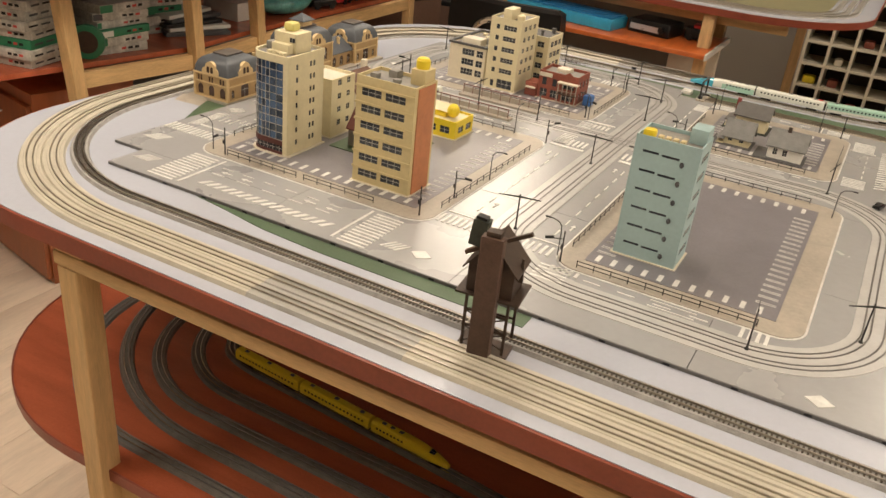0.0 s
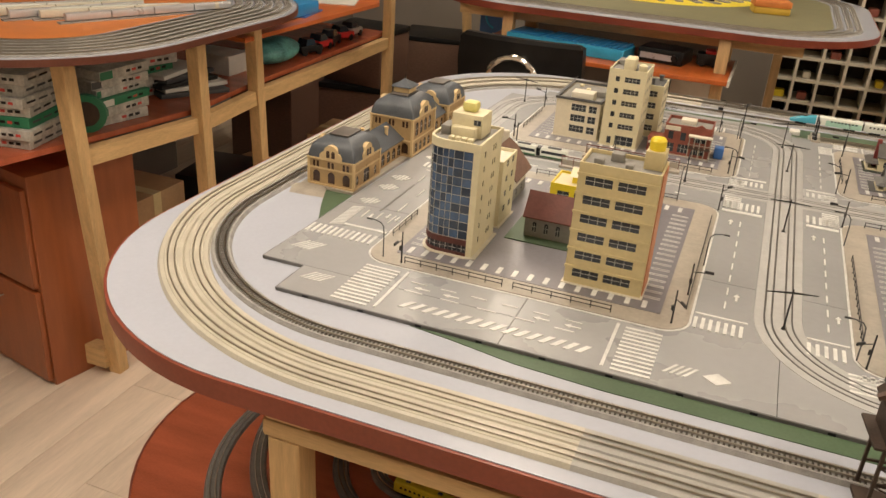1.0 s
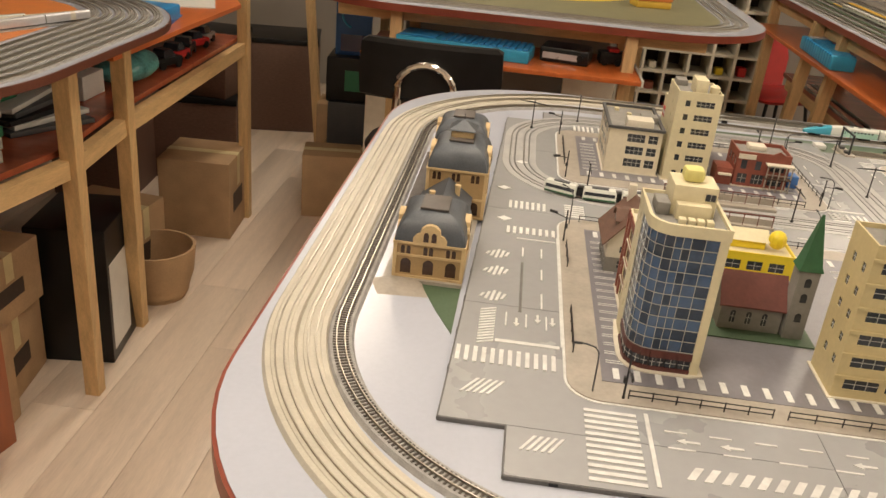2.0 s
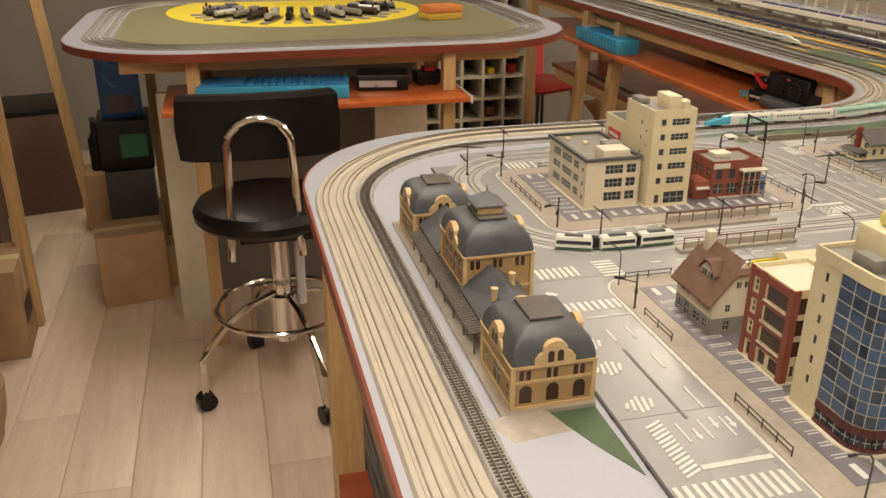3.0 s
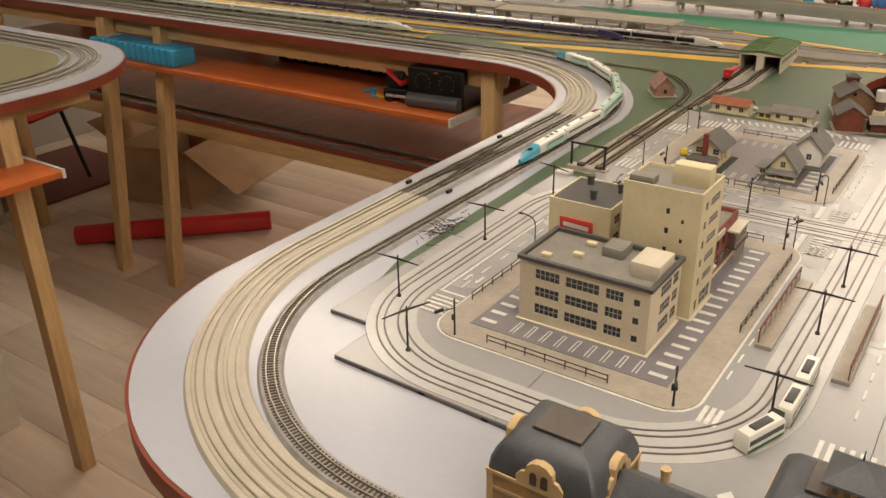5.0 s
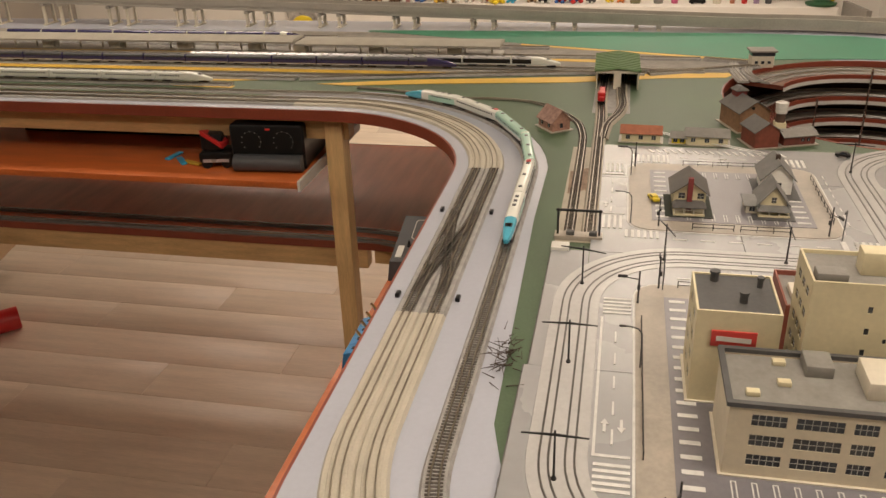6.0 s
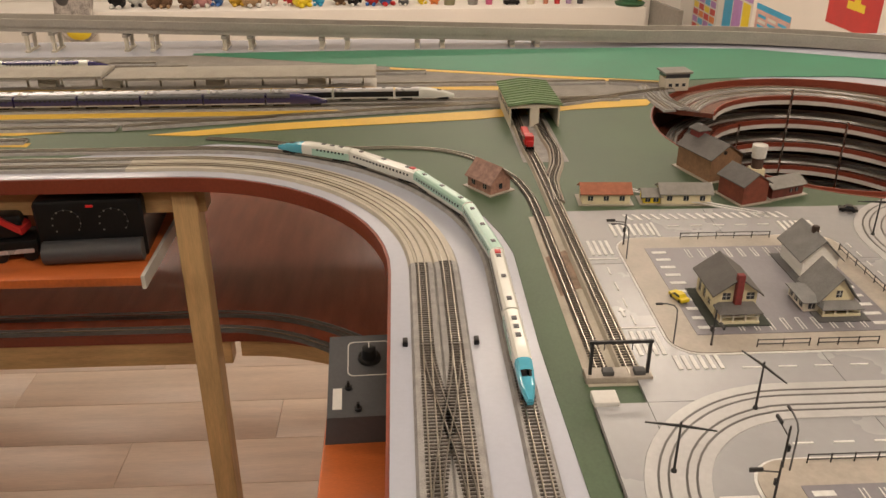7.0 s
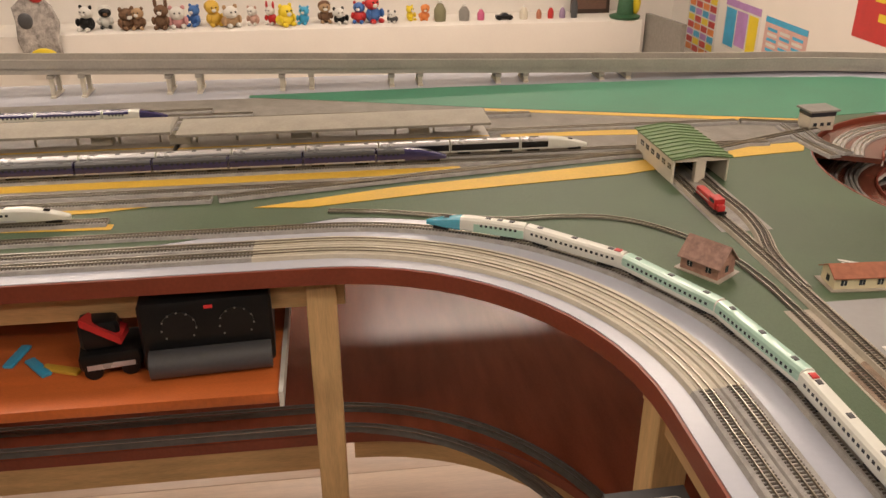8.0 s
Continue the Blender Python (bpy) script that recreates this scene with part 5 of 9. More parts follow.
part("stair_tower", MB().box(-0.762, -0.742, 1.693, 1.735, BZ + 0.1521, BZ + 0.176, 0.001), cream_m, e)
part("water_tank", MB().lathe((-0.727, 1.71, BZ + 0.1521), [(0.008, 0), (0.0085, 0.002), (0.0085, 0.012), (0.004, 0.015)], 14), cream_m, e)
part("roof_room", MB().box(-0.783, -0.765, 1.75, 1.778, BZ + 0.1521, BZ + 0.162, 0.001), roofgrey_m, e)

# block with the red roof sign
r = (-0.775, -0.69, 1.800, 1.882)
W, L = r[1] - r[0], r[3] - r[2]
e = shell("signed_block", "cream block with dark flat roof and a red advertising panel", r, 0.108, cream_m, {"S": grid(W, 3, 4, 0.008, W - 0.008, 0.012, 0.024, 0.016, 0.012), "E": grid(L, 3, 4, 0.008, L - 0.008, 0.012, 0.024, 0.016, 0.012), "N": grid(W, 2, 4, 0.008, W - 0.008, 0.012, 0.024, 0.016, 0.012)}, dkroof_m, parapet=0.0015)
pn = part("sign_panel", MB().box(r[0] - 0.0022, r[0] - 0.0001, 1.822, 1.866, BZ + 0.070, BZ + 0.088, 0.0004), boxred_m, e, "red panel with a pale flowing band")
part("sign_band", MB().obox((r[0] - 0.0026, 1.827, BZ + 0.0755), (0, 0.034, 0.0012), (0.0003, 0, 0), (0, 0, 0.0055)), boxwhite_m, pn, "pale wavy band")
for x, y, s in ((-0.75, 1.835, 0.008), (-0.715, 1.815, 0.006), (-0.705, 1.86, 0.009)):
    part("roof_vent", MB().lathe((x, y, BZ + 0.108), [(s / 2, 0), (s / 2, 0.009), (s / 2 + 0.001, 0.0095), (s / 2 + 0.001, 0.012)], 10), dkroof_m, e)

# red brick shops
r = (-0.665, -0.575, 1.705, 1.775)
W, L = r[1] - r[0], r[3] - r[2]
e = shell("brick_shop", "red brick two-storey corner shop with an open roof terrace", r, 0.056, brick_m, {"S": [(0.006, 0.022, 0.005, 0.022, 1), (0.03, 0.05, 0.005, 0.022, 2), (0.058, 0.082, 0.005, 0.022, 2), (0.008, 0.018, 0.03, 0.046, 0), (0.032, 0.042, 0.03, 0.046, 0), (0.058, 0.082, 0.03, 0.046, 2)], "W": grid(L, 3, 2, 0.006, L - 0.006, 0.008, 0.025, 0.009, 0.014), "E": grid(L, 3, 2, 0.006, L - 0.006, 0.008, 0.025, 0.009, 0.014)}, roofgrey_m, parapet=0.006)
for i in range(5):
    part("porch_post", MB().box(-0.615 + 0.0103 * i, -0.6132 + 0.0103 * i, 1.6918, 1.6936, BZ, BZ + 0.045), walk_m, e)
part("balcony", MB().box(-0.616, -0.572, 1.691, 1.7049, BZ + 0.0215, BZ + 0.0235), timberlt_m, e, "brown balcony floor")
part("balcony_rail", MB().box(-0.616, -0.572, 1.6912, 1.6917, BZ + 0.0295, BZ + 0.0308), walk_m, e)
part("porch_roof", MB().box(-0.617, -0.571, 1.690, 1.7049, BZ + 0.045, BZ + 0.0475), offwh_m, e, "pale porch cornice")
part("pediment", MB().add([(-0.617, 1.7036, BZ + 0.0565), (-0.577, 1.7036, BZ + 0.0565), (-0.597, 1.7036, BZ + 0.068), (-0.617, 1.7056, BZ + 0.0565), (-0.577, 1.7056, BZ + 0.0565), (-0.597, 1.7056, BZ + 0.068)], [(0, 1, 2), (5, 4, 3), (0, 3, 4, 1), (1, 4, 5, 2), (2, 5, 3, 0)]), brick_m, e)
part("shop_wing", MB().box(-0.695, -0.6675, 1.705, 1.745, BZ, BZ + 0.030, 0.001), brick_m, e)
part("awning", MB().box(-0.692, -0.670, 1.698, 1.7049, BZ + 0.018, BZ + 0.021), offwh_m, e)
part("sign_board", MB().box(-0.664, -0.635, 1.7025, 1.7048, BZ + 0.050, BZ + 0.058), offwh_m, e, "pale roof lettering board")
part("roof_hut", MB().box(-0.64, -0.61, 1.74, 1.765, BZ + 0.056, BZ + 0.064, 0.001), offwh_m, e)
tagged(part("blue_kiosk", MB().box(-0.566, -0.548, 1.725, 1.75, BZ, BZ + 0.022, 0.002), boxblue_m), "small dark blue kiosk beside the brick shop", "kiosk")


deepred_m = mat("deep_red_brick", (0.19, 0.032, 0.03), 0.6, var=0.2, scale=90, bump=0.2)
yard_m = mat("dark_green_yard", (0.035, 0.042, 0.032), 0.8, var=0.3, scale=120, bump=0.4)


def villa(name, label, rect, h, rise, wm, rm, axis, porch=None, chim=None, wins=None):
    x0, x1, y0, y1 = rect
    e = thing(name, label, "house", "villas on the corner lot")
    part("yard", MB().box(x0 - 0.024, x1 + 0.006, y0 - 0.012, y1 + 0.012, BZ, BZ + 0.0012), yard_m if porch and chim else dkroof_m, e)
    mb = MB()
    ws = wins or {}
    for s in "SNEW":
        rr = rect if s in "SN" else (x0, x1, y0 + 0.0023, y1 - 0.0023)
        wall(mb, e, s, rr, BZ + 0.0012, BZ + h, ws.get(s, [(0.010, 0.018, 0.008, 0.020), (0.03, 0.038, 0.008, 0.020), (0.010, 0.018, 0.028, 0.038), (0.03, 0.038, 0.028, 0.038)] if h > 0.04 else [(0.010, 0.018, 0.008, 0.020), (0.028, 0.036, 0.008, 0.020)]))
    xm, ym = (x0 + x1) / 2, (y0 + y1) / 2
    if axis == "x":
        for x, d in ((x0, 0.002), (x1, -0.002)):
            mb.add([(x, y0, BZ + h), (x, y1, BZ + h), (x, ym, BZ + h + rise), (x + d, y0, BZ + h), (x + d, y1, BZ + h), (x + d, ym, BZ + h + rise)], [(2, 1, 0), (3, 4, 5), (0, 1, 4, 3), (1, 2, 5, 4), (2, 0, 3, 5)])
        for s, ye in ((-1, y0), (1, y1)):
            part("roof_slope", MB().add([(x0 - 0.005, ye + s * 0.006, BZ + h - 0.003), (x1 + 0.005, ye + s * 0.006, BZ + h - 0.003), (x1 + 0.005, ym, BZ + h + rise + 0.003), (x0 - 0.005, ym, BZ + h + rise + 0.003), (x0 - 0.005, ye + s * 0.006, BZ + h - 0.005), (x1 + 0.005, ye + s * 0.006, BZ + h - 0.005), (x1 + 0.005, ym, BZ + h + rise + 0.001), (x0 - 0.005, ym, BZ + h + rise + 0.001)],
                                       [(0, 1, 2, 3), (7, 6, 5, 4), (0, 4, 5, 1), (1, 5, 6, 2), (2, 6, 7, 3), (3, 7, 4, 0)]), rm, e, "tiled roof slope")
    else:
        for y, d in ((y0, 0.002), (y1, -0.002)):
            mb.add([(x0, y, BZ + h), (x1, y, BZ + h), (xm, y, BZ + h + rise), (x0, y + d, BZ + h), (x1, y + d, BZ + h), (xm, y + d, BZ + h + rise)], [(0, 1, 2), (5, 4, 3), (0, 3, 4, 1), (1, 4, 5, 2), (2, 5, 3, 0)])
        for s, xe in ((-1, x0), (1, x1)):
            part("roof_slope", MB().add([(xe + s * 0.006, y0 - 0.005, BZ + h - 0.003), (xe + s * 0.006, y1 + 0.005, BZ + h - 0.003), (xm, y1 + 0.005, BZ + h + rise + 0.003), (xm, y0 - 0.005, BZ + h + rise + 0.003), (xe + s * 0.006, y0 - 0.005, BZ + h - 0.005), (xe + s * 0.006, y1 + 0.005, BZ + h - 0.005), (xm, y1 + 0.005, BZ + h + rise + 0.001), (xm, y0 - 0.005, BZ + h + rise + 0.001)],
                                       [(0, 1, 2, 3), (7, 6, 5, 4), (0, 4, 5, 1), (1, 5, 6, 2), (2, 6, 7, 3), (3, 7, 4, 0)]), rm, e, "tiled roof slope")
    part("wall", mb, wm, e)
    if porch:
        px0, px1, py0, py1, ph = porch
        part("porch_deck", MB().box(px0, px1, py0, py1, BZ + 0.0012, BZ + 0.004), wm, e)
        part("porch_roof", MB().loft([(px0 - 0.002, px1 + 0.002, py0 - 0.002, py1 + 0.002, BZ + ph), (px0 - 0.002, px1 + 0.002, py0 - 0.002, py1 + 0.002, BZ + ph + 0.0015), (px0 + 0.006, px1, py0 + 0.003, py1 - 0.003, BZ + ph + 0.006)]), rm, e)
        for k in range(4):
            yy = py0 + 0.001 + (py1 - py0 - 0.004) * k / 3
            part("porch_post", MB().box(px0 + 0.001, px0 + 0.003, yy, yy + 0.002, BZ + 0.004, BZ + ph), offwh_m, e)
        part("porch_rail", MB().box(px0 + 0.0012, px0 + 0.0024, py0 + 0.003, py1 - 0.003, BZ + 0.0095, BZ + 0.011), offwh_m, e)
    if chim:
        part("chimney", MB().box(chim[0] - 0.004, chim[0] + 0.004, chim[1] - 0.004, chim[1] + 0.004, BZ + chim[2], BZ + chim[3], 0.0006), deepred_m, e, "brick chimney stack")
    return e


felt_m = mat("grey_felt_roof", (0.115, 0.110, 0.104), 0.6, var=0.18, scale=60, fine=500, bump=0.25, bscale=700)
greyfelt_m = mat("worn_grey_roof", (0.19, 0.19, 0.185), 0.55, var=0.16, scale=60, fine=500, bump=0.2, bscale=700)
weather_m = mat("white_weatherboard", (0.80, 0.79, 0.75), 0.5, var=0.06, scale=50, stretch=(1, 1, 8), bump=0.15)
villa("porch_villa", "cream villa with dark grey roof, red chimney and front porch", (-0.260, -0.196, 1.828, 1.877), 0.034, 0.017, cream_m, felt_m, "x", (-0.280, -0.2605, 1.829, 1.877, 0.0145), (-0.2645, 1.853, 0.0, 0.059),
      {"W": [(0.005, 0.015, 0.0215, 0.031), (0.034, 0.044, 0.0215, 0.031), (0.005, 0.014, 0.004, 0.0135), (0.033, 0.043, 0.004, 0.0135)], "N": [(0.006, 0.014, 0.005, 0.030), (0.022, 0.030, 0.005, 0.030), (0.040, 0.048, 0.005, 0.014), (0.040, 0.048, 0.020, 0.030)]})
e = villa("yellow_cottage", "yellow cottage with grey roof, front porch and glazed side wing", (-0.256, -0.206, 1.706, 1.745), 0.020, 0.026, cream_m, greyfelt_m, "x", (-0.269, -0.2565, 1.701, 1.748, 0.0105), None, {"W": [(0.004, 0.012, 0.004, 0.0095), (0.026, 0.034, 0.004, 0.0095)], "N": [], "S": [(0.008, 0.016, 0.007, 0.015), (0.030, 0.038, 0.007, 0.015)], "E": [(0.008, 0.016, 0.007, 0.015)]})
part("gable_window", pane_mesh(0.007, 0.009, glass_m, 1, False), None, e, at=pose(-0.2563, 1.7255, BZ + 0.025, 0, 0, -90))
part("side_wing", MB().box(-0.255, -0.212, 1.7452, 1.765, BZ + 0.0012, BZ + 0.014), offwh_m, e, "low white side wing")
part("wing_roof", MB().loft([(-0.259, -0.208, 1.7452, 1.769, BZ + 0.014), (-0.259, -0.208, 1.7452, 1.769, BZ + 0.0152), (-0.248, -0.219, 1.7452, 1.756, BZ + 0.0195)]), greyfelt_m, e)
for k in range(3):
    part("window", pane_mesh(0.007, 0.007, glass_m, 1, False), None, e, at=pose(-0.247 + 0.0135 * k, 1.7653, BZ + 0.0085, 0, 0, 180))
part("window", pane_mesh(0.008, 0.007, glass_m, 1, False), None, e, at=pose(-0.2553, 1.756, BZ + 0.0085, 0, 0, -90))
e = villa("white_farmhouse", "white weatherboard farmhouse with a grey roof", (-0.168, -0.104, 1.684, 1.730), 0.029, 0.023, weather_m, greyfelt_m, "x", None, None, {"N": [], "W": [(0.019, 0.027, 0.010, 0.020)]})
part("chimney", MB().box(-0.143, -0.136, 1.7035, 1.7105, BZ + 0.047, BZ + 0.061, 0.0006), timber_m, e, "dark chimney stack")



# ---- street furniture ----
def tram_pole(x, y, turn):
    e = thing("tram_pole", "black centre pole with arms for the tram wire", "pole", "tram poles", at=pose(x, y, PZ + 0.0009, 0, 0, turn))
    part("mast", MB().lathe((0, 0, 0), [(0.0028, 0), (0.0028, 0.002), (0.0013, 0.004), (0.0010, 0.052), (0.0010, 0.056)], 8), blackmetal_m, e)
    for s in (-1, 1):
        part("arm", MB().add([(0, -0.0006, 0.0530), (0, 0.0006, 0.0530), (0, 0.0006, 0.0502), (0, -0.0006, 0.0502), (s * 0.031, -0.0006, 0.0512), (s * 0.031, 0.0006, 0.0512), (s * 0.031, 0.0006, 0.0502), (s * 0.031, -0.0006, 0.0502)],
                             [(0, 1, 2, 3), (7, 6, 5, 4), (0, 4, 5, 1), (1, 5, 6, 2), (2, 6, 7, 3), (3, 7, 4, 0)]), blackmetal_m, e)
    return e


for x, y, a in ((-0.72, 2.01, 90), (-0.92, 2.01, 90), (-1.015, 1.925, 160), (-0.525, 2.005, 75), (-0.437, 1.895, 20), (-0.925, 1.56, 90), (-0.735, 1.56, 90), (-0.60, 1.56, 90), (-0.425, 1.40, 0), (-0.418, 1.06, 15), (-0.06, 0.942, 95), (0.058, 1.05, 30), (-0.04, 1.565, 80), (-0.425, 1.73, 0)):
    tram_pole(x, y, a)


def street_lamp(x, y, turn):
    e = thing("street_lamp", "thin dark street lamp with a curved arm", "street lamp", "street lamps", at=pose(x, y, PZ + 0.002, 0, 0, turn))
    part("post", MB().tube([(0, 0, 0), (0, 0, 0.035), (0.001, 0, 0.045), (0.005, 0, 0.050), (0.014, 0, 0.0525), (0.020, 0, 0.0528)], 0.0009, 7), greyplast_m, e)
    part("lantern", MB().box(0.018, 0.026, -0.0014, 0.0014, 0.0515, 0.0538, 0.0008), blackmetal_m, e)


for x, y, a in ((-0.72, 1.93, 90), (-0.52, 1.64, 180), (-0.10, 1.942, 90), (-0.315, 1.942, 90), (-0.955, 1.435, 130), (-0.945, 1.0, 180), (-0.335, 1.02, 180), (-0.335, 1.39, 180), (-0.60, 1.45, 90), (-0.34, 1.64, 160), (-0.53, 1.90, 0), (-0.53, 1.20, 0), (-0.02, 1.45, 0)):
    street_lamp(x, y, a)


def traffic_signal(x, y, turn):
    e = thing("traffic_signal", "dark traffic signal pole with a side arm", "traffic signal", "traffic signals", at=pose(x, y, PZ + 0.002, 0, 0, turn))
    part("post", MB().lathe((0, 0, 0), [(0.0016, 0), (0.0012, 0.003), (0.001, 0.046)], 8), blackmetal_m, e)
    part("arm", MB().cyl((0, 0, 0.034), (0.024, 0, 0.037), 0.0007, n=6), blackmetal_m, e)
    part("signal_head", MB().box(0.015, 0.027, -0.0012, 0.0012, 0.0355, 0.0395, 0.0006), blackmetal_m, e)
    part("walk_signal", MB().box(-0.002, 0.002, -0.0035, -0.0008, 0.018, 0.025, 0.0006), blackmetal_m, e)


for x, y, a in ((-0.57, 1.932, 90), (-0.525, 1.905, 0), (-0.325, 1.655, 200), (-0.055, 1.935, 90), (-0.965, 1.37, 150), (-0.915, 0.995, 270), (-0.55, 1.005, 300), (-0.54, 1.095, 0), (-0.325, 1.005, 220), (-0.335, 1.47, 180), (-0.53, 1.44, 60), (-0.53, 1.65, 330), (-0.955, 1.645, 200), (-0.96, 1.90, 160), (-0.32, 1.90, 180)):
    traffic_signal(x, y, a)


def railing(x0, y0, x1, y1):
    e = thing("street_railing", "low dark metal street railing on the kerb", "railing", "street railings")
    L = math.hypot(x1 - x0, y1 - y0)
    n = max(2, int(L / 0.022))
    for i in range(n + 1):
        k = i / n
        x, y = x0 + (x1 - x0) * k, y0 + (y1 - y0) * k
        part("post", MB().cyl((x, y, PZ + 0.0019), (x, y, PZ + 0.0125), 0.0007, n=6), blackmetal_m, e)
    for z in (0.006, 0.0115):
        part("bar", MB().cyl((x0, y0, PZ + z), (x1, y1, PZ + z), 0.00065, n=6), blackmetal_m, e)


for q in ((-0.91, 0.995, -0.77, 0.995), (-0.755, 0.995, -0.625, 0.995), (-0.962, 1.35, -0.962, 1.285), (-0.962, 1.16, -0.962, 1.07), (-0.94, 1.447, -0.875, 1.447), (-0.85, 1.447, -0.60, 1.447), (-0.955, 1.86, -0.955, 1.715), (-0.78, 1.633, -0.56, 1.633), (-0.327, 1.85, -0.327, 1.79), (-0.327, 1.78, -0.327, 1.71),
          (-0.043, 1.85, -0.043, 1.72), (-0.88, 1.928, -0.62, 1.928), (-0.30, 1.003, -0.06, 1.003), (-0.327, 1.06, -0.327, 1.33), (-0.30, 1.488, -0.06, 1.488), (-0.537, 1.05, -0.537, 1.38), (-0.521, 1.68, -0.521, 1.88), (-0.28, 1.64, -0.09, 1.64)):
    railing(*q)


def tram_stop(x0, x1, y, s):
    e = thing("tram_stop", "beige tram platform with a glazed dark-framed shelter rail", "tram stop", "tram stops")
    part("platform", MB().box(x0, x1, y - 0.009, y + 0.009, PZ, PZ + 0.005, 0.0006), walk_m, e, "beige platform slab")
    n = 8
    for i in range(n + 1):
        x = x0 + 0.004 + (x1 - x0 - 0.008) * i / n
        part("post", MB().box(x - 0.0006, x + 0.0006, y + s * 0.0065 - 0.0006, y + s * 0.0065 + 0.0006, PZ + 0.005, PZ + 0.022), maroon_m, e)
    part("top_rail", MB().box(x0 + 0.003, x1 - 0.003, y + s * 0.0065 - 0.001, y + s * 0.0065 + 0.001, PZ + 0.022, PZ + 0.0235), maroon_m, e)
    part("glazing", MB().box(x0 + 0.004, x1 - 0.004, y + s * 0.0065 - 0.0003, y + s * 0.0065 + 0.0003, PZ + 0.007, PZ + 0.017), walk_m, e)


tram_stop(-0.80, -0.615, 1.602, 1)
tram_stop(-0.825, -0.64, 1.518, -1)


def tram(path, label):
    e = thing("tram_car", label, "tram")
    for i, (x, y, a, L) in enumerate(path):
        c = part("section", MB().loft([(-L / 2, L / 2, -0.0075, 0.0075, 0.0025), (-L / 2, L / 2, -0.008, 0.008, 0.006), (-L / 2, L / 2, -0.008, 0.008, 0.017), (-L / 2 + 0.002, L / 2 - 0.002, -0.0065, 0.0065, 0.0205)]), trainwhite_m, e, at=pose(x, y, PZ + 0.0014, 0, 0, a))
        part("window_band", MB().box(-L / 2 + 0.002, L / 2 - 0.002, -0.0083, 0.0083, 0.010, 0.0155), glass_m, c)
        part("skirt_band", MB().box(-L / 2 + 0.001, L / 2 - 0.001, -0.0082, 0.0082, 0.0028, 0.0055), steeple_m, c, "dark green skirt")
        part("roof_pod", MB().box(-L / 4, L / 4, -0.004, 0.004, 0.0203, 0.0225, 0.0006), greyplast_m, c)
    for (x, y, a, L), (x2, y2, a2, L2) in zip(path, path[1:]):
        c, s = (x + x2) / 2, (y + y2) / 2
        part("bellows", MB().box(-0.0045, 0.0045, -0.006, 0.006, 0.004, 0.018), blackplast_m, e, at=pose(c, s, PZ + 0.0014, 0, 0, (a + a2) / 2))


tram([(-0.965, 1.560, -22, 0.052), (-0.905, 1.5475, -2, 0.052), (-0.845, 1.5475, 0, 0.052)], "white three-section tram with dark windows and green skirt")
for x, y, a, m_, lb in ((-0.215, 1.905, 20, yelplast_m, "tiny bright yellow model car"), (0.045, 1.56, 70, blackplast_m, "tiny black model car")):
    e = thing("toy_car", lb, "car", at=pose(x, y, BZ if x < 0 else PZ + 0.0014, 0, 0, a))
    part("body", MB().loft([(-0.013, 0.013, -0.0055, 0.0055, 0.0015), (-0.0135, 0.0135, -0.006, 0.006, 0.003), (-0.013, 0.013, -0.006, 0.006, 0.006)]), m_, e)
    part("cabin", MB().loft([(-0.008, 0.006, -0.0055, 0.0055, 0.006), (-0.006, 0.003, -0.0045, 0.0045, 0.0095)]), m_, e)
    part("windscreen", MB().loft([(-0.0075, 0.0068, -0.0056, 0.0056, 0.0065), (-0.006, 0.0042, -0.0048, 0.0048, 0.0085)]), glass_m, e)
    for wx in (-0.008, 0.008):
        for wy in (-0.0062, 0.0042):
            part("wheel", MB().cyl((wx, wy, 0.0022), (wx, wy + 0.002, 0.0022), 0.0022, n=10), blackplast_m, e)
wagon_m = mat("dark_wagon_green", (0.038, 0.044, 0.034), 0.6, var=0.3, scale=80, bump=0.3)
# station-side timber mill tower between the front tracks
e = thing("timber_tower", "dark brown timber coaling tower with gabled top and trestle legs", "tower", at=pose(-0.318, 0.757, T, 0, 0, 8))
part("base", MB().box(-0.03, 0.03, -0.012, 0.034, 0, 0.004), timber_m, e)
part("shaft", MB().box(-0.0125, 0.0125, -0.024, -0.0105, 0.0, 0.150, 0.001), timberlt_m, e, "brown boarded hoist shaft")
part("shaft_cap", MB().box(-0.008, 0.008, -0.021, -0.008, 0.150, 0.156, 0.001), timber_m, e)
for x in (-0.024, 0.024):
    for y in (-0.008, 0.03):
        part("leg", MB().box(x - 0.0015, x + 0.0015, y - 0.0015, y + 0.0015, 0.004, 0.075), timber_m, e)
for z in (0.03, 0.05):
    for y in (-0.008, 0.03):
        part("brace", MB().box(-0.0255, 0.0255, y - 0.001, y + 0.001, z, z + 0.0025), timber_m, e)
    part("brace", MB().cyl((-0.024, -0.008, z - 0.02), (0.024, -0.008, z), 0.001, n=5), timber_m, e)
    part("brace", MB().cyl((0.024, -0.008, z - 0.02), (-0.024, -0.008, z), 0.001, n=5), timber_m, e)
part("bin", MB().box(-0.026, 0.026, -0.010, 0.032, 0.075, 0.110, 0.001), timber_m, e)
part("deck", MB().box(-0.036, 0.036, -0.016, 0.038, 0.073, 0.0755), timber_m, e)
for s in (-1, 1):
    part("roof_slope", MB().add([(s * 0.031, -0.015, 0.106), (s * 0.031, 0.037, 0.106), (0, 0.037, 0.142), (0, -0.015, 0.142), (s * 0.031, -0.015, 0.104), (s * 0.031, 0.037, 0.104), (0, 0.037, 0.140), (0, -0.015, 0.140)], [(0, 1, 2, 3), (7, 6, 5, 4), (0, 4, 5, 1), (1, 5, 6, 2), (2, 6, 7, 3), (3, 7, 4, 0)]), timber_m, e)
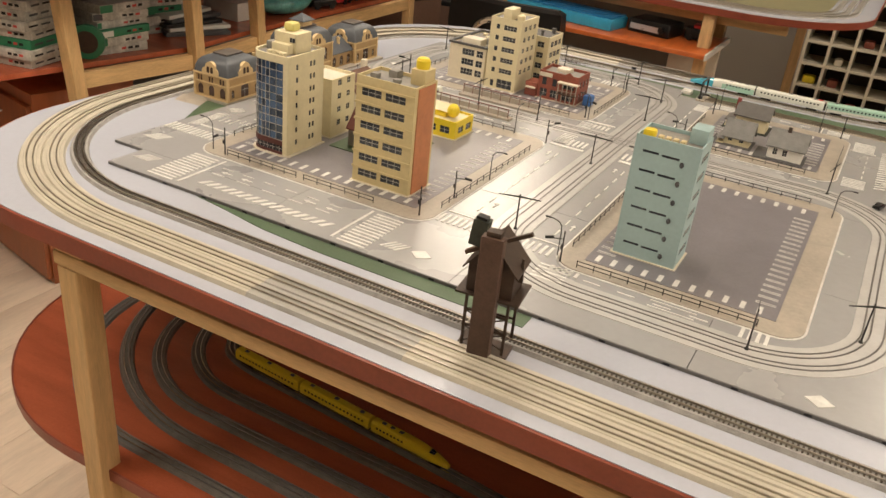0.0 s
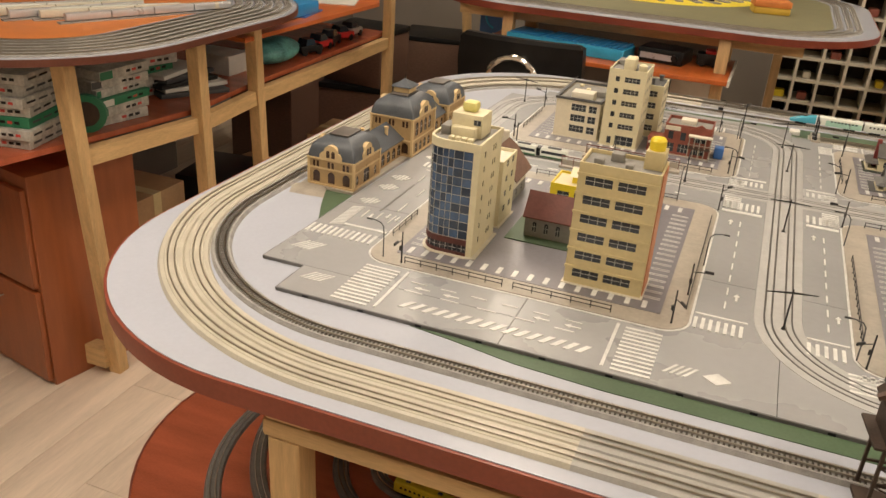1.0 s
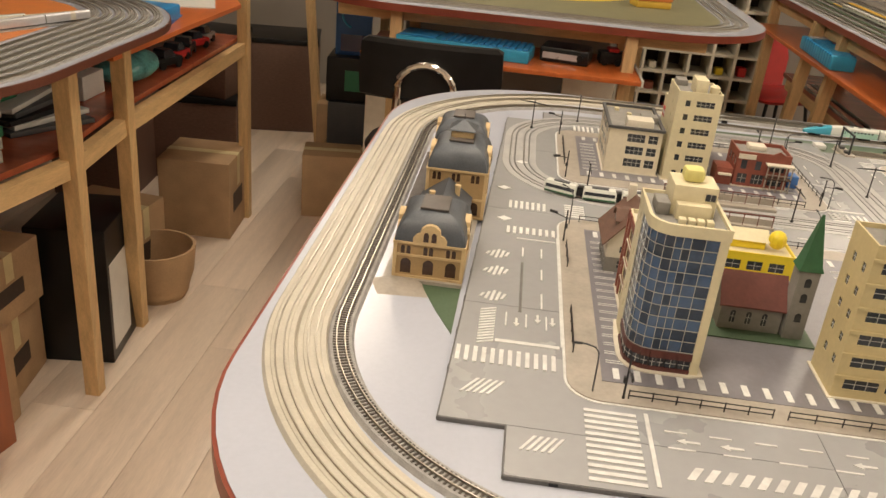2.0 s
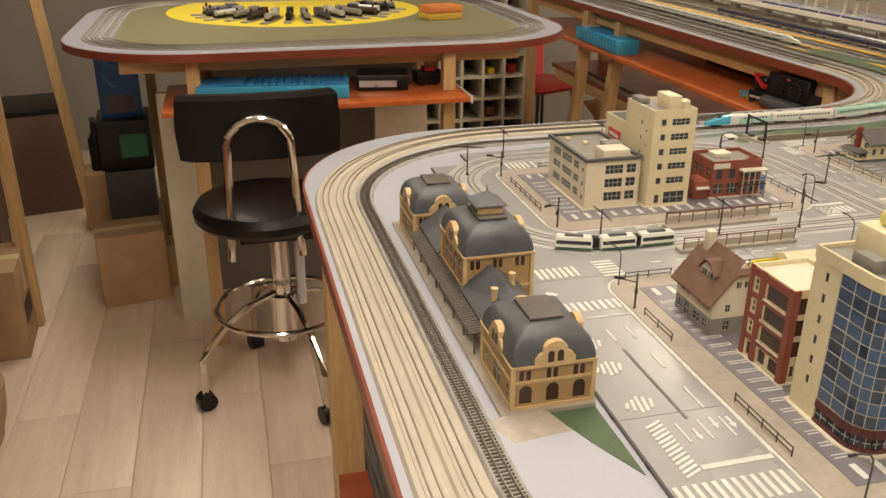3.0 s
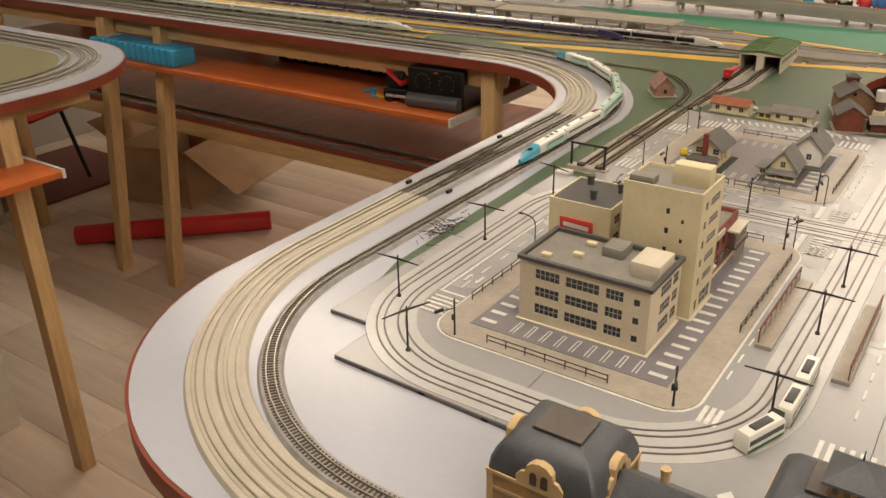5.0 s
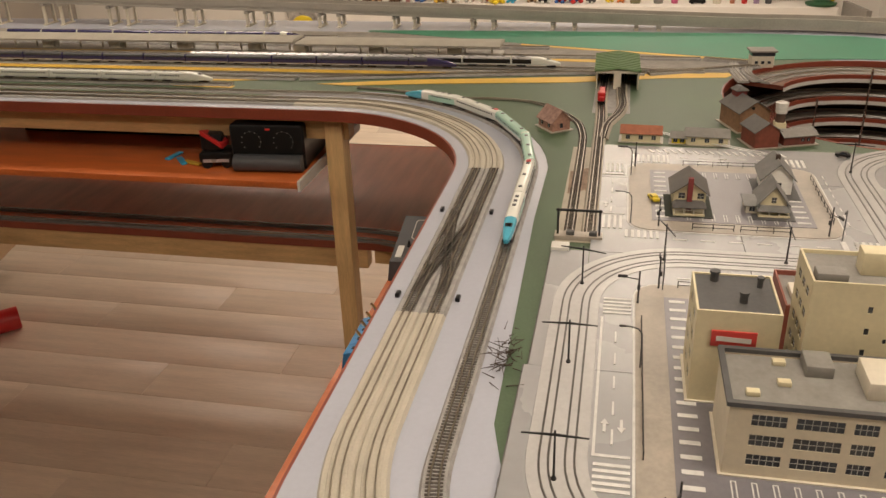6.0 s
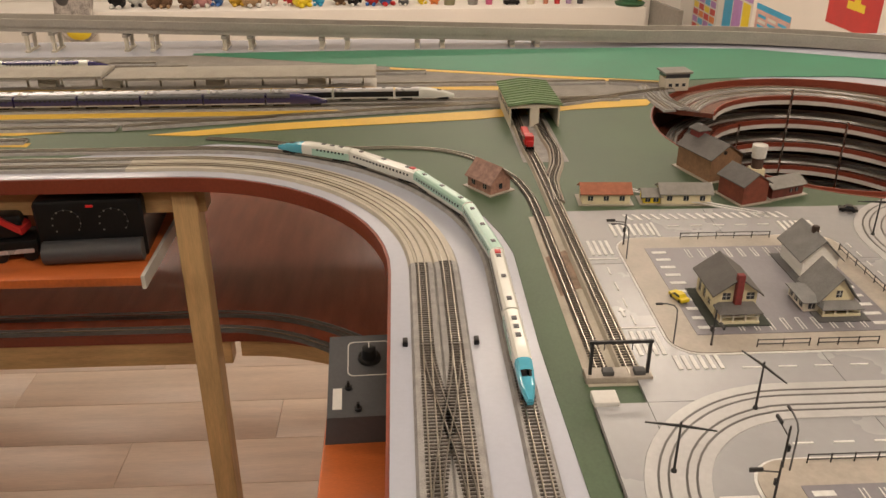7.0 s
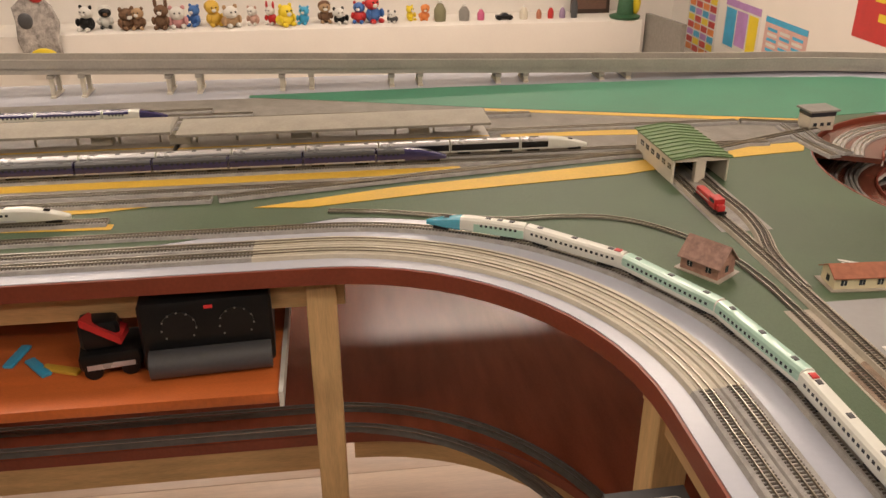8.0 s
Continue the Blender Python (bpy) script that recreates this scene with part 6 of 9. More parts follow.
part("gable", MB().add([(-0.026, -0.0101, 0.11), (0.026, -0.0101, 0.11), (0, -0.0101, 0.139), (-0.026, -0.008, 0.11), (0.026, -0.008, 0.11), (0, -0.008, 0.139)], [(0, 1, 2), (5, 4, 3), (0, 3, 4, 1), (1, 4, 5, 2), (2, 5, 3, 0)]), timber_m, e)
part("chute", MB().obox((0.010, 0.004, 0.136), (0.026, 0, 0.014), (0, 0.005, 0), (-0.002, 0, 0.0035)), timber_m, e)
part("finial", MB().loft([(0.0265, 0.0315, 0.006, 0.011, 0.092), (0.0275, 0.0305, 0.007, 0.010, 0.120)]), timber_m, e)
part("hoist_box", MB().obox((-0.034, 0.004, 0.124), (0.017, 0, -0.002), (0, 0.015, 0), (0.0035, 0, 0.030)), wagon_m, e, "dark green-brown tipping wagon")
part("hoist_load", MB().obox((-0.0285, 0.0065, 0.1545), (0.012, 0, -0.0015), (0, 0.010, 0), (0.0004, 0, 0.003)), blackplast_m, e, "black load on the wagon")
part("hoist_arm", MB().obox((-0.036, 0.008, 0.108), (0.030, 0, 0.018), (0, 0.006, 0), (-0.002, 0, 0.004)), timberlt_m, e, "sloping brown beam")

# ---- the terminus station building ----
st = thing("station_building", "sandstone model station with slate domes and a platform canopy", "station")
SX0, SX1 = -1.178, -1.095


def mansard(name, rect, z, prof, top):
    x0, x1, y0, y1 = rect
    mb = MB().loft([(x0 + d, x1 - d, y0 + d, y1 - d, z + h) for d, h in prof], 0.004)
    rf = part(name, mb, slate_m, st, "bulging slate dome roof")
    d, h = prof[-1]
    part("roof_crest", MB().box(x0 + d - 0.002, x1 - d + 0.002, y0 + d - 0.002, y1 - d + 0.002, z + h, z + h + top, 0.0008), canopy_m, rf, "dark grey-brown crest")
    return rf


DOME = [(-0.002, 0), (-0.0005, 0.010), (0.003, 0.019), (0.009, 0.026), (0.017, 0.0305), (0.026, 0.033)]


def pavilion(y0, y1, eave, tall, x0=SX0, x1=SX1):
    rect = (x0, x1, y0, y1)
    mb = MB()
    L, W = y1 - y0, x1 - x0
    for s in "WE":
        hs = [(L * 0.5 - 0.011, L * 0.5 + 0.011, 0.003, 0.032), (0.010, 0.018, 0.006, 0.022), (L - 0.018, L - 0.010, 0.006, 0.022)]
        if tall:
            hs = [(0.012 + i * (L - 0.024) / 4 + 0.004, 0.012 + (i + 1) * (L - 0.024) / 4 - 0.004, 0.036, 0.062) for i in range(4)] + [(0.012 + i * (L - 0.024) / 4 + 0.005, 0.012 + (i + 1) * (L - 0.024) / 4 - 0.005, 0.004, 0.022) for i in range(4)]
        wall(mb, st, s, rect, PZ, PZ + eave, hs, glass=archglass_m, arch=True, bars=1)
    for s in "SN":
        n = 3
        hs = [(W * (i + 0.5) / n - 0.0065, W * (i + 0.5) / n + 0.0065, 0.005, 0.025) for i in range(n)]
        wall(mb, st, s, (x0 + 0.0023, x1 - 0.0023, y0, y1), PZ, PZ + eave, [(a - 0.0023, b - 0.0023, c, d) for a, b, c, d in hs] + [(W * (i + 0.5) / n - 0.0095 + k * 0.007, W * (i + 0.5) / n - 0.0045 + k * 0.007, eave - 0.018, eave - 0.006) for i in range(n) for k in (0, 1)], glass=archglass_m, arch=True, bars=0)
    part("pavilion_wall", mb, sand_m, st)
    for z, o in ((0.0, 0.002), (0.028, 0.0014), (eave - 0.003, 0.003)):
        part("string_course", MB().ring(rounded(x0 - o, x1 + o, y0 - o, y1 + o, 0.0008, 1), rounded(x0 - 0.0001, x1 + 0.0001, y0 - 0.0001, y1 + 0.0001, 0.0008, 1), PZ + z, PZ + z + 0.003), sandlt_m, st, "pale stone course")
    for cx, cy in ((x0, y0), (x1, y0), (x0, y1), (x1, y1)):
        part("quoin", MB().box(cx - 0.0022, cx + 0.0022, cy - 0.0022, cy + 0.0022, PZ + 0.003, PZ + eave - 0.0031), sandlt_m, st)
    # ornamental gables on each face
    for s, (gx, gy, ang) in {"W": (x0, (y0 + y1) / 2, -90), "E": (x1, (y0 + y1) / 2, 90), "S": ((x0 + x1) / 2, y0, 0), "N": ((x0 + x1) / 2, y1, 180)}.items():
        if tall and s in "SN":
            continue
        w = 0.026 if tall else 0.0205
        pts = [(-w, 0), (w, 0), (w, 0.006), (w * 0.8, 0.011), (w * 0.62, 0.012), (w * 0.55, 0.018), (w * 0.3, 0.0225), (0, 0.024), (-w * 0.3, 0.0225), (-w * 0.55, 0.018), (-w * 0.62, 0.012), (-w * 0.8, 0.011), (-w, 0.006)]
        n = len(pts)
        g = part("gable", MB().add([(a, -0.003, b) for a, b in pts] + [(a, 0.004, b) for a, b in pts], [tuple(range(n)), tuple(reversed(range(n, 2 * n)))] + [(i, n + i, n + (i + 1) % n, (i + 1) % n) for i in range(n)]), sandlt_m, st, "scrolled stone gable", at=pose(gx, gy, PZ + eave, 0, 0, ang))
        for k in (-1, 1):
            part("gable_window", pane_mesh(0.006, 0.012, archglass_m, 0, True), None, g, at=pose(k * 0.0048, -0.0032, 0.0085))
    rf = mansard("dome", rect, PZ + eave, DOME, 0.003)
    if tall:
        zc = PZ + eave + 0.036
        cx, cy = (x0 + x1) / 2, (y0 + y1) / 2
        part("cupola", MB().box(cx - 0.016, cx + 0.016, cy - 0.016, cy + 0.016, zc, zc + 0.010, 0.0006), sandlt_m, rf)
        part("cupola_roof", MB().loft([(cx - 0.020, cx + 0.020, cy - 0.020, cy + 0.020, zc + 0.010), (cx - 0.0195, cx + 0.0195, cy - 0.0195, cy + 0.0195, zc + 0.0115), (cx - 0.006, cx + 0.006, cy - 0.006, cy + 0.006, zc + 0.020), (cx - 0.0008, cx + 0.0008, cy - 0.0008, cy + 0.0008, zc + 0.024)]), slate_m, rf)
        part("finial", MB().cyl((cx, cy, zc + 0.023), (cx, cy, zc + 0.032), 0.0009, 0.0003, 6), blackmetal_m, rf)
        for k in range(4):
            for sgn, ang in ((-1, -90),):
                part("cupola_window", pane_mesh(0.004, 0.005, glass_m, 0, True), None, rf, at=pose(cx - 0.0161, cy - 0.011 + k * 0.0073, zc + 0.005, 0, 0, -90))


def wing(y0, y1, eave, rise):
    x0, x1 = SX0 + 0.010, SX1 - 0.008
    L = y1 - y0
    n = max(2, int(L / 0.022))
    for s in "WE":
        mb = MB()
        wall(mb, st, s, (x0, x1, y0, y1), PZ, PZ + eave, [(L * (i + 0.5) / n - 0.0065, L * (i + 0.5) / n + 0.0065, 0.003, 0.024) for i in range(n)], glass=archglass_m, arch=True, bars=1)
        part("wing_wall", mb, sand_m, st)
    xm = (x0 + x1) / 2
    for s, xe in ((-1, x0), (1, x1)):
        part("wing_roof", MB().add([(xe + s * 0.004, y0, PZ + eave - 0.001), (xe + s * 0.004, y1, PZ + eave - 0.001), (xm, y1, PZ + eave + rise), (xm, y0, PZ + eave + rise), (xe + s * 0.004, y0, PZ + eave - 0.003), (xe + s * 0.004, y1, PZ + eave - 0.003), (xm, y1, PZ + eave + rise - 0.002), (xm, y0, PZ + eave + rise - 0.002)],
                                  [(0, 1, 2, 3), (7, 6, 5, 4), (0, 4, 5, 1), (1, 5, 6, 2), (2, 6, 7, 3), (3, 7, 4, 0)]), slate_m, st, "slate wing roof")
    part("string_course", MB().box(x0 - 0.002, x0 - 0.0001, y0, y1, PZ + eave - 0.004, PZ + eave - 0.002), sandlt_m, st)
    for yy, sx in ((y0 + L * 0.4, 1), (y0 + L * 0.7, -1)):
        part("chimney", MB().lathe((xm - sx * 0.016, yy, PZ + eave + 0.008), [(0.0036, 0), (0.0036, 0.016), (0.0044, 0.0165), (0.0044, 0.020), (0.002, 0.020)], 8), sandlt_m, st, "pale chimney stack")


pavilion(1.202, 1.298, 0.048, False)
wing(1.2981, 1.4119, 0.034, 0.026)
pavilion(1.412, 1.518, 0.072, True, SX0 + 0.012, SX1 + 0.012)
wing(1.5181, 1.6269, 0.034, 0.026)
pavilion(1.627, 1.718, 0.048, False)
tagged(part("station_forecourt", MB().prism([(-1.19, 1.195), (-1.093, 1.195), (-1.082, 1.73), (-1.19, 1.73)], T, PZ), walk_m), "beige base slab under the station", "slab", kind="structure")
tagged(part("station_ramp", MB().add([(-1.205, 1.1949, T), (-1.19, 1.157, T), (-1.13, 1.163, T), (-1.14, 1.1949, T), (-1.188, 1.1949, T + 0.0049), (-1.184, 1.172, T + 0.003), (-1.142, 1.174, T + 0.003), (-1.146, 1.1949, T + 0.0049)], [(1, 2, 6, 5), (0, 1, 5, 4), (5, 6, 7, 4), (2, 3, 7, 6), (3, 0, 4, 7), (3, 2, 1, 0)]), walk_m), "beige sloping apron beside the station", "apron", kind="structure")
can = thing("platform_canopy", "long dark lattice canopy over the station platform", "canopy")
n = 56
for i in range(n):
    y = 1.31 + 0.305 * i / n
    part("slat", MB().obox((-1.189, y, PZ + 0.0265), (0.030, 0, 0.004), (0, 0.0032, 0), (0, 0, 0.001)), canopy_m, can)
for x, z in ((-1.189, 0.0255), (-1.174, 0.0275), (-1.1605, 0.0295)):
    part("beam", MB().box(x, x + 0.0014, 1.308, 1.618, PZ + z - 0.001, PZ + z + 0.0009), canopy_m, can)
for i in range(8):
    y = 1.315 + i * 0.0425
    part("post", MB().cyl((-1.182, y, PZ - 0.0), (-1.182, y, PZ + 0.0265), 0.0009, n=6), canopy_m, can)

# ---- lower deck tracks ----
for i, (d, lb) in enumerate(((0.0, "outer"), (0.062, "second"), (0.125, "third"), (0.19, "inner"))):
    r_ = max(0.16, 0.34 - d * 0.8)
    x0, y0, y1 = -1.235 + d, 0.745 + d, 2.235 - d
    rn = r_
    if i == 1:
        x0, r_ = -1.205, 0.37
    P = fine_route(1.2, y0, DZ, 180, [(1.2 - x0 - r_,), (r_, -90), (y1 - y0 - r_ - rn,), (rn, -90), (0.02 - x0 - rn,)] + ([(0.43 + d, 90), (2.2,)] if i < 2 else []))
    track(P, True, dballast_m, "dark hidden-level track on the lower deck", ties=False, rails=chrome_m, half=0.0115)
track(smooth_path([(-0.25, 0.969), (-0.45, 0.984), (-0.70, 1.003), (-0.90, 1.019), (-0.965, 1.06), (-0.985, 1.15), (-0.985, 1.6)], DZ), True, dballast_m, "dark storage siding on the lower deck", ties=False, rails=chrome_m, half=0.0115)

# ---- helix well ----
hx = thing("helix", "spiral of cherry-red decks with tracks sinking through the round well", "track helix")
cx, cy = pit_c
turns, drop = 6, 0.056
pts = []
for i in range(turns * 40 + 1):
    a = radians(64 - 9 * i)
    pts.append((cx + 0.318 * math.cos(a), cy + 0.318 * math.sin(a), T - 0.002 - drop * i / 40, a - math.pi / 2))
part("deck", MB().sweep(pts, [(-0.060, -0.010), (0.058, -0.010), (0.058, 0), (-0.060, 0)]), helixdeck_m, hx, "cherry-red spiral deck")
part("fascia", MB().sweep(pts, [(-0.063, -0.004), (-0.060, -0.004), (-0.060, 0.006), (-0.063, 0.006)]), redband, hx, "red-brown inner fascia")
part("edge_strip", MB().sweep(pts, [(-0.0625, -0.014), (-0.0601, -0.014), (-0.0601, -0.0041), (-0.0625, -0.0041)]), boxwhite_m, hx, "white strip under the fascia")
for s in (-0.018, 0.018):
    q = shifted(pts, s + 0.002)
    part("roadbed", MB().sweep(q, [(-0.013, 0.0), (0.013, 0.0), (0.011, 0.004), (-0.011, 0.004)]), helixbed_m, hx)
    for g in (-GA, GA):
        part("rail", MB().sweep(shifted(q, g, 0.004), [(-0.0009, 0), (0.0009, 0), (0.0006, 0.002), (-0.0006, 0.002)]), rail_m, hx)
# added ring, blocks the view to the lit room so the well stays dark
part("well_shade_ring", MB().ring(arc_pts(cx, cy, 0.3842, 0, 360, 48)[:-1], arc_pts(cx, cy, 0.3815, 0, 360, 48)[:-1], DZ + 0.001, T - 0.0202), wellshade_m, hx, "added dark ring that keeps the well in shade")
for i in range(12):
    a = radians(30 * i)
    x, y = cx + 0.254 * math.cos(a), cy + 0.254 * math.sin(a)
    part("threaded_rod", MB().cyl((x, y, DZ), (x, y, T + (0.01 if i == 0 else -0.06)), 0.003, n=8), chrome_m, hx, "steel threaded rod")
part("rim", MB().ring(arc_pts(cx, cy, 0.3848, 0, 360, 48)[:-1], arc_pts(cx, cy, 0.382, 0, 360, 48)[:-1], T - 0.02, T + 0.001), redband, hx, "red-brown rim")
# approach tracks fanning from the yard to the top of the spiral
for s in (-0.018, 0.018):
    ap = smooth_path([(0.60 - s * 0.4, 1.655 + s), (0.69 + s * 0.3, 1.67 + s * 0.8), (0.78 + s * 0.5, 1.66 + s)], T + 0.0009)
    track(ap, True, ballast_m, "approach track at the rim of the well", ties=False, half=0.012)

# ---- buildings on the green ground ----
def hut(name, label, x, y, a, L, W, h, rise, wm, rm, wins=True, base=None):
    e = thing(name, label, "building", at=pose(x, y, T + 0.0009, 0, 0, a))
    part("base", MB().box(-L / 2 - 0.006, L / 2 + 0.006, -W / 2 - 0.006, W / 2 + 0.006, 0, 0.0015), base or walk_m, e)
    mb = MB().box(-L / 2, L / 2, -W / 2, W / 2, 0.0015, h)
    for xx in (-L / 2, L / 2):
        d = 0.001 if xx < 0 else -0.001
        mb.add([(xx, -W / 2, h), (xx, W / 2, h), (xx, 0, h + rise), (xx + d, -W / 2, h), (xx + d, W / 2, h), (xx + d, 0, h + rise)], [(2, 1, 0), (3, 4, 5), (0, 1, 4, 3), (1, 2, 5, 4), (2, 0, 3, 5)])
    part("wall", mb, wm, e)
    for s in (-1, 1):
        o = 0.004
        ez = h - o * rise / (W / 2)
        part("roof_slope", MB().add([(-L / 2 - o, s * (W / 2 + o), ez + 0.0015), (L / 2 + o, s * (W / 2 + o), ez + 0.0015), (L / 2 + o, 0, h + rise + 0.0015), (-L / 2 - o, 0, h + rise + 0.0015), (-L / 2 - o, s * (W / 2 + o), ez), (L / 2 + o, s * (W / 2 + o), ez), (L / 2 + o, 0, h + rise), (-L / 2 - o, 0, h + rise)],
                                   [(0, 1, 2, 3), (7, 6, 5, 4), (0, 4, 5, 1), (1, 5, 6, 2), (2, 6, 7, 3), (3, 7, 4, 0)]), rm, e, "pitched roof slope")
    if wins:
        n = max(2, int(L / 0.022))
        for i in range(n):
            xx = -L / 2 + L * (i + 0.5) / n
            part("window", pane_mesh(0.008, 0.008, glass_m, 1, False), None, e, at=pose(xx, -W / 2 - 0.0002, h * 0.55))
            part("window", pane_mesh(0.008, 0.008, glass_m, 1, False), None, e, at=pose(xx, W / 2 + 0.0002, h * 0.55, 0, 0, 180))
        part("window", pane_mesh(0.007, 0.009, glass_m, 0, False), None, e, at=pose(-L / 2 - 0.0002, 0, h * 0.55, 0, 0, -90))
    return e


hut("stone_hut", "small pink stone hut with a rough roof", 0.183, 2.102, 35, 0.058, 0.042, 0.022, 0.022, mat("pink_stone", (0.36, 0.20, 0.15), 0.8, var=0.25, scale=120, bump=0.5), mat("pink_roof", (0.34, 0.21, 0.17), 0.8, var=0.25, scale=120, bump=0.4))
hut("yellow_station_hut", "cream lineside building with a terracotta roof", 0.119, 1.923, -93, 0.075, 0.035, 0.020, 0.010, cream_m, mat("terracotta", (0.36, 0.13, 0.07), 0.7, var=0.15, scale=80, bump=0.3))
hut("cream_shed", "cream lineside shed with a grey roof", 0.112, 1.797, -93, 0.078, 0.034, 0.020, 0.010, cream_m, roofgrey_m)
hut("yellow_annex", "small yellow annex with a grey roof", 0.114, 1.85, -93, 0.026, 0.026, 0.014, 0.007, yelplast_m, roofgrey_m)
e = hut("brown_mill", "long brown timber mill with a dark roof and a red cupola", 0.2386, 1.7137, 19, 0.090, 0.064, 0.042, 0.021, mat("brown_boards", (0.27, 0.155, 0.085), 0.7, var=0.2, scale=60, bump=0.3), felt_m, False)
part("gable_hatch", MB().cyl((-0.0452, 0.006, 0.050), (-0.0462, 0.006, 0.050), 0.0035, n=12), blackplast_m, e, "dark round hatch")
part("door", MB().box(-0.0462, -0.0451, -0.014, 0.0, 0.0016, 0.020), timber_m, e)
part("cupola", MB().box(0.020, 0.044, -0.010, 0.012, 0.052, 0.068), deepred_m, e, "dark red roof cupola")
part("cupola_roof", MB().loft([(0.017, 0.047, -0.013, 0.015, 0.068), (0.017, 0.047, -0.013, 0.015, 0.0695), (0.024, 0.040, -0.002, 0.004, 0.077)]), felt_m, e)
barn_m = mat("barn_red", (0.20, 0.055, 0.032), 0.7, var=0.2, scale=60, bump=0.3)
hut("red_barn", "dark red barn with a grey roof", 0.1215, 1.697, 18, 0.060, 0.048, 0.034, 0.016, barn_m, felt_m, False)
e = hut("red_lean_to", "low dark red outbuilding with a pale grey roof", 0.136, 1.630, -70, 0.064, 0.038, 0.020, 0.009, mat("outbuilding_red", (0.15, 0.042, 0.03), 0.7, var=0.2, scale=60, bump=0.3), roofgrey_m, False)
for u in (0.006, 0.018):
    part("window", pane_mesh(0.006, 0.006, glass_m, 1, False), None, e, at=pose(u, -0.0192, 0.011))
e = thing("water_tower", "white banded water tank on a brown shaft and cream block", "water tower", at=pose(0.181, 1.653, T + 0.0009))
part("plinth", MB().box(-0.011, 0.011, -0.011, 0.011, 0, 0.028, 0.001), cream_m, e)
part("shaft", MB().cyl((0, 0, 0.028), (0, 0, 0.046), 0.0095, n=14), timberlt_m, e, "brown round shaft")
part("tank", MB().lathe((0, 0, 0.046), [(0.0105, 0), (0.0115, 0.001), (0.0115, 0.006), (0.0108, 0.0065), (0.012, 0.007), (0.012, 0.013), (0.0112, 0.0135), (0.0125, 0.014), (0.0125, 0.0215), (0.0112, 0.022), (0.010, 0.020)], 16), boxwhite_m, e)
# engine shed
e = thing("engine_shed", "grey two-road engine shed with a ribbed green roof", "shed", at=pose(0.595, 1.979, T + 0.0009, 0, 0, 1))
L, W, h = 0.178, 0.098, 0.046
part("back_wall", MB().box(L / 2 - 0.003, L / 2, -W / 2, W / 2, 0, h), offwh_m, e)
for s in (-1, 1):
    part("side_wall", MB().box(-L / 2, L / 2 - 0.0031, s * W / 2 - 0.0015, s * W / 2 + 0.0015, 0, h), offwh_m, e)
    for k in range(6):
        part("window", pane_mesh(0.014, 0.009, glass_m, 2, False), None, e, at=pose(-L / 2 + 0.016 + k * 0.026, s * (W / 2 + 0.0017), h * 0.6, 0, 0, 0 if s < 0 else 180))
part("centre_pier", MB().box(-L / 2, -L / 2 + 0.012, -0.009, 0.009, 0, h - 0.007), offwh_m, e)
part("lintel", MB().box(-L / 2 - 0.0005, -L / 2 + 0.003, -W / 2 + 0.0016, W / 2 - 0.0016, h - 0.007, h), offwh_m, e)
grs = mat("green_sheet_roof", (0.13, 0.22, 0.09), 0.55, var=0.12, scale=60)
for s in (-1, 1):
    part("roof_slope", MB().add([(-L / 2 - 0.006, s * (W / 2 + 0.006), h), (L / 2 + 0.006, s * (W / 2 + 0.006), h), (L / 2 + 0.006, 0, h + 0.007), (-L / 2 - 0.006, 0, h + 0.007), (-L / 2 - 0.006, s * (W / 2 + 0.006), h - 0.002), (L / 2 + 0.006, s * (W / 2 + 0.006), h - 0.002), (L / 2 + 0.006, 0, h + 0.005), (-L / 2 - 0.006, 0, h + 0.005)],
                               [(0, 1, 2, 3), (7, 6, 5, 4), (0, 4, 5, 1), (1, 5, 6, 2), (2, 6, 7, 3), (3, 7, 4, 0)]), grs, e, "ribbed green roof slope")
for k in range(11):
    xx = -L / 2 + L * k / 10
    for s in (-1, 1):
        part("roof_rib", MB().add([(xx - 0.001, s * (W / 2 + 0.006), h), (xx + 0.001, s * (W / 2 + 0.006), h), (xx + 0.001, 0, h + 0.007), (xx - 0.001, 0, h + 0.007), (xx - 0.001, s * (W / 2 + 0.006), h + 0.0018), (xx + 0.001, s * (W / 2 + 0.006), h + 0.0018), (xx + 0.001, 0, h + 0.0088), (xx - 0.001, 0, h + 0.0088)],
                                 [(3, 2, 1, 0), (4, 5, 6, 7), (0, 1, 5, 4), (1, 2, 6, 5), (2, 3, 7, 6), (3, 0, 4, 7)]), grs, e)
tagged(part("shed_apron", MB().prism([(0.30, 1.945), (0.70, 1.945), (0.70, 2.028), (0.30, 2.028)], T + 0.0009, T + 0.0014), ballast_m), "grey ballast apron in front of the shed", "ballast", kind="structure")
# signal box
e = thing("signal_box", "cream signal box with a flat grey roof", "signal box", at=pose(0.775, 1.612, T + 0.0009, 0, 0, 5))
part("body", MB().box(-0.02, 0.02, -0.028, 0.028, 0, 0.030, 0.001), offwh_m, e)
part("cabin", MB().box(-0.021, 0.021, -0.029, 0.029, 0.030, 0.040, 0.001), glass_m, e, "glazed cabin band")
part("roof", MB().box(-0.026, 0.026, -0.034, 0.034, 0.040, 0.045, 0.0015), roofgrey_m, e)
for k in range(3):
    part("window", pane_mesh(0.008, 0.007, glass_m, 0, False), None, e, at=pose(-0.0202, -0.016 + k * 0.016, 0.014, 0, 0, -90))
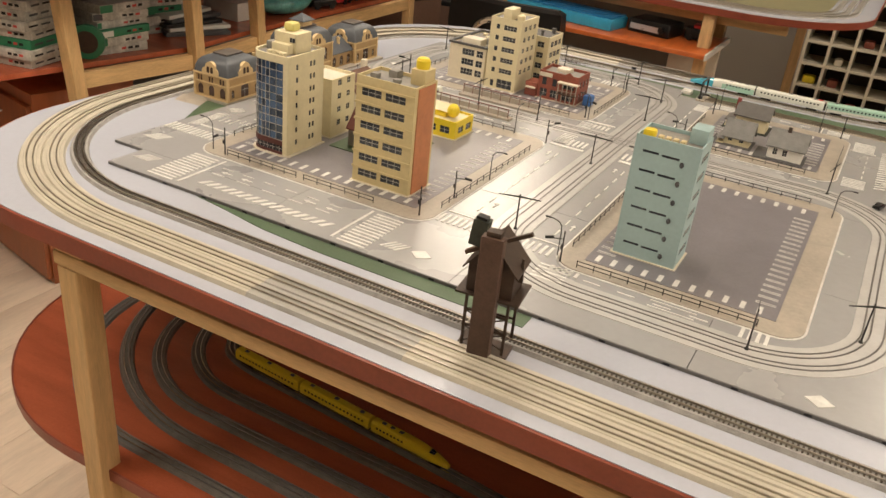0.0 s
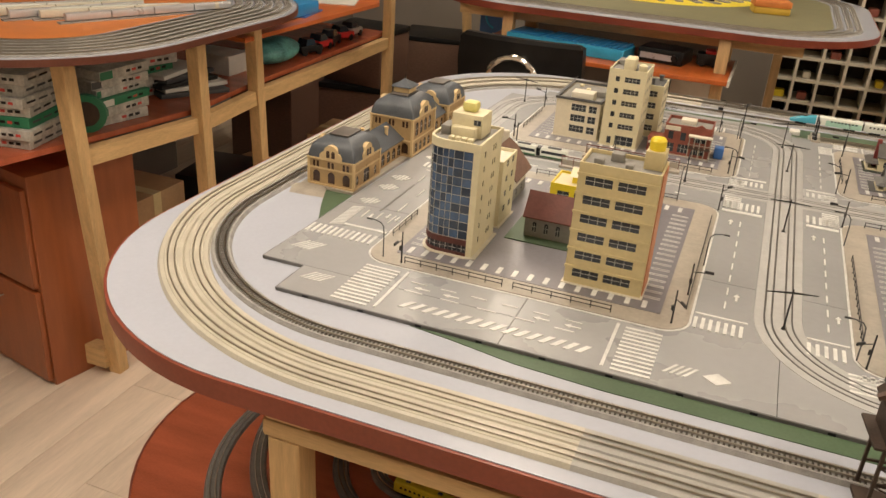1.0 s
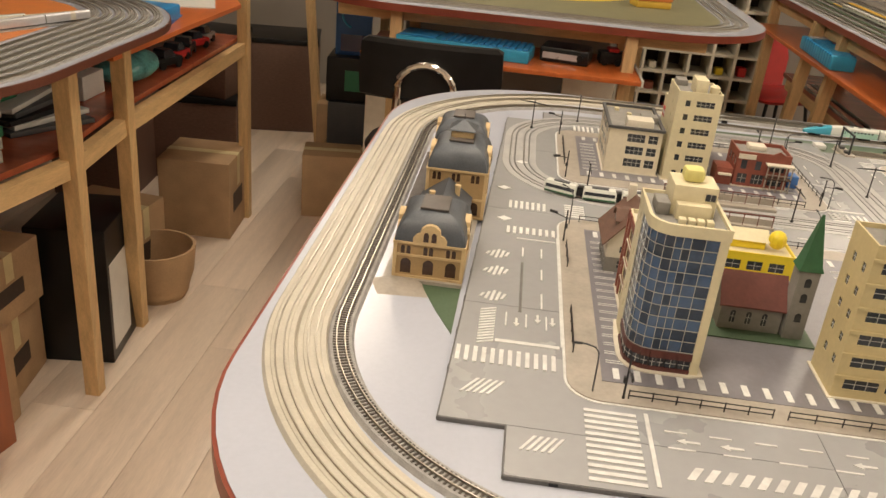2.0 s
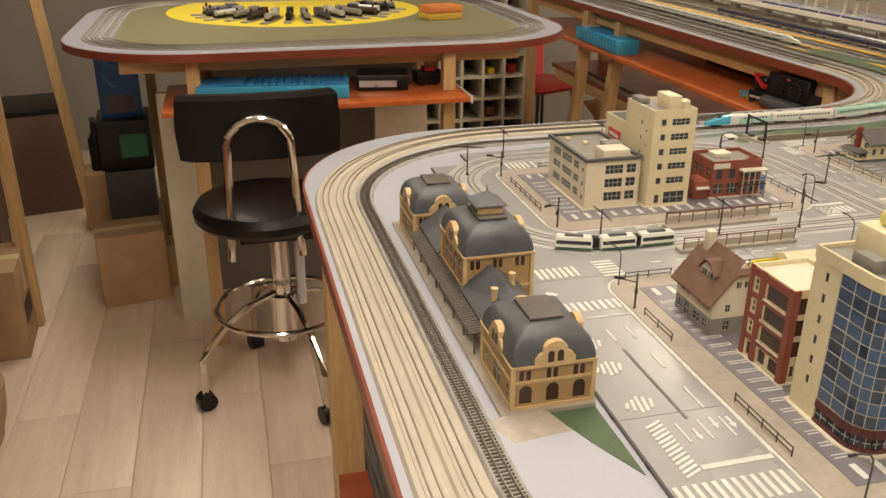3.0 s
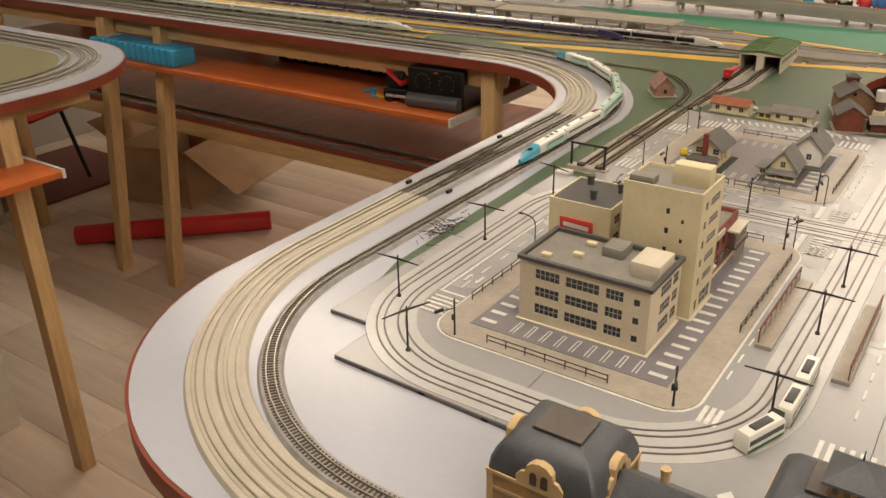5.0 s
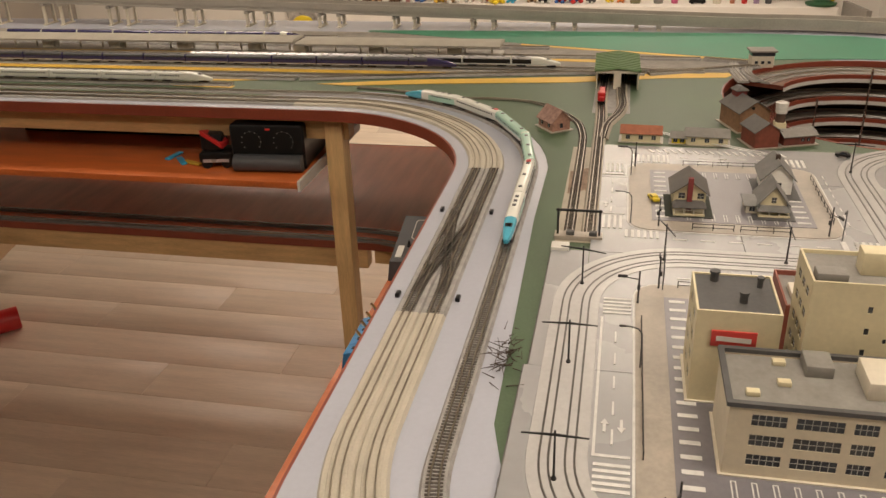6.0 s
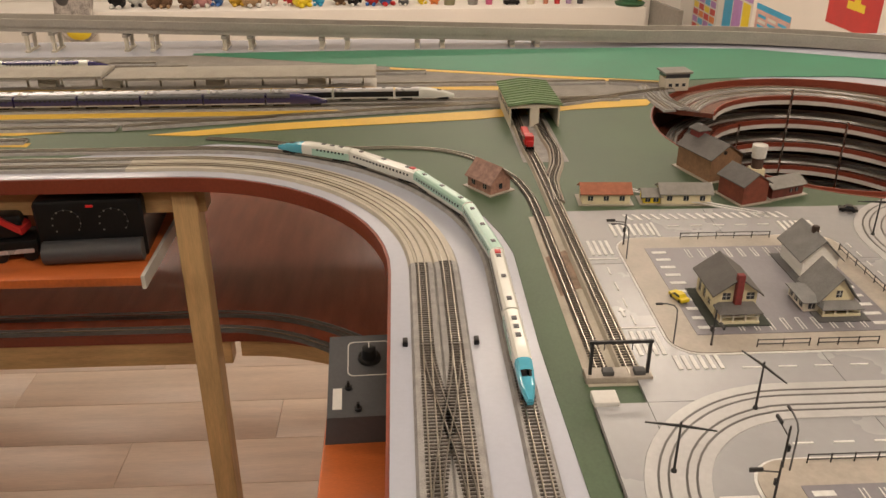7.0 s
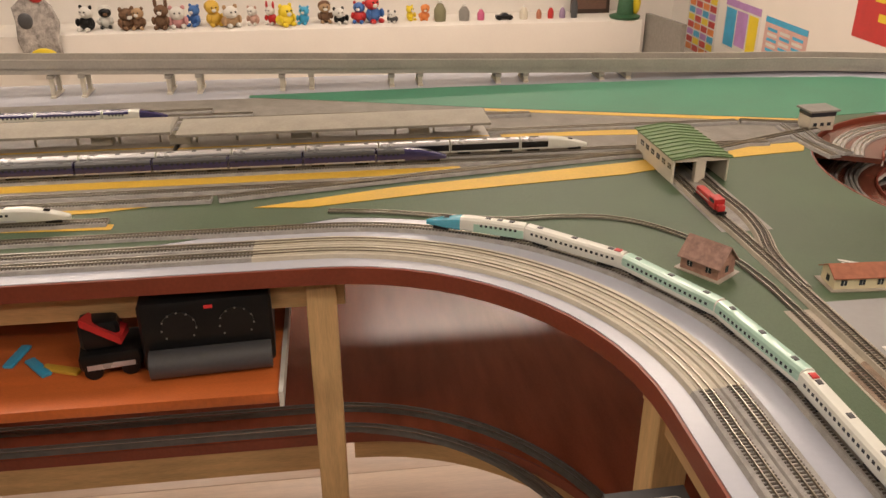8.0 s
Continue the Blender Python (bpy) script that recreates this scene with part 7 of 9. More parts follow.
# catenary gantry at the end of the sidings
e = thing("catenary_gantry", "dark steel catenary gantry over the siding ends", "gantry", at=pose(-0.372, 2.019, T))
part("footing", MB().box(-0.008, 0.012, -0.036, 0.036, 0, 0.0085, 0.001), walk_m, e, "beige footing")
for s in (-1, 1):
    part("post", MB().box(-0.0016, 0.0016, s * 0.031 - 0.0016, s * 0.031 + 0.0016, 0.0085, 0.050), blackmetal_m, e)
part("beam", MB().box(-0.0012, 0.0012, -0.034, 0.034, 0.046, 0.0495), blackmetal_m, e)
for s in (-0.012, 0.018):
    part("hanger", MB().cyl((0, s, 0.046), (0, s, 0.038), 0.0006, n=6), blackmetal_m, e)
for s in (-0.022, 0.012):
    part("buffer_stop", MB().box(-0.006, 0.004, s - 0.006, s + 0.006, 0.0086, 0.0145, 0.001), dkroof_m, e)
tagged(part("white_block", MB().box(-0.425, -0.403, 2.03, 2.056, T + 0.0009, T + 0.010, 0.001), boxwhite_m), "small white plaster block on the green ground", "block")
tagged(part("siding_ground", MB().prism([(-0.385, 1.984), (0.06, 1.984), (0.06, 2.053), (-0.385, 2.053)], T + 0.0009, T + 0.0013), sidebed_m), "beige siding bed", "ballast", kind="structure")
tagged(part("rust_patch", MB().prism([(-0.20, 1.99), (-0.07, 1.987), (-0.06, 2.02), (-0.08, 2.05), (-0.19, 2.048), (-0.17, 2.02)], T + 0.0013, T + 0.0016), mat("rusty_ballast", (0.25, 0.18, 0.13), 0.8, var=0.35, scale=70, fine=700, bump=0.6, bscale=1200)), "rusty brown stained patch of siding bed", "ballast", kind="structure")
# dark strands on the green strip for a fallen tram pole and its shadows
vg = MB()
rg = random.Random(4)
for i in range(60):
    x, y = rg.gauss(-0.72, 0.025), rg.gauss(2.083, 0.008)
    a, l = rg.uniform(0, 6.28), rg.uniform(0.006, 0.02)
    z = T + 0.001 + rg.uniform(0, 0.008)
    vg.cyl((x, y, z), (x + l * math.cos(a), y + l * math.sin(a), z + rg.uniform(-0.001, 0.006)), 0.0007, 0.0003, 4)
tagged(part("dark_strands", vg, timber_m), "tangle of dark strands for a fallen tram pole and its shadows on the green strip", "twigs", kind="stuff")

# ---- viaduct, platform and yard trains ----
via = thing("viaduct", "long concrete-grey model viaduct ramp on paired piers", "viaduct")


def via_z(y):
    return T + 0.008 + max(0.0, y - 1.55) * 0.0285


vp = [(1.265, 5.2 - 0.05 * i, via_z(5.2 - 0.05 * i), -math.pi / 2) for i in range(75)]
x, y, h = 1.265, 1.5, -math.pi / 2
for i in range(14):
    h -= 0.035
    x, y = x + 0.05 * math.cos(h), y + 0.05 * math.sin(h)
    vp.append((x, y, T + 0.0078 - 0.0005 * i, h))
part("girder", MB().sweep(vp, [(-0.036, 0), (0.036, 0), (0.036, 0.014), (0.038, 0.014), (0.038, 0.034), (0.034, 0.034), (0.034, 0.016), (-0.034, 0.016), (-0.034, 0.034), (-0.038, 0.034), (-0.038, 0.014), (-0.036, 0.014)]), concrete_m, via)
for s in (-OFF, OFF):
    for g in (-GA, GA):
        part("rail", MB().sweep(shifted(vp, s + g, 0.016), [(-0.0009, 0), (0.0009, 0), (0.0006, 0.003), (-0.0006, 0.003)]), rail_m, via)
for i in range(14):
    yy = 1.895 + 0.265 * i
    if yy > 5.1:
        break
    for d in (-0.035, 0.035):
        for s in (-0.026, 0.026):
            part("pier", MB().box(1.265 + s - 0.004, 1.265 + s + 0.004, yy + d - 0.005, yy + d + 0.005, T + 0.005, via_z(yy) - 0.0101, 0.001), offwh_m, via)
        part("pier_foot", MB().box(1.228, 1.302, yy + d - 0.006, yy + d + 0.006, T, T + 0.005), offwh_m, via)
        part("pier_cap", MB().box(1.230, 1.300, yy + d - 0.007, yy + d + 0.007, via_z(yy) - 0.010, via_z(yy) - 0.0021), concrete_m, via)
for yy0, yy1, x0, x1, zt in ((2.30, 2.90, 0.765, 0.86, 0.040), (2.91, 4.9, 0.775, 0.87, 0.043)):
    e = thing("station_platform", "long station platform under a flat beige canopy", "platform", "station platforms")
    part("slab", MB().box(x0, x1, yy0, yy1, T + 0.0019, T + 0.014, 0.001), walk_m, e)
    part("yellow_line", MB().box(x0 + 0.006, x0 + 0.012, yy0, yy1, T + 0.014, T + 0.0146), yellow_m, e, "yellow safety line")
    part("canopy", MB().loft([(x0 - 0.004, x1 + 0.004, yy0, yy1, T + zt), (x0 - 0.004, x1 + 0.004, yy0, yy1, T + zt + 0.005), (x0 + 0.02, x1 - 0.02, yy0 + 0.004, yy1 - 0.004, T + zt + 0.009)]), platform_m, e)
    n = int((yy1 - yy0) / 0.075)
    for i in range(n):
        yy = yy0 + 0.03 + (yy1 - yy0 - 0.06) * i / max(1, n - 1)
        part("column", MB().box((x0 + x1) / 2 - 0.002, (x0 + x1) / 2 + 0.002, yy - 0.002, yy + 0.002, T + 0.014, T + zt), offwh_m, e)
        if i % 3 == 1:
            part("kiosk", MB().box((x0 + x1) / 2 - 0.012, (x0 + x1) / 2 + 0.012, yy + 0.01, yy + 0.05, T + 0.014, T + 0.034, 0.001), offwh_m, e)


def xsec(hw, z0, z1, crown):
    """Twelve points round a coach body."""
    zc = z1 - crown
    return [(-hw * 0.86, z0), (hw * 0.86, z0), (hw, z0 + 0.003), (hw, zc), (hw * 0.93, z1 - crown * 0.45), (hw * 0.62, z1 - crown * 0.1), (0, z1), (-hw * 0.62, z1 - crown * 0.1), (-hw * 0.93, z1 - crown * 0.45), (-hw, zc), (-hw, z0 + 0.003)]


def loft_body(stations):
    """Skin through cross sections (x, points)."""
    mb, n = MB(), len(stations[0][1])
    vs = [(x, y, z) for x, pts_ in stations for y, z in pts_]
    fs = [tuple(range(n)), tuple(reversed(range((len(stations) - 1) * n, len(stations) * n)))]
    for i in range(len(stations) - 1):
        fs += [(i * n + (k + 1) % n, i * n + k, (i + 1) * n + k, (i + 1) * n + (k + 1) % n) for k in range(n)]
    return mb.add(vs, fs)


def coach(parent, m, L, body, side=None, side_z=(0.006, 0.014), nose=0, nose_mat=None, hw=0.0098, top=0.0265, red=False, roof=None, band=glass_m, win_z=0.0155, wn=18, screen=True):
    """A coach lying along x, nose (+1 ahead, -1 behind) tapering over its end."""
    z0 = 0.0055
    e = part("coach", loft_body([(-L / 2, xsec(hw, z0, top, 0.008)), (L / 2, xsec(hw, z0, top, 0.008))]) if not nose else
             loft_body([(-L / 2 * nose, xsec(hw, z0, top, 0.008)), ((L / 2 - 0.075) * nose, xsec(hw, z0, top, 0.008))][::1] if nose > 0 else [(-(L / 2 - 0.075), xsec(hw, z0, top, 0.008)), (L / 2, xsec(hw, z0, top, 0.008))]), body, parent, at=m)
    if nose:
        st_ = []
        for k in range(9):
            u = k / 8
            w = hw * (1 - 0.1 * u - 0.55 * u ** 4)
            zt = top - (top - z0 - 0.006) * (u ** 1.7)
            st_.append(((L / 2 - 0.075 + 0.0745 * u) * nose, xsec(w, z0 - 0.001 * u, zt, max(0.003, 0.008 * (1 - 0.4 * u)))))
        half = st_[:3]
        part("nose_root", loft_body(half if nose > 0 else half[::-1]), body, e)
        tip = st_[2:]
        part("nose", loft_body(tip if nose > 0 else tip[::-1]), nose_mat or body, e, "streamlined nose")
        if screen:
            zz = [(x_, p_) for x_, p_ in st_[4:6]]
            part("windscreen", MB().add([(zz[0][0], -0.006, zz[0][1][6][1] - 0.0004), (zz[0][0], 0.006, zz[0][1][6][1] - 0.0004), (zz[1][0], 0.005, zz[1][1][6][1] - 0.0002), (zz[1][0], -0.005, zz[1][1][6][1] - 0.0002), (zz[0][0], 0, zz[0][1][6][1] + 0.0006), (zz[1][0], 0, zz[1][1][6][1] + 0.0008)], [(0, 4, 5, 3), (4, 1, 2, 5), (3, 5, 4, 0), (5, 2, 1, 4)]), blackplast_m, e, "dark cab windscreen")
    a0, a1 = (-L / 2 + 0.001, L / 2 - 0.001) if not nose else ((-L / 2 + 0.001, L / 2 - 0.078) if nose > 0 else (-L / 2 + 0.078, L / 2 - 0.001))
    if side is not None:
        for s in (-1, 1):
            part("side_stripe", MB().box(a0, a1, s * (hw + 0.0001) - 0.0003, s * (hw + 0.0001) + 0.0003, side_z[0], side_z[1]), side, e)
    if roof is not None:
        part("roof_panel", loft_body([(a0, [(q[0] * 1.012, q[1] + 0.0002) for q in xsec(hw, top - 0.009, top, 0.008)]), (a1, [(q[0] * 1.012, q[1] + 0.0002) for q in xsec(hw, top - 0.009, top, 0.008)])]), roof, e)
    wb = MB()
    n = int(wn * (a1 - a0) / 0.155)
    for i in range(n):
        x = a0 + 0.012 + (a1 - a0 - 0.024) * i / max(1, n - 1)
        for s in (-1, 1):
            wb.box(x - 0.0019, x + 0.0019, s * (hw + 0.0003) - 0.0003, s * (hw + 0.0003) + 0.0003, win_z, win_z + 0.0036)
    part("window_strip", wb, band, e)["kind"] = "stuff"
    for x in (-L / 2 + 0.025, L / 2 - 0.025):
        part("bogie", MB().box(x - 0.012, x + 0.012, -0.0075, 0.0075, 0.0008, 0.0056, 0.0008), blackplast_m, e, "black bogie")
    for x in (a0 + 0.02, (a0 + a1) / 2, a1 - 0.02):
        part("roof_unit", MB().box(x - 0.004, x + 0.004, -0.003, 0.003, top - 0.0004, top + 0.0008, 0.0004), greyplast_m, e)
    if red:
        part("red_mark", MB().box(a1 - 0.014 if red > 0 else a0 + 0.004, a1 - 0.004 if red > 0 else a0 + 0.014, -0.004, 0.004, top + 0.0002, top + 0.0014, 0.0004), redplast_m, e, "red pantograph cover")
    return e


def along(path, s):
    d = 0.0
    for a, b in zip(path, path[1:]):
        l = math.hypot(b[0] - a[0], b[1] - a[1])
        if d + l >= s:
            k = (s - d) / l
            return tuple(a[i] + (b[i] - a[i]) * k for i in range(3))
        d += l
    return path[-1][:3]


def place_on(path, s0, s1, dz):
    a, b = along(path, s0), along(path, s1)
    return pose((a[0] + b[0]) / 2, (a[1] + b[1]) / 2, a[2] + dz, 0, 0, math.degrees(math.atan2(b[1] - a[1], b[0] - a[0])))


# the mint and white express on the single track
straight = 1.3 + 0.90 + 0.315 * math.pi / 2 * 2 + (2.122 - 0.63 - 0.79)
tail_s = straight + (-0.43 + 0.90)
PITCH = 0.1585
ex = thing("express_train", "white and mint-green high-speed model train with blue noses", "train")
RH = 0.0075
for i in range(6):
    m = place_on(S, tail_s + PITCH * i + 0.012, tail_s + PITCH * (i + 1) - 0.012, RH)
    if i in (0, 5):
        coach(ex, m, 0.155, trainwhite_m, mint_m, (0.006, 0.0185), nose=-1 if i == 0 else 1, nose_mat=nose_m)
    elif i in (1, 4):
        coach(ex, m, 0.155, trainwhite_m, red=-1 if i == 4 else 1)
    else:
        coach(ex, m, 0.155, trainwhite_m, mint_m, (0.0125, 0.0185), roof=mint_m)
for i in range(1, 6):
    a = along(S, tail_s + PITCH * i)
    part("gangway", MB().box(-0.003, 0.003, -0.006, 0.006, 0.007, 0.022), blackplast_m, ex, at=place_on(S, tail_s + PITCH * i - 0.003, tail_s + PITCH * i + 0.003, RH))


def yard_train(name, label, x, y_nose, n, L, body, **kw):
    e = thing(name, label, "train")
    noser = kw.pop("nose_mat", None)
    for i in range(n):
        y = y_nose + 0.002 + L / 2 + i * (L + 0.003)
        coach(e, pose(x, y, T + 0.0018 + 0.0075, 0, 0, -90), L, body, nose=1 if i == 0 else 0, nose_mat=noser, **kw)
    return e


yard_train("double_deck_train", "dark blue and silver double-deck express train", 0.655, 2.40, 11, 0.128, navy_m, side=silver_m, side_z=(0.006, 0.0085), roof=greyplast_m, nose_mat=navy_m, wn=14, win_z=0.0165, top=0.027)
yard_train("black_white_train", "black and white express train with a white nose", 0.69, 2.125, 8, 0.13, trainwhite_m, side=blackplast_m, side_z=(0.009, 0.0205), roof=silver_m, nose_mat=trainwhite_m, wn=14)
yard_train("white_train", "plain white high-speed train with grey windows", 0.455, 3.01, 10, 0.155, trainwhite_m, side=silver_m, side_z=(0.006, 0.009), nose_mat=trainwhite_m)
yard_train("violet_train", "violet-roofed white train behind the platform", 0.985, 2.95, 8, 0.13, trainwhite_m, roof=navy_m, nose_mat=navy_m, side=navy_m, side_z=(0.006, 0.010))
e = thing("red_locomotive", "red shunting locomotive standing outside the shed", "locomotive", at=pose(0.388, 2.010, T + 0.0085, 0, 0, 180))
part("frame", MB().box(-0.045, 0.045, -0.008, 0.008, 0.002, 0.006), blackplast_m, e)
part("hood", MB().box(-0.042, 0.012, -0.0065, 0.0065, 0.006, 0.0185, 0.0015), redplast_m, e)
part("cab", MB().box(0.012, 0.034, -0.0085, 0.0085, 0.006, 0.0235, 0.0012), redplast_m, e)
part("cab_window", MB().box(0.0145, 0.0315, -0.0088, 0.0088, 0.0155, 0.0205), glass_m, e)
part("front_hood", MB().box(0.034, 0.043, -0.006, 0.006, 0.006, 0.0155, 0.001), redplast_m, e)
part("white_stripe", MB().box(-0.041, 0.011, -0.0068, 0.0068, 0.0105, 0.012), trainwhite_m, e)
for x in (-0.03, -0.012, 0.012, 0.03):
    for s in (-1, 1):
        part("wheel", MB().cyl((x, s * 0.0045, 0.0035), (x, s * 0.0065, 0.0035), 0.0038, n=12), blackplast_m, e)
yt = thing("yellow_train", "bright yellow model train parked on the lower deck", "train")
for i in range(3):
    coach(yt, pose(-0.517 - 0.16 * i, 0.9895 + 0.0123 * i, DZ + 0.0075, 0, 0, -4.4), 0.155, yelplast_m, nose=1 if i == 0 else 0, nose_mat=yelplast_m)

# ---- control gear under the table edge ----
e = thing("throttle_box", "dark grey controller box with knobs and a white label", "controller", at=pose(-0.222, 2.312, 0.9462, 0, 0, 2) @ Matrix.Scale(0.8, 4))
part("case", MB().add([(-0.095, -0.075, 0), (0.095, -0.075, 0), (0.095, 0.045, 0), (-0.095, 0.045, 0), (-0.09, -0.07, 0.045), (0.09, -0.07, 0.075), (0.09, 0.04, 0.075), (-0.09, 0.04, 0.045)], [(3, 2, 1, 0), (4, 5, 6, 7), (0, 1, 5, 4), (1, 2, 6, 5), (2, 3, 7, 6), (3, 0, 4, 7)]), greyplast_m, e)
sl = math.degrees(math.atan2(0.03, 0.18))


def on_slope(u, v):
    return pose(u, v, 0.0601 + u * 0.03 / 0.18, 0, -sl, 0)


part("label_plate", MB().box(-0.022, 0.022, -0.007, 0.007, 0, 0.0008), boxwhite_m, e, "white label", at=on_slope(-0.052, 0.025) @ pose(0, 0, 0, 0, 0, 0))
for u, v in ((-0.075, 0.005), (-0.03, 0.02)):
    part("switch", MB().lathe((0, 0, 0), [(0.006, 0), (0.006, 0.004), (0.003, 0.005), (0.0025, 0.014)], 10), blackplast_m, e, at=on_slope(u, v - 0.012))
part("dial_plate", MB().ring(rounded(-0.04, 0.04, -0.035, 0.035, 0.01, 4), rounded(-0.0385, 0.0385, -0.0335, 0.0335, 0.009, 4), 0, 0.0006), boxwhite_m, e, "white dial outline", at=on_slope(0.035, -0.025))
part("knob", MB().lathe((0, 0, 0), [(0.019, 0), (0.018, 0.004), (0.013, 0.005), (0.011, 0.022), (0.006, 0.024)], 18), blackplast_m, e, "black speed knob", at=on_slope(0.035, -0.025))
part("pointer", MB().box(-0.001, 0.012, -0.0008, 0.0008, 0.0241, 0.0248), boxwhite_m, e, at=on_slope(0.035, -0.025))
for i in range(4):
    e = thing("switch_control", "blue turnout lever box with chrome levers", "controller", "turnout levers", at=pose(-0.575 + 0.026 * i, 2.30, 0.9462, 0, 0, 0))
    part("case", MB().add([(0, -0.035, 0), (0.0252, -0.035, 0), (0.0252, 0.04, 0), (0, 0.04, 0), (0, -0.03, 0.044), (0.0252, -0.03, 0.044), (0.0252, 0.036, 0.026), (0, 0.036, 0.026)], [(3, 2, 1, 0), (4, 5, 6, 7), (0, 1, 5, 4), (1, 2, 6, 5), (2, 3, 7, 6), (3, 0, 4, 7)]), blueplast_m, e)
    part("lever", MB().cyl((0.0126, 0.0, 0.034), (0.0126, 0.018, 0.060), 0.0024, n=8), chrome_m, e, "chrome lever")
    part("slot", MB().obox((0.0095, -0.024, 0.0428), (0.006, 0, 0), (0, 0.05, -0.0136), (0, 0.0003, 0.0008)), blackplast_m, e)
rg = random.Random(7)
for i in range(9):
    tagged(part("wood_chip", MB().obox((rg.uniform(-0.45, -0.36), rg.uniform(2.29, 2.335), 0.9462), (rg.uniform(0.002, 0.006), 0.002, 0), (-0.001, 0.003, 0), (0, 0, 0.001)), cardboard_m), "tiny wood chip lying on the cherry shelf", "chip", "wood chips")
# on the hung shelf
e = thing("power_unit", "black power unit with round dials and a red lamp", "power unit", at=pose(0.40, 2.80, 0.9222, 0, 0, 4))
part("case", MB().box(-0.13, 0.15, -0.085, 0.10, 0.0, 0.115, 0.008), blackplast_m, e)
part("front_roll", MB().cyl((-0.14, -0.08, 0.022), (-0.14, 0.09, 0.022), 0.021, n=14), greyplast_m, e, "grey rounded front")
for yy in (-0.035, 0.045):
    part("dial", MB().cyl((-0.1305, yy, 0.075), (-0.1335, yy, 0.075), 0.024, n=24), blackplast_m, e)
    for k in range(9):
        a = radians(-40 + 32 * k)
        part("tick", MB().box(-0.1345, -0.1335, yy + 0.024 * math.cos(a) - 0.0012, yy + 0.024 * math.cos(a) + 0.0012, 0.075 + 0.024 * math.sin(a) - 0.0012, 0.075 + 0.024 * math.sin(a) + 0.0012), roofgrey_m, e)
part("lamp", MB().box(-0.1335, -0.1303, -0.004, 0.008, 0.102, 0.106), mat("red_pilot_lamp", (0.8, 0.05, 0.05), 0.3, emit=0.0), e, "red pilot lamp")
e = thing("toy_truck", "black toy truck with a red cab top", "toy", at=pose(0.30, 2.945, 0.9222, 0, 0, 10))
part("chassis", MB().box(-0.035, 0.035, -0.045, 0.04, 0.012, 0.040, 0.006), blackplast_m, e)
part("cab", MB().box(-0.025, 0.03, -0.02, 0.035, 0.040, 0.085, 0.008), blackplast_m, e)
part("red_top", MB().add([(-0.034, -0.02, 0.05), (0.0, -0.03, 0.052), (0.01, 0.02, 0.075), (-0.03, 0.03, 0.085), (-0.034, -0.02, 0.062), (0.0, -0.03, 0.064), (0.01, 0.02, 0.087), (-0.03, 0.03, 0.097)], [(3, 2, 1, 0), (4, 5, 6, 7), (0, 1, 5, 4), (1, 2, 6, 5), (2, 3, 7, 6), (3, 0, 4, 7)]), redplast_m, e, "bright red top")
for sx in (-0.036, 0.028):
    for sy in (-0.028, 0.022):
        part("wheel", MB().cyl((sx, sy, 0.013), (sx + 0.008, sy, 0.013), 0.013, n=14), blackplast_m, e)
part("grille", MB().box(-0.0365, -0.0352, -0.035, 0.03, 0.016, 0.024), silver_m, e, "silver grille")
for x, y, a, m_ in ((0.30, 3.05, 40, cyan_m), (0.335, 3.09, -10, cyan_m), (0.29, 3.015, 70, yellow_m)):
    tagged(part("plastic_clip", MB().box(-0.03, 0.03, -0.008, 0.008, 0, 0.006, 0.003), m_, at=pose(x, y, 0.9222, 0, 0, a)), "flat coloured plastic clip on the shelf", "clip", "plastic clips")
e = thing("blue_case", "long blue plastic tool case with a clear lid", "case", at=pose(0.27, 4.12, 0.9222, 0, 0, 88))
part("body", MB().box(-0.25, 0.25, -0.05, 0.05, 0, 0.06, 0.008), cyan_m, e)
for k in range(12):
    part("rib", MB().box(-0.22 + 0.036 * k, -0.215 + 0.036 * k, -0.051, 0.051, 0.004, 0.0615), blueplast_m, e)
part("latch", MB().box(0.15, 0.20, -0.03, 0.03, 0.0601, 0.07, 0.003), silver_m, e)
e = thing("black_keyboard_case", "dark case with a row of white blocks", "case", at=pose(0.55, 3.35, 0.9222, 0, 0, 90))
part("body", MB().box(-0.30, 0.30, -0.05, 0.05, 0, 0.05, 0.004), blackplast_m, e)
for k in range(11):
    part("white_block", MB().box(-0.26 + 0.048 * k, -0.228 + 0.048 * k, 0.0505, 0.054, 0.012, 0.04), boxwhite_m, e)

# ---- table with the yellow disc ----
yt2 = thing("fan_table", "second white-edged layout table with yellow disc and olive ground", "table")
yo = rounded(-1.96, -0.11, 3.355, 4.92, 0.46, 12)
part("tabletop", MB().prism(yo, T - 0.016, T), laminate, yt2)
part("edge_band", MB().ring(inset(yo, -0.004), inset(yo, 0.0003), T - 0.027, T - 0.0012), redband, yt2, "red-brown edge band")
part("ground", MB().prism(inset(yo, 0.17), T, T + 0.0009), olive_m, yt2, "olive ground cloth")
part("disc", MB().prism(arc_pts(-1.09, 4.43, 0.55, 0, 360, 40)[:-1], T + 0.0009, T + 0.0018), discyel_m, yt2, "bright yellow disc")
for x, y in ((-1.52, 3.43), (-0.66, 3.40), (-0.45, 4.75), (-1.75, 4.6)):
    part("leg", MB().box(x - 0.022, x + 0.022, y - 0.022, y + 0.022, 0, T - 0.0165, 0.003), pine_v, yt2, "square pine leg")
part("frame_rail", MB().box(-1.75, -0.38, 3.46, 3.50, T - 0.075, T - 0.0275, 0.003), pine_h, yt2, "pine frame rail")
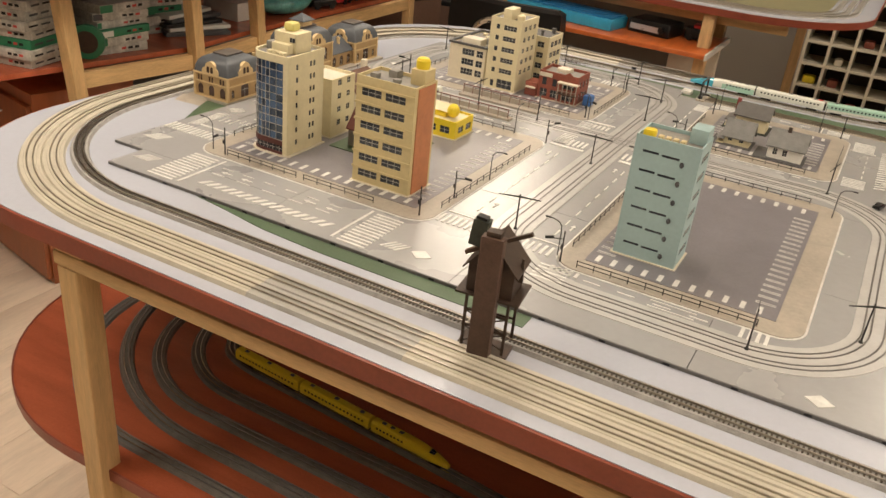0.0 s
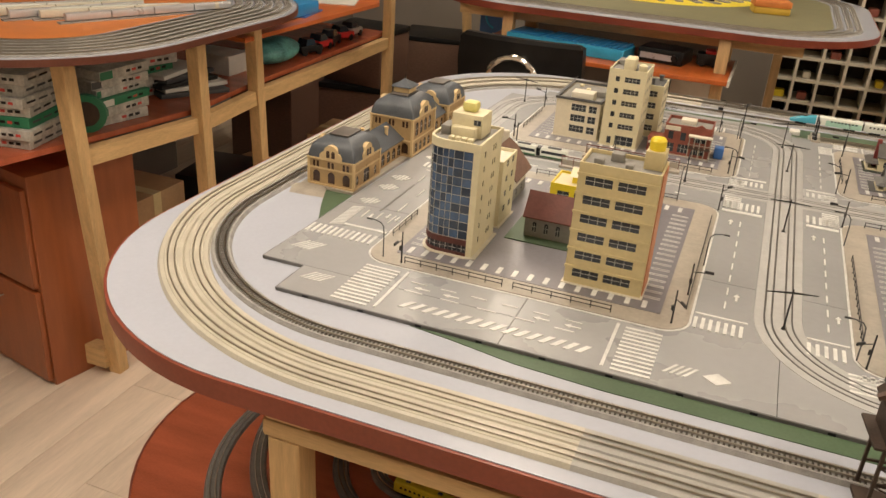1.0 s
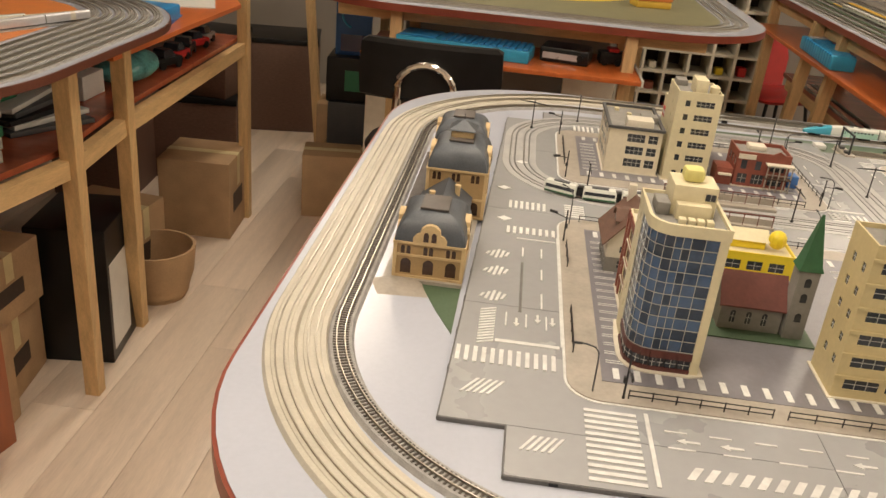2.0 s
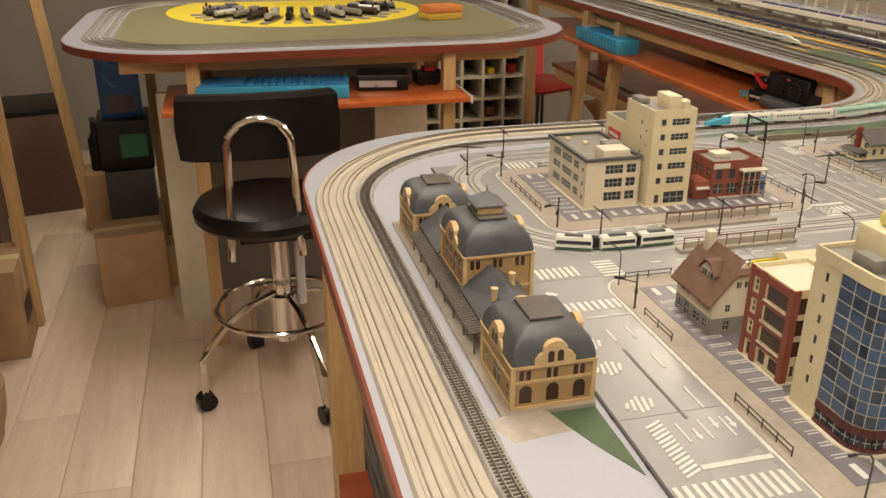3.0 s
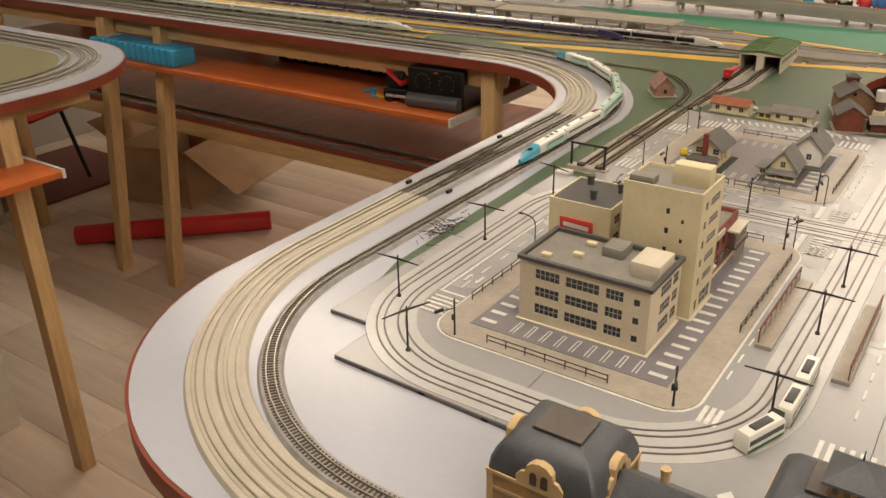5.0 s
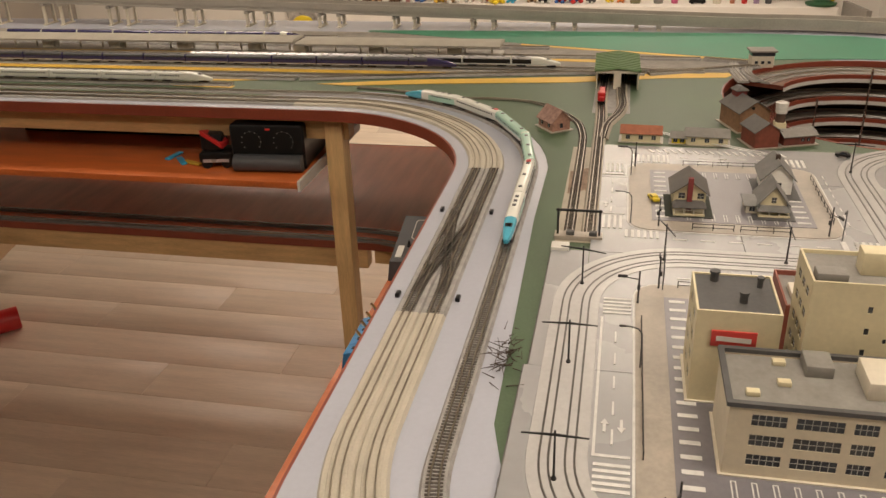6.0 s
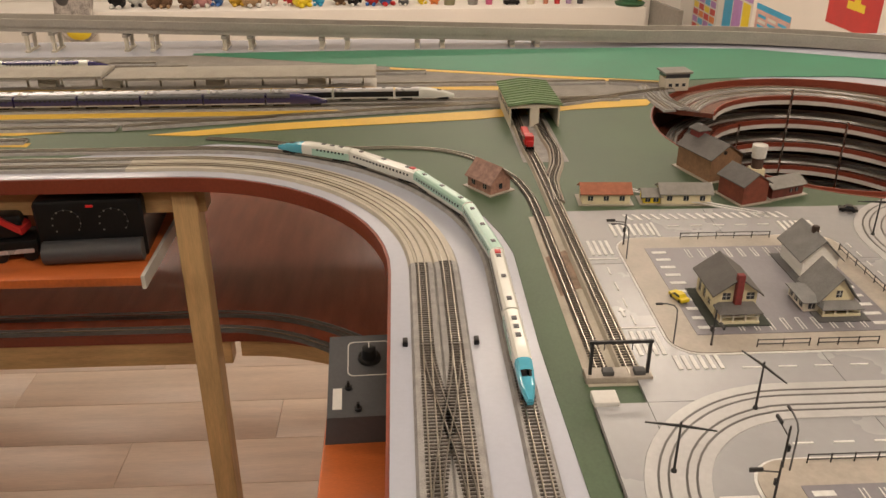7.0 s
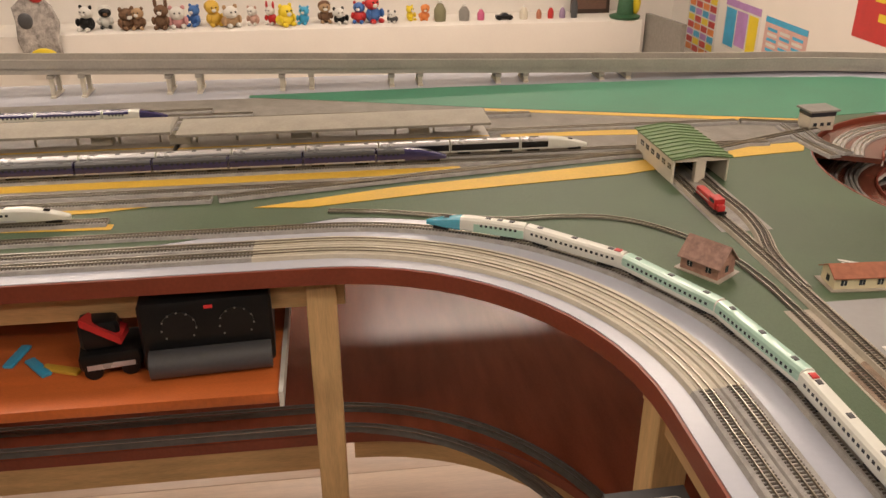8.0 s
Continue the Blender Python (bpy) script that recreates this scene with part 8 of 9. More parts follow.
for d in (0.075, 0.108, 0.146):
    q = inset(yo, d)
    pth = [(q[i][0], q[i][1], T, math.atan2(q[(i + 1) % len(q)][1] - q[i - 1][1], q[(i + 1) % len(q)][0] - q[i - 1][0])) for i in range(len(q))]
    e = thing("loop_track", "grey loop track round the second table", "track", "loop tracks")
    part("roadbed", MB().sweep(pth, [(-0.0135, 0), (0.0135, 0), (0.0115, 0.005), (-0.0115, 0.005)], True), ballast_m, e)
    for g in (-GA, GA):
        part("rail", MB().sweep(shifted(pth, g, 0.005), [(-0.001, 0), (0.001, 0), (0.0007, 0.0025), (-0.0007, 0.0025)], True), rail_m, e)
for i in range(15):
    a = radians(198 + i * 10.5)
    r_ = 0.34 + 0.015 * (i % 3)
    m_ = [roofgrey_m, greyplast_m, silver_m, roofgrey_m, timber_m, silver_m, blackplast_m][i % 7]
    e = thing("small_locomotive", "small dark model locomotive standing in a fan on the disc", "locomotive", "fan of locomotives", at=pose(-1.09 + r_ * math.cos(a), 4.43 + r_ * math.sin(a), T + 0.0018, 0, 0, math.degrees(a)) @ Matrix.Scale(1.35, 4))
    part("track_piece", MB().box(-0.08, 0.09, -0.011, 0.011, 0, 0.004), ballast_m, e)
    part("frame", MB().box(-0.055, 0.055, -0.008, 0.008, 0.0045, 0.011), blackplast_m, e)
    part("boiler", MB().cyl((-0.02, 0, 0.019), (0.052, 0, 0.019), 0.0085, n=12), m_, e)
    part("cab", MB().box(-0.052, -0.020, -0.010, 0.010, 0.011, 0.032, 0.001), m_, e)
    part("chimney", MB().cyl((0.042, 0, 0.026), (0.042, 0, 0.036), 0.0028, 0.0034, 10), blackplast_m, e)
e = thing("foam_block", "orange and yellow layered foam block on the table", "block", at=pose(-0.535, 4.0, T + 0.0009, 0, 0, 12))
part("lower_layer", MB().box(-0.075, 0.075, -0.05, 0.05, 0, 0.028, 0.005), yellow_m, e)
part("upper_layer", MB().box(-0.077, 0.077, -0.052, 0.052, 0.0281, 0.056, 0.006), orangebd_m, e, "orange upper layer")
# its shelf
e = thing("hung_shelf", "orange melamine shelf with white edging under the second table", "shelf")
part("board", MB().box(-1.62, -0.62, 3.25, 3.68, 0.903, 0.92, 0.002), shelfwood, e)
part("end_strip", MB().box(-0.6198, -0.612, 3.25, 3.68, 0.900, 0.923), boxwhite_m, e, "white end edging")
for xx in (-1.5, -0.68):
    part("hanger", MB().box(xx, xx + 0.04, 3.64, 3.68, 0.9201, T - 0.0165), pine_v, e, "pine hanger")
e = thing("blue_tray", "bright blue tray with rows of clear compartments", "tray", at=pose(-1.26, 3.42, 0.9202, 0, 0, -8))
part("body", MB().box(-0.25, 0.25, -0.06, 0.09, 0, 0.045, 0.005), cyan_m, e)
for k in range(14):
    part("compartment", MB().box(-0.08 + 0.0235 * k, -0.0615 + 0.0235 * k, -0.055, 0.085, 0.0451, 0.053, 0.002), blueplast_m, e)
part("lid_panel", MB().box(-0.24, -0.10, -0.05, 0.08, 0.0451, 0.051, 0.003), blueplast_m, e)
e = thing("black_controller", "black controller with silver front on the shelf", "controller", at=pose(-0.88, 3.48, 0.9202, 0, 0, -10))
part("case", MB().box(-0.09, 0.09, -0.07, 0.07, 0, 0.055, 0.006), blackplast_m, e)
part("silver_strip", MB().box(-0.08, 0.05, -0.0715, -0.0702, 0.014, 0.036), silver_m, e)
part("knob", MB().cyl((0.06, -0.0702, 0.03), (0.06, -0.086, 0.03), 0.012, n=14), blackplast_m, e)
e = thing("small_engine", "black and red model engine on the shelf", "locomotive", at=pose(-0.71, 3.5, 0.9202, 0, 0, 5))
part("body", MB().box(-0.05, 0.05, -0.03, 0.03, 0.006, 0.05, 0.005), blackplast_m, e)
part("red_hood", MB().box(-0.02, 0.02, -0.031, 0.02, 0.0501, 0.064, 0.004), redplast_m, e, "red hood")
for sx in (-0.03, 0.02):
    part("wheel", MB().cyl((sx, -0.032, 0.012), (sx, -0.024, 0.012), 0.012, n=12), blackplast_m, e)
for x0, x1, y in ((-1.662, -1.548, 3.64), (-0.865, -0.655, 3.74)):
    tagged(part("support_panel", MB().box(x0, x1, y, y + 0.03, 0, 0.90, 0.003), offwh_m), "tall off-white support panel below the second table", "panel")
# dark sheet added as the deep shade below, hiding the lit wall behind
tagged(part("shade_panel", MB().box(-1.55, -0.68, 3.9, 3.93, 0, 1.05, 0.002), shadewall), "added dark panel standing for the shade under the second table", "panel")
# cubby shelf behind
e = thing("cubby_shelf", "white cubby shelf with square compartments and small things inside", "shelf")
cx0, cx1, cz0, cz1, cyf, cyb = -0.46, 0.32, 0.05, 1.45, 5.30, 5.57
nc, nr = 6, 11
for i in range(nc + 1):
    x = cx0 + (cx1 - cx0) * i / nc
    part("upright", MB().box(x - 0.008, x + 0.008, cyf, cyb, cz0, cz1), offwh_m, e)
for j in range(nr + 1):
    z = cz0 + (cz1 - cz0) * j / nr
    for i in range(nc):
        x = cx0 + (cx1 - cx0) * i / nc
        part("shelf_board", MB().box(x + 0.0081, x + (cx1 - cx0) / nc - 0.0081, cyf + 0.001, cyb, z - 0.007, z + 0.007), offwh_m, e)
part("back", MB().box(cx0, cx1, cyb, cyb + 0.008, cz0, cz1), timber_m, e, "dark back board")
part("foot", MB().box(cx0, cx1, cyf + 0.02, cyb, 0, cz0 - 0.0071), offwh_m, e)
for i in range(nc):
    for j in range(nr):
        if rg.random() < 0.4:
            x, z = cx0 + (cx1 - cx0) * (i + 0.5) / nc, cz0 + (cz1 - cz0) * j / nr + 0.0072
            w_ = rg.uniform(0.02, 0.04)
            tagged(part("small_model", MB().box(x - w_, x + w_, cyf + 0.05, cyf + 0.12, z, z + rg.uniform(0.03, 0.06), 0.008), rg.choice([greyplast_m, redplast_m, yelplast_m, brick_m, blackplast_m, offwh_m])), "small model standing in a cubby compartment", "model", "cubby models")

# ---- table with the orange boards, and the storage shelves ----
ot = thing("orange_table", "white-edged layout table with orange boards and stored tracks", "table")
oo = rounded(-3.66, -2.02, 1.45, 2.95, 0.5, 12)
part("tabletop", MB().prism(oo, T - 0.016, T), laminate, ot)
part("edge_band", MB().ring(inset(oo, -0.004), inset(oo, 0.0003), T - 0.020, T - 0.0012), darkband_m, ot, "red-brown edge band")
part("board", MB().prism(inset(oo, 0.24), T, T + 0.001), orangebd_m, ot, "bright orange ground board")
for k in range(6):
    d = 0.03 + 0.034 * k
    q = inset(oo, d)
    pth = [(q[i][0], q[i][1], T, math.atan2(q[(i + 1) % len(q)][1] - q[i - 1][1], q[(i + 1) % len(q)][0] - q[i - 1][0])) for i in range(len(q))]
    e = thing("loop_track", "grey loop track round the orange table", "track", "orange table loops")
    part("roadbed", MB().sweep(pth, [(-0.0135, 0), (0.0135, 0), (0.0115, 0.005), (-0.0115, 0.005)], True), ballast_m, e)
    for g in (-GA, GA):
        part("rail", MB().sweep(shifted(pth, g, 0.005), [(-0.001, 0), (0.001, 0), (0.0007, 0.0025), (-0.0007, 0.0025)], True), rail_m, e)
for k in range(7):
    L = rg.uniform(0.4, 0.75)
    x, y = -2.62 + 0.05 * k, 2.05 + 0.03 * k
    e = thing("stored_train", "silver and white model train parked on the orange board", "train", "parked trains", at=pose(x, y, T + 0.001, 0, 0, 62 + rg.uniform(-6, 6)))
    part("track_piece", MB().box(-L / 2 - 0.02, L / 2 + 0.02, -0.012, 0.012, 0, 0.005), ballast_m, e)
    for j in range(int(L / 0.14)):
        part("coach", loft_body([(-L / 2 + 0.14 * j, xsec(0.0095, 0.008, 0.030, 0.008)), (-L / 2 + 0.14 * j + 0.136, xsec(0.0095, 0.008, 0.030, 0.008))]), [silver_m, trainwhite_m, offwh_m][k % 3], e)
part("leg", MB().loft([(-2.285, -2.241, 1.828, 1.872, 0), (-2.215, -2.171, 1.678, 1.722, T - 0.0275)], 0.003), pine_v, ot, "leaning square pine leg")
tagged(part("far_post", MB().loft([(-2.14, -2.096, 4.76, 4.804, 0), (-2.284, -2.24, 4.76, 4.804, 1.7)], 0.003), pine_v), "tall leaning square pine post at the back", "post")
POSTS = [(-2.215, 1.742), (-2.142, 2.195), (-2.178, 2.57), (-2.21, 3.75)]
sh = thing("storage_rack", "pine storage rack with cherry shelves full of boxes", "rack")
for x, y, lx, ly in ((-2.205, 2.31, 0.09, -0.16), (-2.25, 2.72, 0.10, -0.21), (-2.21, 3.75, 0.0, 0.0)):
    part("post", MB().loft([(x - 0.022, x + 0.022, y - 0.022, y + 0.022, 0), (x + lx - 0.022, x + lx + 0.022, y + ly - 0.022, y + ly + 0.022, T - 0.0275)], 0.003), pine_v, sh, "leaning square pine post" if lx else "square pine post")
for (xa, ya), (xb, yb) in zip(POSTS, POSTS[1:]):
    dx, dy = xb - xa, yb - ya
    l = math.hypot(dx, dy)
    ux, uy = dx / l, dy / l
    nx, ny = uy, -ux
    a = (xa + ux * 0.024 + nx * 0.012, ya + uy * 0.024 + ny * 0.012)
    part("rail", MB().obox((*a, 0.745), (ux * (l - 0.048), uy * (l - 0.048), 0), (-nx * 0.03, -ny * 0.03, 0), (0, 0, 0.05)), pine_h, sh, "pine shelf rail")
part("shelf", MB().prism([(-2.30, 1.45), (-2.245, 1.74), (-2.172, 2.19), (-2.208, 2.56), (-2.238, 3.78), (-3.3, 3.78), (-3.3, 1.45)], 0.7955, 0.812), deckwood, sh, "cherry-red shelf board")
part("upper_shelf", MB().prism([(-2.14, 2.45), (-2.12, 3.45), (-2.3, 3.8), (-3.2, 3.8), (-3.2, 2.96), (-2.3, 2.96), (-2.25, 2.45)], 0.985, 1.0), shelfwood, sh, "orange upper shelf board")
part("floor_rail", MB().obox((-2.27, 1.80, 0.03), (-0.32, 0.0, 0), (0, 0.045, 0), (0, 0, 0.07)), pine_h, sh, "pine floor rail")
# back panel shares the plaster colour darkened for shade
part("back_panel", MB().box(-3.32, -3.301, 1.5, 3.5, 0, 1.05), shadewall, sh)
# stacks of train boxes
dullwhite_m = mat("mottled_dull_carton", (0.47, 0.46, 0.42), 0.5, var=0.3, scale=35, fine=120)
def train_box(x, y, z, a, w, d, h_, k, label):
    e = thing("train_box", label, "box", "train cartons", at=pose(x, y, z, 0, 0, a))
    base, band = (boxgreen_m, boxwhite_m) if k % 5 == 2 else ((dullwhite_m, greyplast_m) if k % 5 == 4 else (dullwhite_m, boxgreen_m))
    part("carton", MB().box(-w / 2, w / 2, -d / 2, d / 2, 0, h_, 0.002), base, e)
    part("colour_band", MB().box(-w / 2 + 0.002, -w / 2 + 0.002 + w * (0.08 + 0.08 * (k % 3)), -d / 2 - 0.0006, -d / 2 - 0.0001, 0.003, h_ - 0.003), band, e)
    for q in range(3):
        part("print_bar", MB().box(w * (0.02 + 0.12 * q), w * (0.10 + 0.12 * q), -d / 2 - 0.0008, -d / 2 - 0.0001, h_ * 0.35, h_ * 0.62), blackplast_m if (k + q) % 3 else boxred_m, e)
        part("side_bar", MB().box(w / 2 + 0.0001, w / 2 + 0.0008, -d * 0.4 + q * d * 0.28, -d * 0.2 + q * d * 0.28, h_ * 0.4, h_ * 0.6), [greyplast_m, blackplast_m, greyplast_m][(k + q) % 3], e)


for sx, sy, n, base_a, w_, d_ in ((-2.37, 1.705, 7, 14, 0.17, 0.18), (-2.345, 1.985, 6, 84, 0.20, 0.19), (-2.60, 1.90, 7, 30, 0.2, 0.18)):
    z = 0.8122
    for k in range(n):
        h_ = rg.uniform(0.024, 0.031)
        train_box(sx + rg.uniform(-0.010, 0.010), sy + rg.uniform(-0.008, 0.008), z, base_a + rg.uniform(-6, 6), w_, d_, h_, k, "white and green model train carton in a stack")
        z += h_ + 0.0006
for k in range(11):
    h_ = rg.uniform(0.17, 0.21)
    e = thing("train_box", "white printed model train carton standing upright in a row", "box", "upright cartons", at=pose(-2.482 - 0.029 * k, 1.60 - 0.004 * k, 0.8122, 0, 0, 12))
    part("carton", MB().box(-0.0135, 0.0135, -0.09, 0.09, 0, h_, 0.0015), boxgreen_m if k % 5 == 3 else (greyplast_m if k % 5 == 4 else dullwhite_m), e)
    part("spine_bar", MB().box(-0.006, 0.004, -0.0908, -0.0902, h_ * 0.3, h_ * 0.75), [greyplast_m, boxgreen_m, blackplast_m][k % 3], e)
    part("spine_mark", MB().box(-0.009, 0.009, -0.0908, -0.0902, h_ * 0.06, h_ * 0.15), [boxred_m, boxgreen_m, boxgreen_m][k % 3], e)
for k in range(6):
    h_ = rg.uniform(0.028, 0.05)
    train_box(-2.48 + 0.02 * (k % 2), 2.26, 0.8122 + sum([0.034] * k), 75 + 5 * (k % 3), 0.22, 0.2, 0.033, k, "white and green model train carton in a pile")
e = thing("round_tin", "green round-ended tin lid leaning on the boxes", "tin", at=pose(-2.262, 1.835, 0.8125, 0, 0, 35))
part("rim", MB().cyl((0, 0.0, 0.055), (0, 0.02, 0.055), 0.055, n=28), boxgreen_m, e)
part("picture", MB().cyl((0, -0.001, 0.055), (0, -0.0002, 0.055), 0.036, n=24), timber_m, e)
tagged(part("white_carton", MB().box(-2.50, -2.32, 2.61, 2.74, 0.8122, 0.885, 0.003), boxwhite_m), "plain white carton on the cherry shelf", "box")
tagged(part("teal_bag", MB().ball((-2.32, 2.90, 0.862), 0.09, 0.15, 0.05, 14), mat("teal_plastic_bag", (0.10, 0.34, 0.34), 0.25, var=0.4, scale=18, bump=0.6, bscale=40)), "crumpled teal plastic bag on the shelf", "bag")
for k in range(5):
    e = thing("toy_vehicle", "black and red toy vehicle on the shelf", "toy", "shelf vehicles", at=pose(-2.29 - 0.01 * k, 3.12 + 0.115 * k, 0.8122, 0, 0, 70 + 15 * (k % 3)))
    part("body", MB().box(-0.06, 0.06, -0.035, 0.035, 0.012, 0.04, 0.006), [blackplast_m, redplast_m, blackplast_m, redplast_m, silver_m][k], e)
    part("cabin", MB().loft([(-0.03, 0.03, -0.03, 0.03, 0.04), (-0.02, 0.015, -0.025, 0.025, 0.065)]), glass_m, e)
    for sx in (-0.038, 0.038):
        for sy in (-0.036, 0.028):
            part("wheel", MB().cyl((sx, sy, 0.014), (sx, sy + 0.008, 0.014), 0.014, n=12), blackplast_m, e)
for k in range(3):
    tagged(part("paper_sheet", MB().box(-0.15, 0.15, -0.10, 0.10, 0, 0.004), [boxwhite_m, boxblue_m, boxwhite_m][k], at=pose(-2.34, 2.62 + 0.36 * k, 1.0002, 0, 0, 10 * k)), "flat papers lying on the orange shelf", "paper", "papers")
tagged(part("blue_folder", MB().box(-2.36, -2.19, 2.72, 3.04, 1.005, 1.05, 0.004), blueplast_m), "bright blue folder on the orange shelf", "folder")
for k in range(5):
    tagged(part("flat_case", MB().box(-0.12, 0.12, -0.06, 0.06, 0, 0.014, 0.002), [greyplast_m, boxwhite_m, blackplast_m][k % 3], at=pose(-2.31 - 0.02 * k, 2.36 + 0.02 * (k % 2), 0.8122 + 0.0145 * k, 0, 0, 60 + 9 * k)), "flat clear case in a pile on the shelf", "case", "flat cases")
# under the rack
e = thing("drawer_cabinet", "cherry wood drawer cabinet with round knobs", "cabinet", at=pose(-2.37, 1.69, 0, 0, 0, -12))
part("carcass", MB().box(-0.46, 0, 0, 0.36, 0.0, 0.70, 0.003), drawer_m, e)
for z0, z1 in ((0.02, 0.33), (0.345, 0.66)):
    d = part("drawer", MB().box(-0.45, -0.01, -0.018, -0.0002, z0, z1, 0.003), drawer_m, e)
    part("handle", MB().tube([(-0.27, -0.018, z1 - 0.06), (-0.265, -0.035, z1 - 0.064), (-0.23, -0.042, z1 - 0.066), (-0.195, -0.035, z1 - 0.064), (-0.19, -0.018, z1 - 0.06)], 0.004, 8), chrome_m, d, "chrome pull handle")
for x, y, w, d_, h_, a in ((-2.55, 2.24, 0.30, 0.34, 0.26, 8), (-2.52, 2.25, 0.26, 0.30, 0.20, 0), (-2.42, 2.05, 0.16, 0.2, 0.30, 5), (-2.5, 3.05, 0.3, 0.26, 0.30, -6), (-2.45, 2.78, 0.22, 0.25, 0.22, 12), (-2.35, 3.62, 0.3, 0.3, 0.34, 4), (-1.86, 3.95, 0.26, 0.2, 0.3, 10)):
    z = 0.26 + 0.0005 if (w, h_) == (0.26, 0.20) else 0.0
    e = thing("cardboard_box", "brown cardboard box stored under the shelf", "box", "cardboard boxes", at=pose(x, y, z, 0, 0, a))
    part("carton", MB().box(-w / 2, w / 2, -d_ / 2, d_ / 2, 0, h_, 0.003), cardboard_m, e)
    part("tape", MB().box(-w / 2 - 0.0006, w / 2 + 0.0006, -0.02, 0.02, h_ * 0.6, h_ + 0.0006), tan_m, e, "brown parcel tape")
    part("print_mark", MB().box(w / 2 + 0.0001, w / 2 + 0.0007, -d_ * 0.3, d_ * 0.2, h_ * 0.3, h_ * 0.55), timber_m, e)
e = thing("black_carton", "black and white printed carton standing on the floor", "box", at=pose(-2.36, 2.60, 0, 0, 0, 8))
part("carton", MB().box(-0.12, 0.12, -0.15, 0.15, 0, 0.46, 0.003), blackplast_m, e)
part("print_panel", MB().box(0.1201, 0.1208, -0.13, 0.03, 0.04, 0.34), boxwhite_m, e, "white printed panel")
part("green_corner", MB().box(0.1201, 0.1209, 0.05, 0.13, 0.30, 0.42), boxgreen_m, e)
e = thing("wicker_basket", "pale tangled basket beside the boxes", "basket", at=pose(-2.28, 2.95, 0))
part("body", MB().lathe((0, 0, 0), [(0.10, 0), (0.13, 0.10), (0.14, 0.2), (0.13, 0.2), (0.11, 0.02)], 20), cardboard_m, e)
e = thing("storage_tower", "stack of dark crates on a cardboard box, beside the white panel", "crates", at=pose(-1.87, 4.40, 0, 0, 0, 4))
for k, (m_, w_) in enumerate(((cardboard_m, 0.12), (greyplast_m, 0.10), (blackplast_m, 0.11))):
    part("crate", MB().box(-w_, w_, -0.13, 0.13, 0.22 * k + 0.002 * k, 0.22 * (k + 1), 0.008), m_, e)
part("green_pack", MB().box(-0.02, 0.09, -0.1315, -0.1301, 0.50, 0.60), boxgreen_m, e, "dark green pack")
e = thing("blue_carton", "tall dark blue printed carton with a cyan swirl", "box", at=pose(-1.87, 4.40, 0.6601, 0, 0, 8))
part("carton", MB().box(-0.085, 0.085, -0.06, 0.06, 0, 0.33, 0.003), boxblue_m, e)
part("swirl", MB().tube([(0.045 * math.cos(0.35 * q) * (0.5 + 0.08 * q), -0.0605, 0.21 + 0.05 * math.sin(0.35 * q) * (0.5 + 0.08 * q)) for q in range(14)], 0.006, 6), cyan_m, e, "cyan printed swirl")
part("panel", MB().box(-0.06, 0.06, -0.0608, -0.0601, 0.02, 0.10), navy_m, e)
for k in range(3):
    e = thing("bottle", "dark glass bottle standing behind the boxes", "bottle", "dark bottles", at=pose(-2.06 + 0.075 * k, 4.80 + 0.02 * k, 0.3005))
    part("body", MB().lathe((0, 0, 0), [(0.032, 0), (0.034, 0.01), (0.034, 0.15), (0.014, 0.19), (0.012, 0.24)], 14), blackplast_m, e)
    part("cap", MB().lathe((0, 0, 0.2401), [(0.014, 0), (0.014, 0.02), (0.010, 0.022)], 12), greyplast_m, e)
e = thing("cardboard_box", "open brown cardboard box with dark bottles on it", "box", "cardboard boxes", at=pose(-1.98, 4.82, 0, 0, 0, 6))
part("carton", MB().box(-0.15, 0.15, -0.11, 0.11, 0, 0.30, 0.003), cardboard_m, e)
part("print_mark", MB().box(-0.03, 0.05, -0.1108, -0.1102, 0.10, 0.22), timber_m, e)
e = thing("cardboard_box", "small brown cardboard box on the floor by the white panel", "box", "cardboard boxes", at=pose(-1.77, 4.05, 0, 0, 0, 10))
part("carton", MB().box(-0.08, 0.08, -0.07, 0.07, 0, 0.18, 0.003), cardboard_m, e)
part("tape", MB().box(-0.012, 0.012, -0.0708, 0.0708, 0.10, 0.1806), tan_m, e, "brown parcel tape")

for x, y, w_, d_, h_, a in ((-2.62, 4.30, 0.42, 0.36, 0.42, 8), (-2.60, 4.32, 0.36, 0.32, 0.30, -5), (-2.95, 3.95, 0.36, 0.4, 0.62, 4), (-2.50, 5.25, 0.5, 0.4, 0.55, 12)):
    e = thing("storage_box", "dark brown storage box stacked in the dim corner", "box", "dark storage boxes", at=pose(x, y, 0.4203 if h_ == 0.30 else 0.0, 0, 0, a))
    part("carton", MB().box(-w_ / 2, w_ / 2, -d_ / 2, d_ / 2, 0, h_ - 0.03, 0.004), brownroof_m, e)
    part("lid", MB().box(-w_ / 2 - 0.004, w_ / 2 + 0.004, -d_ / 2 - 0.004, d_ / 2 + 0.004, h_ - 0.0299, h_, 0.004), blackplast_m, e)

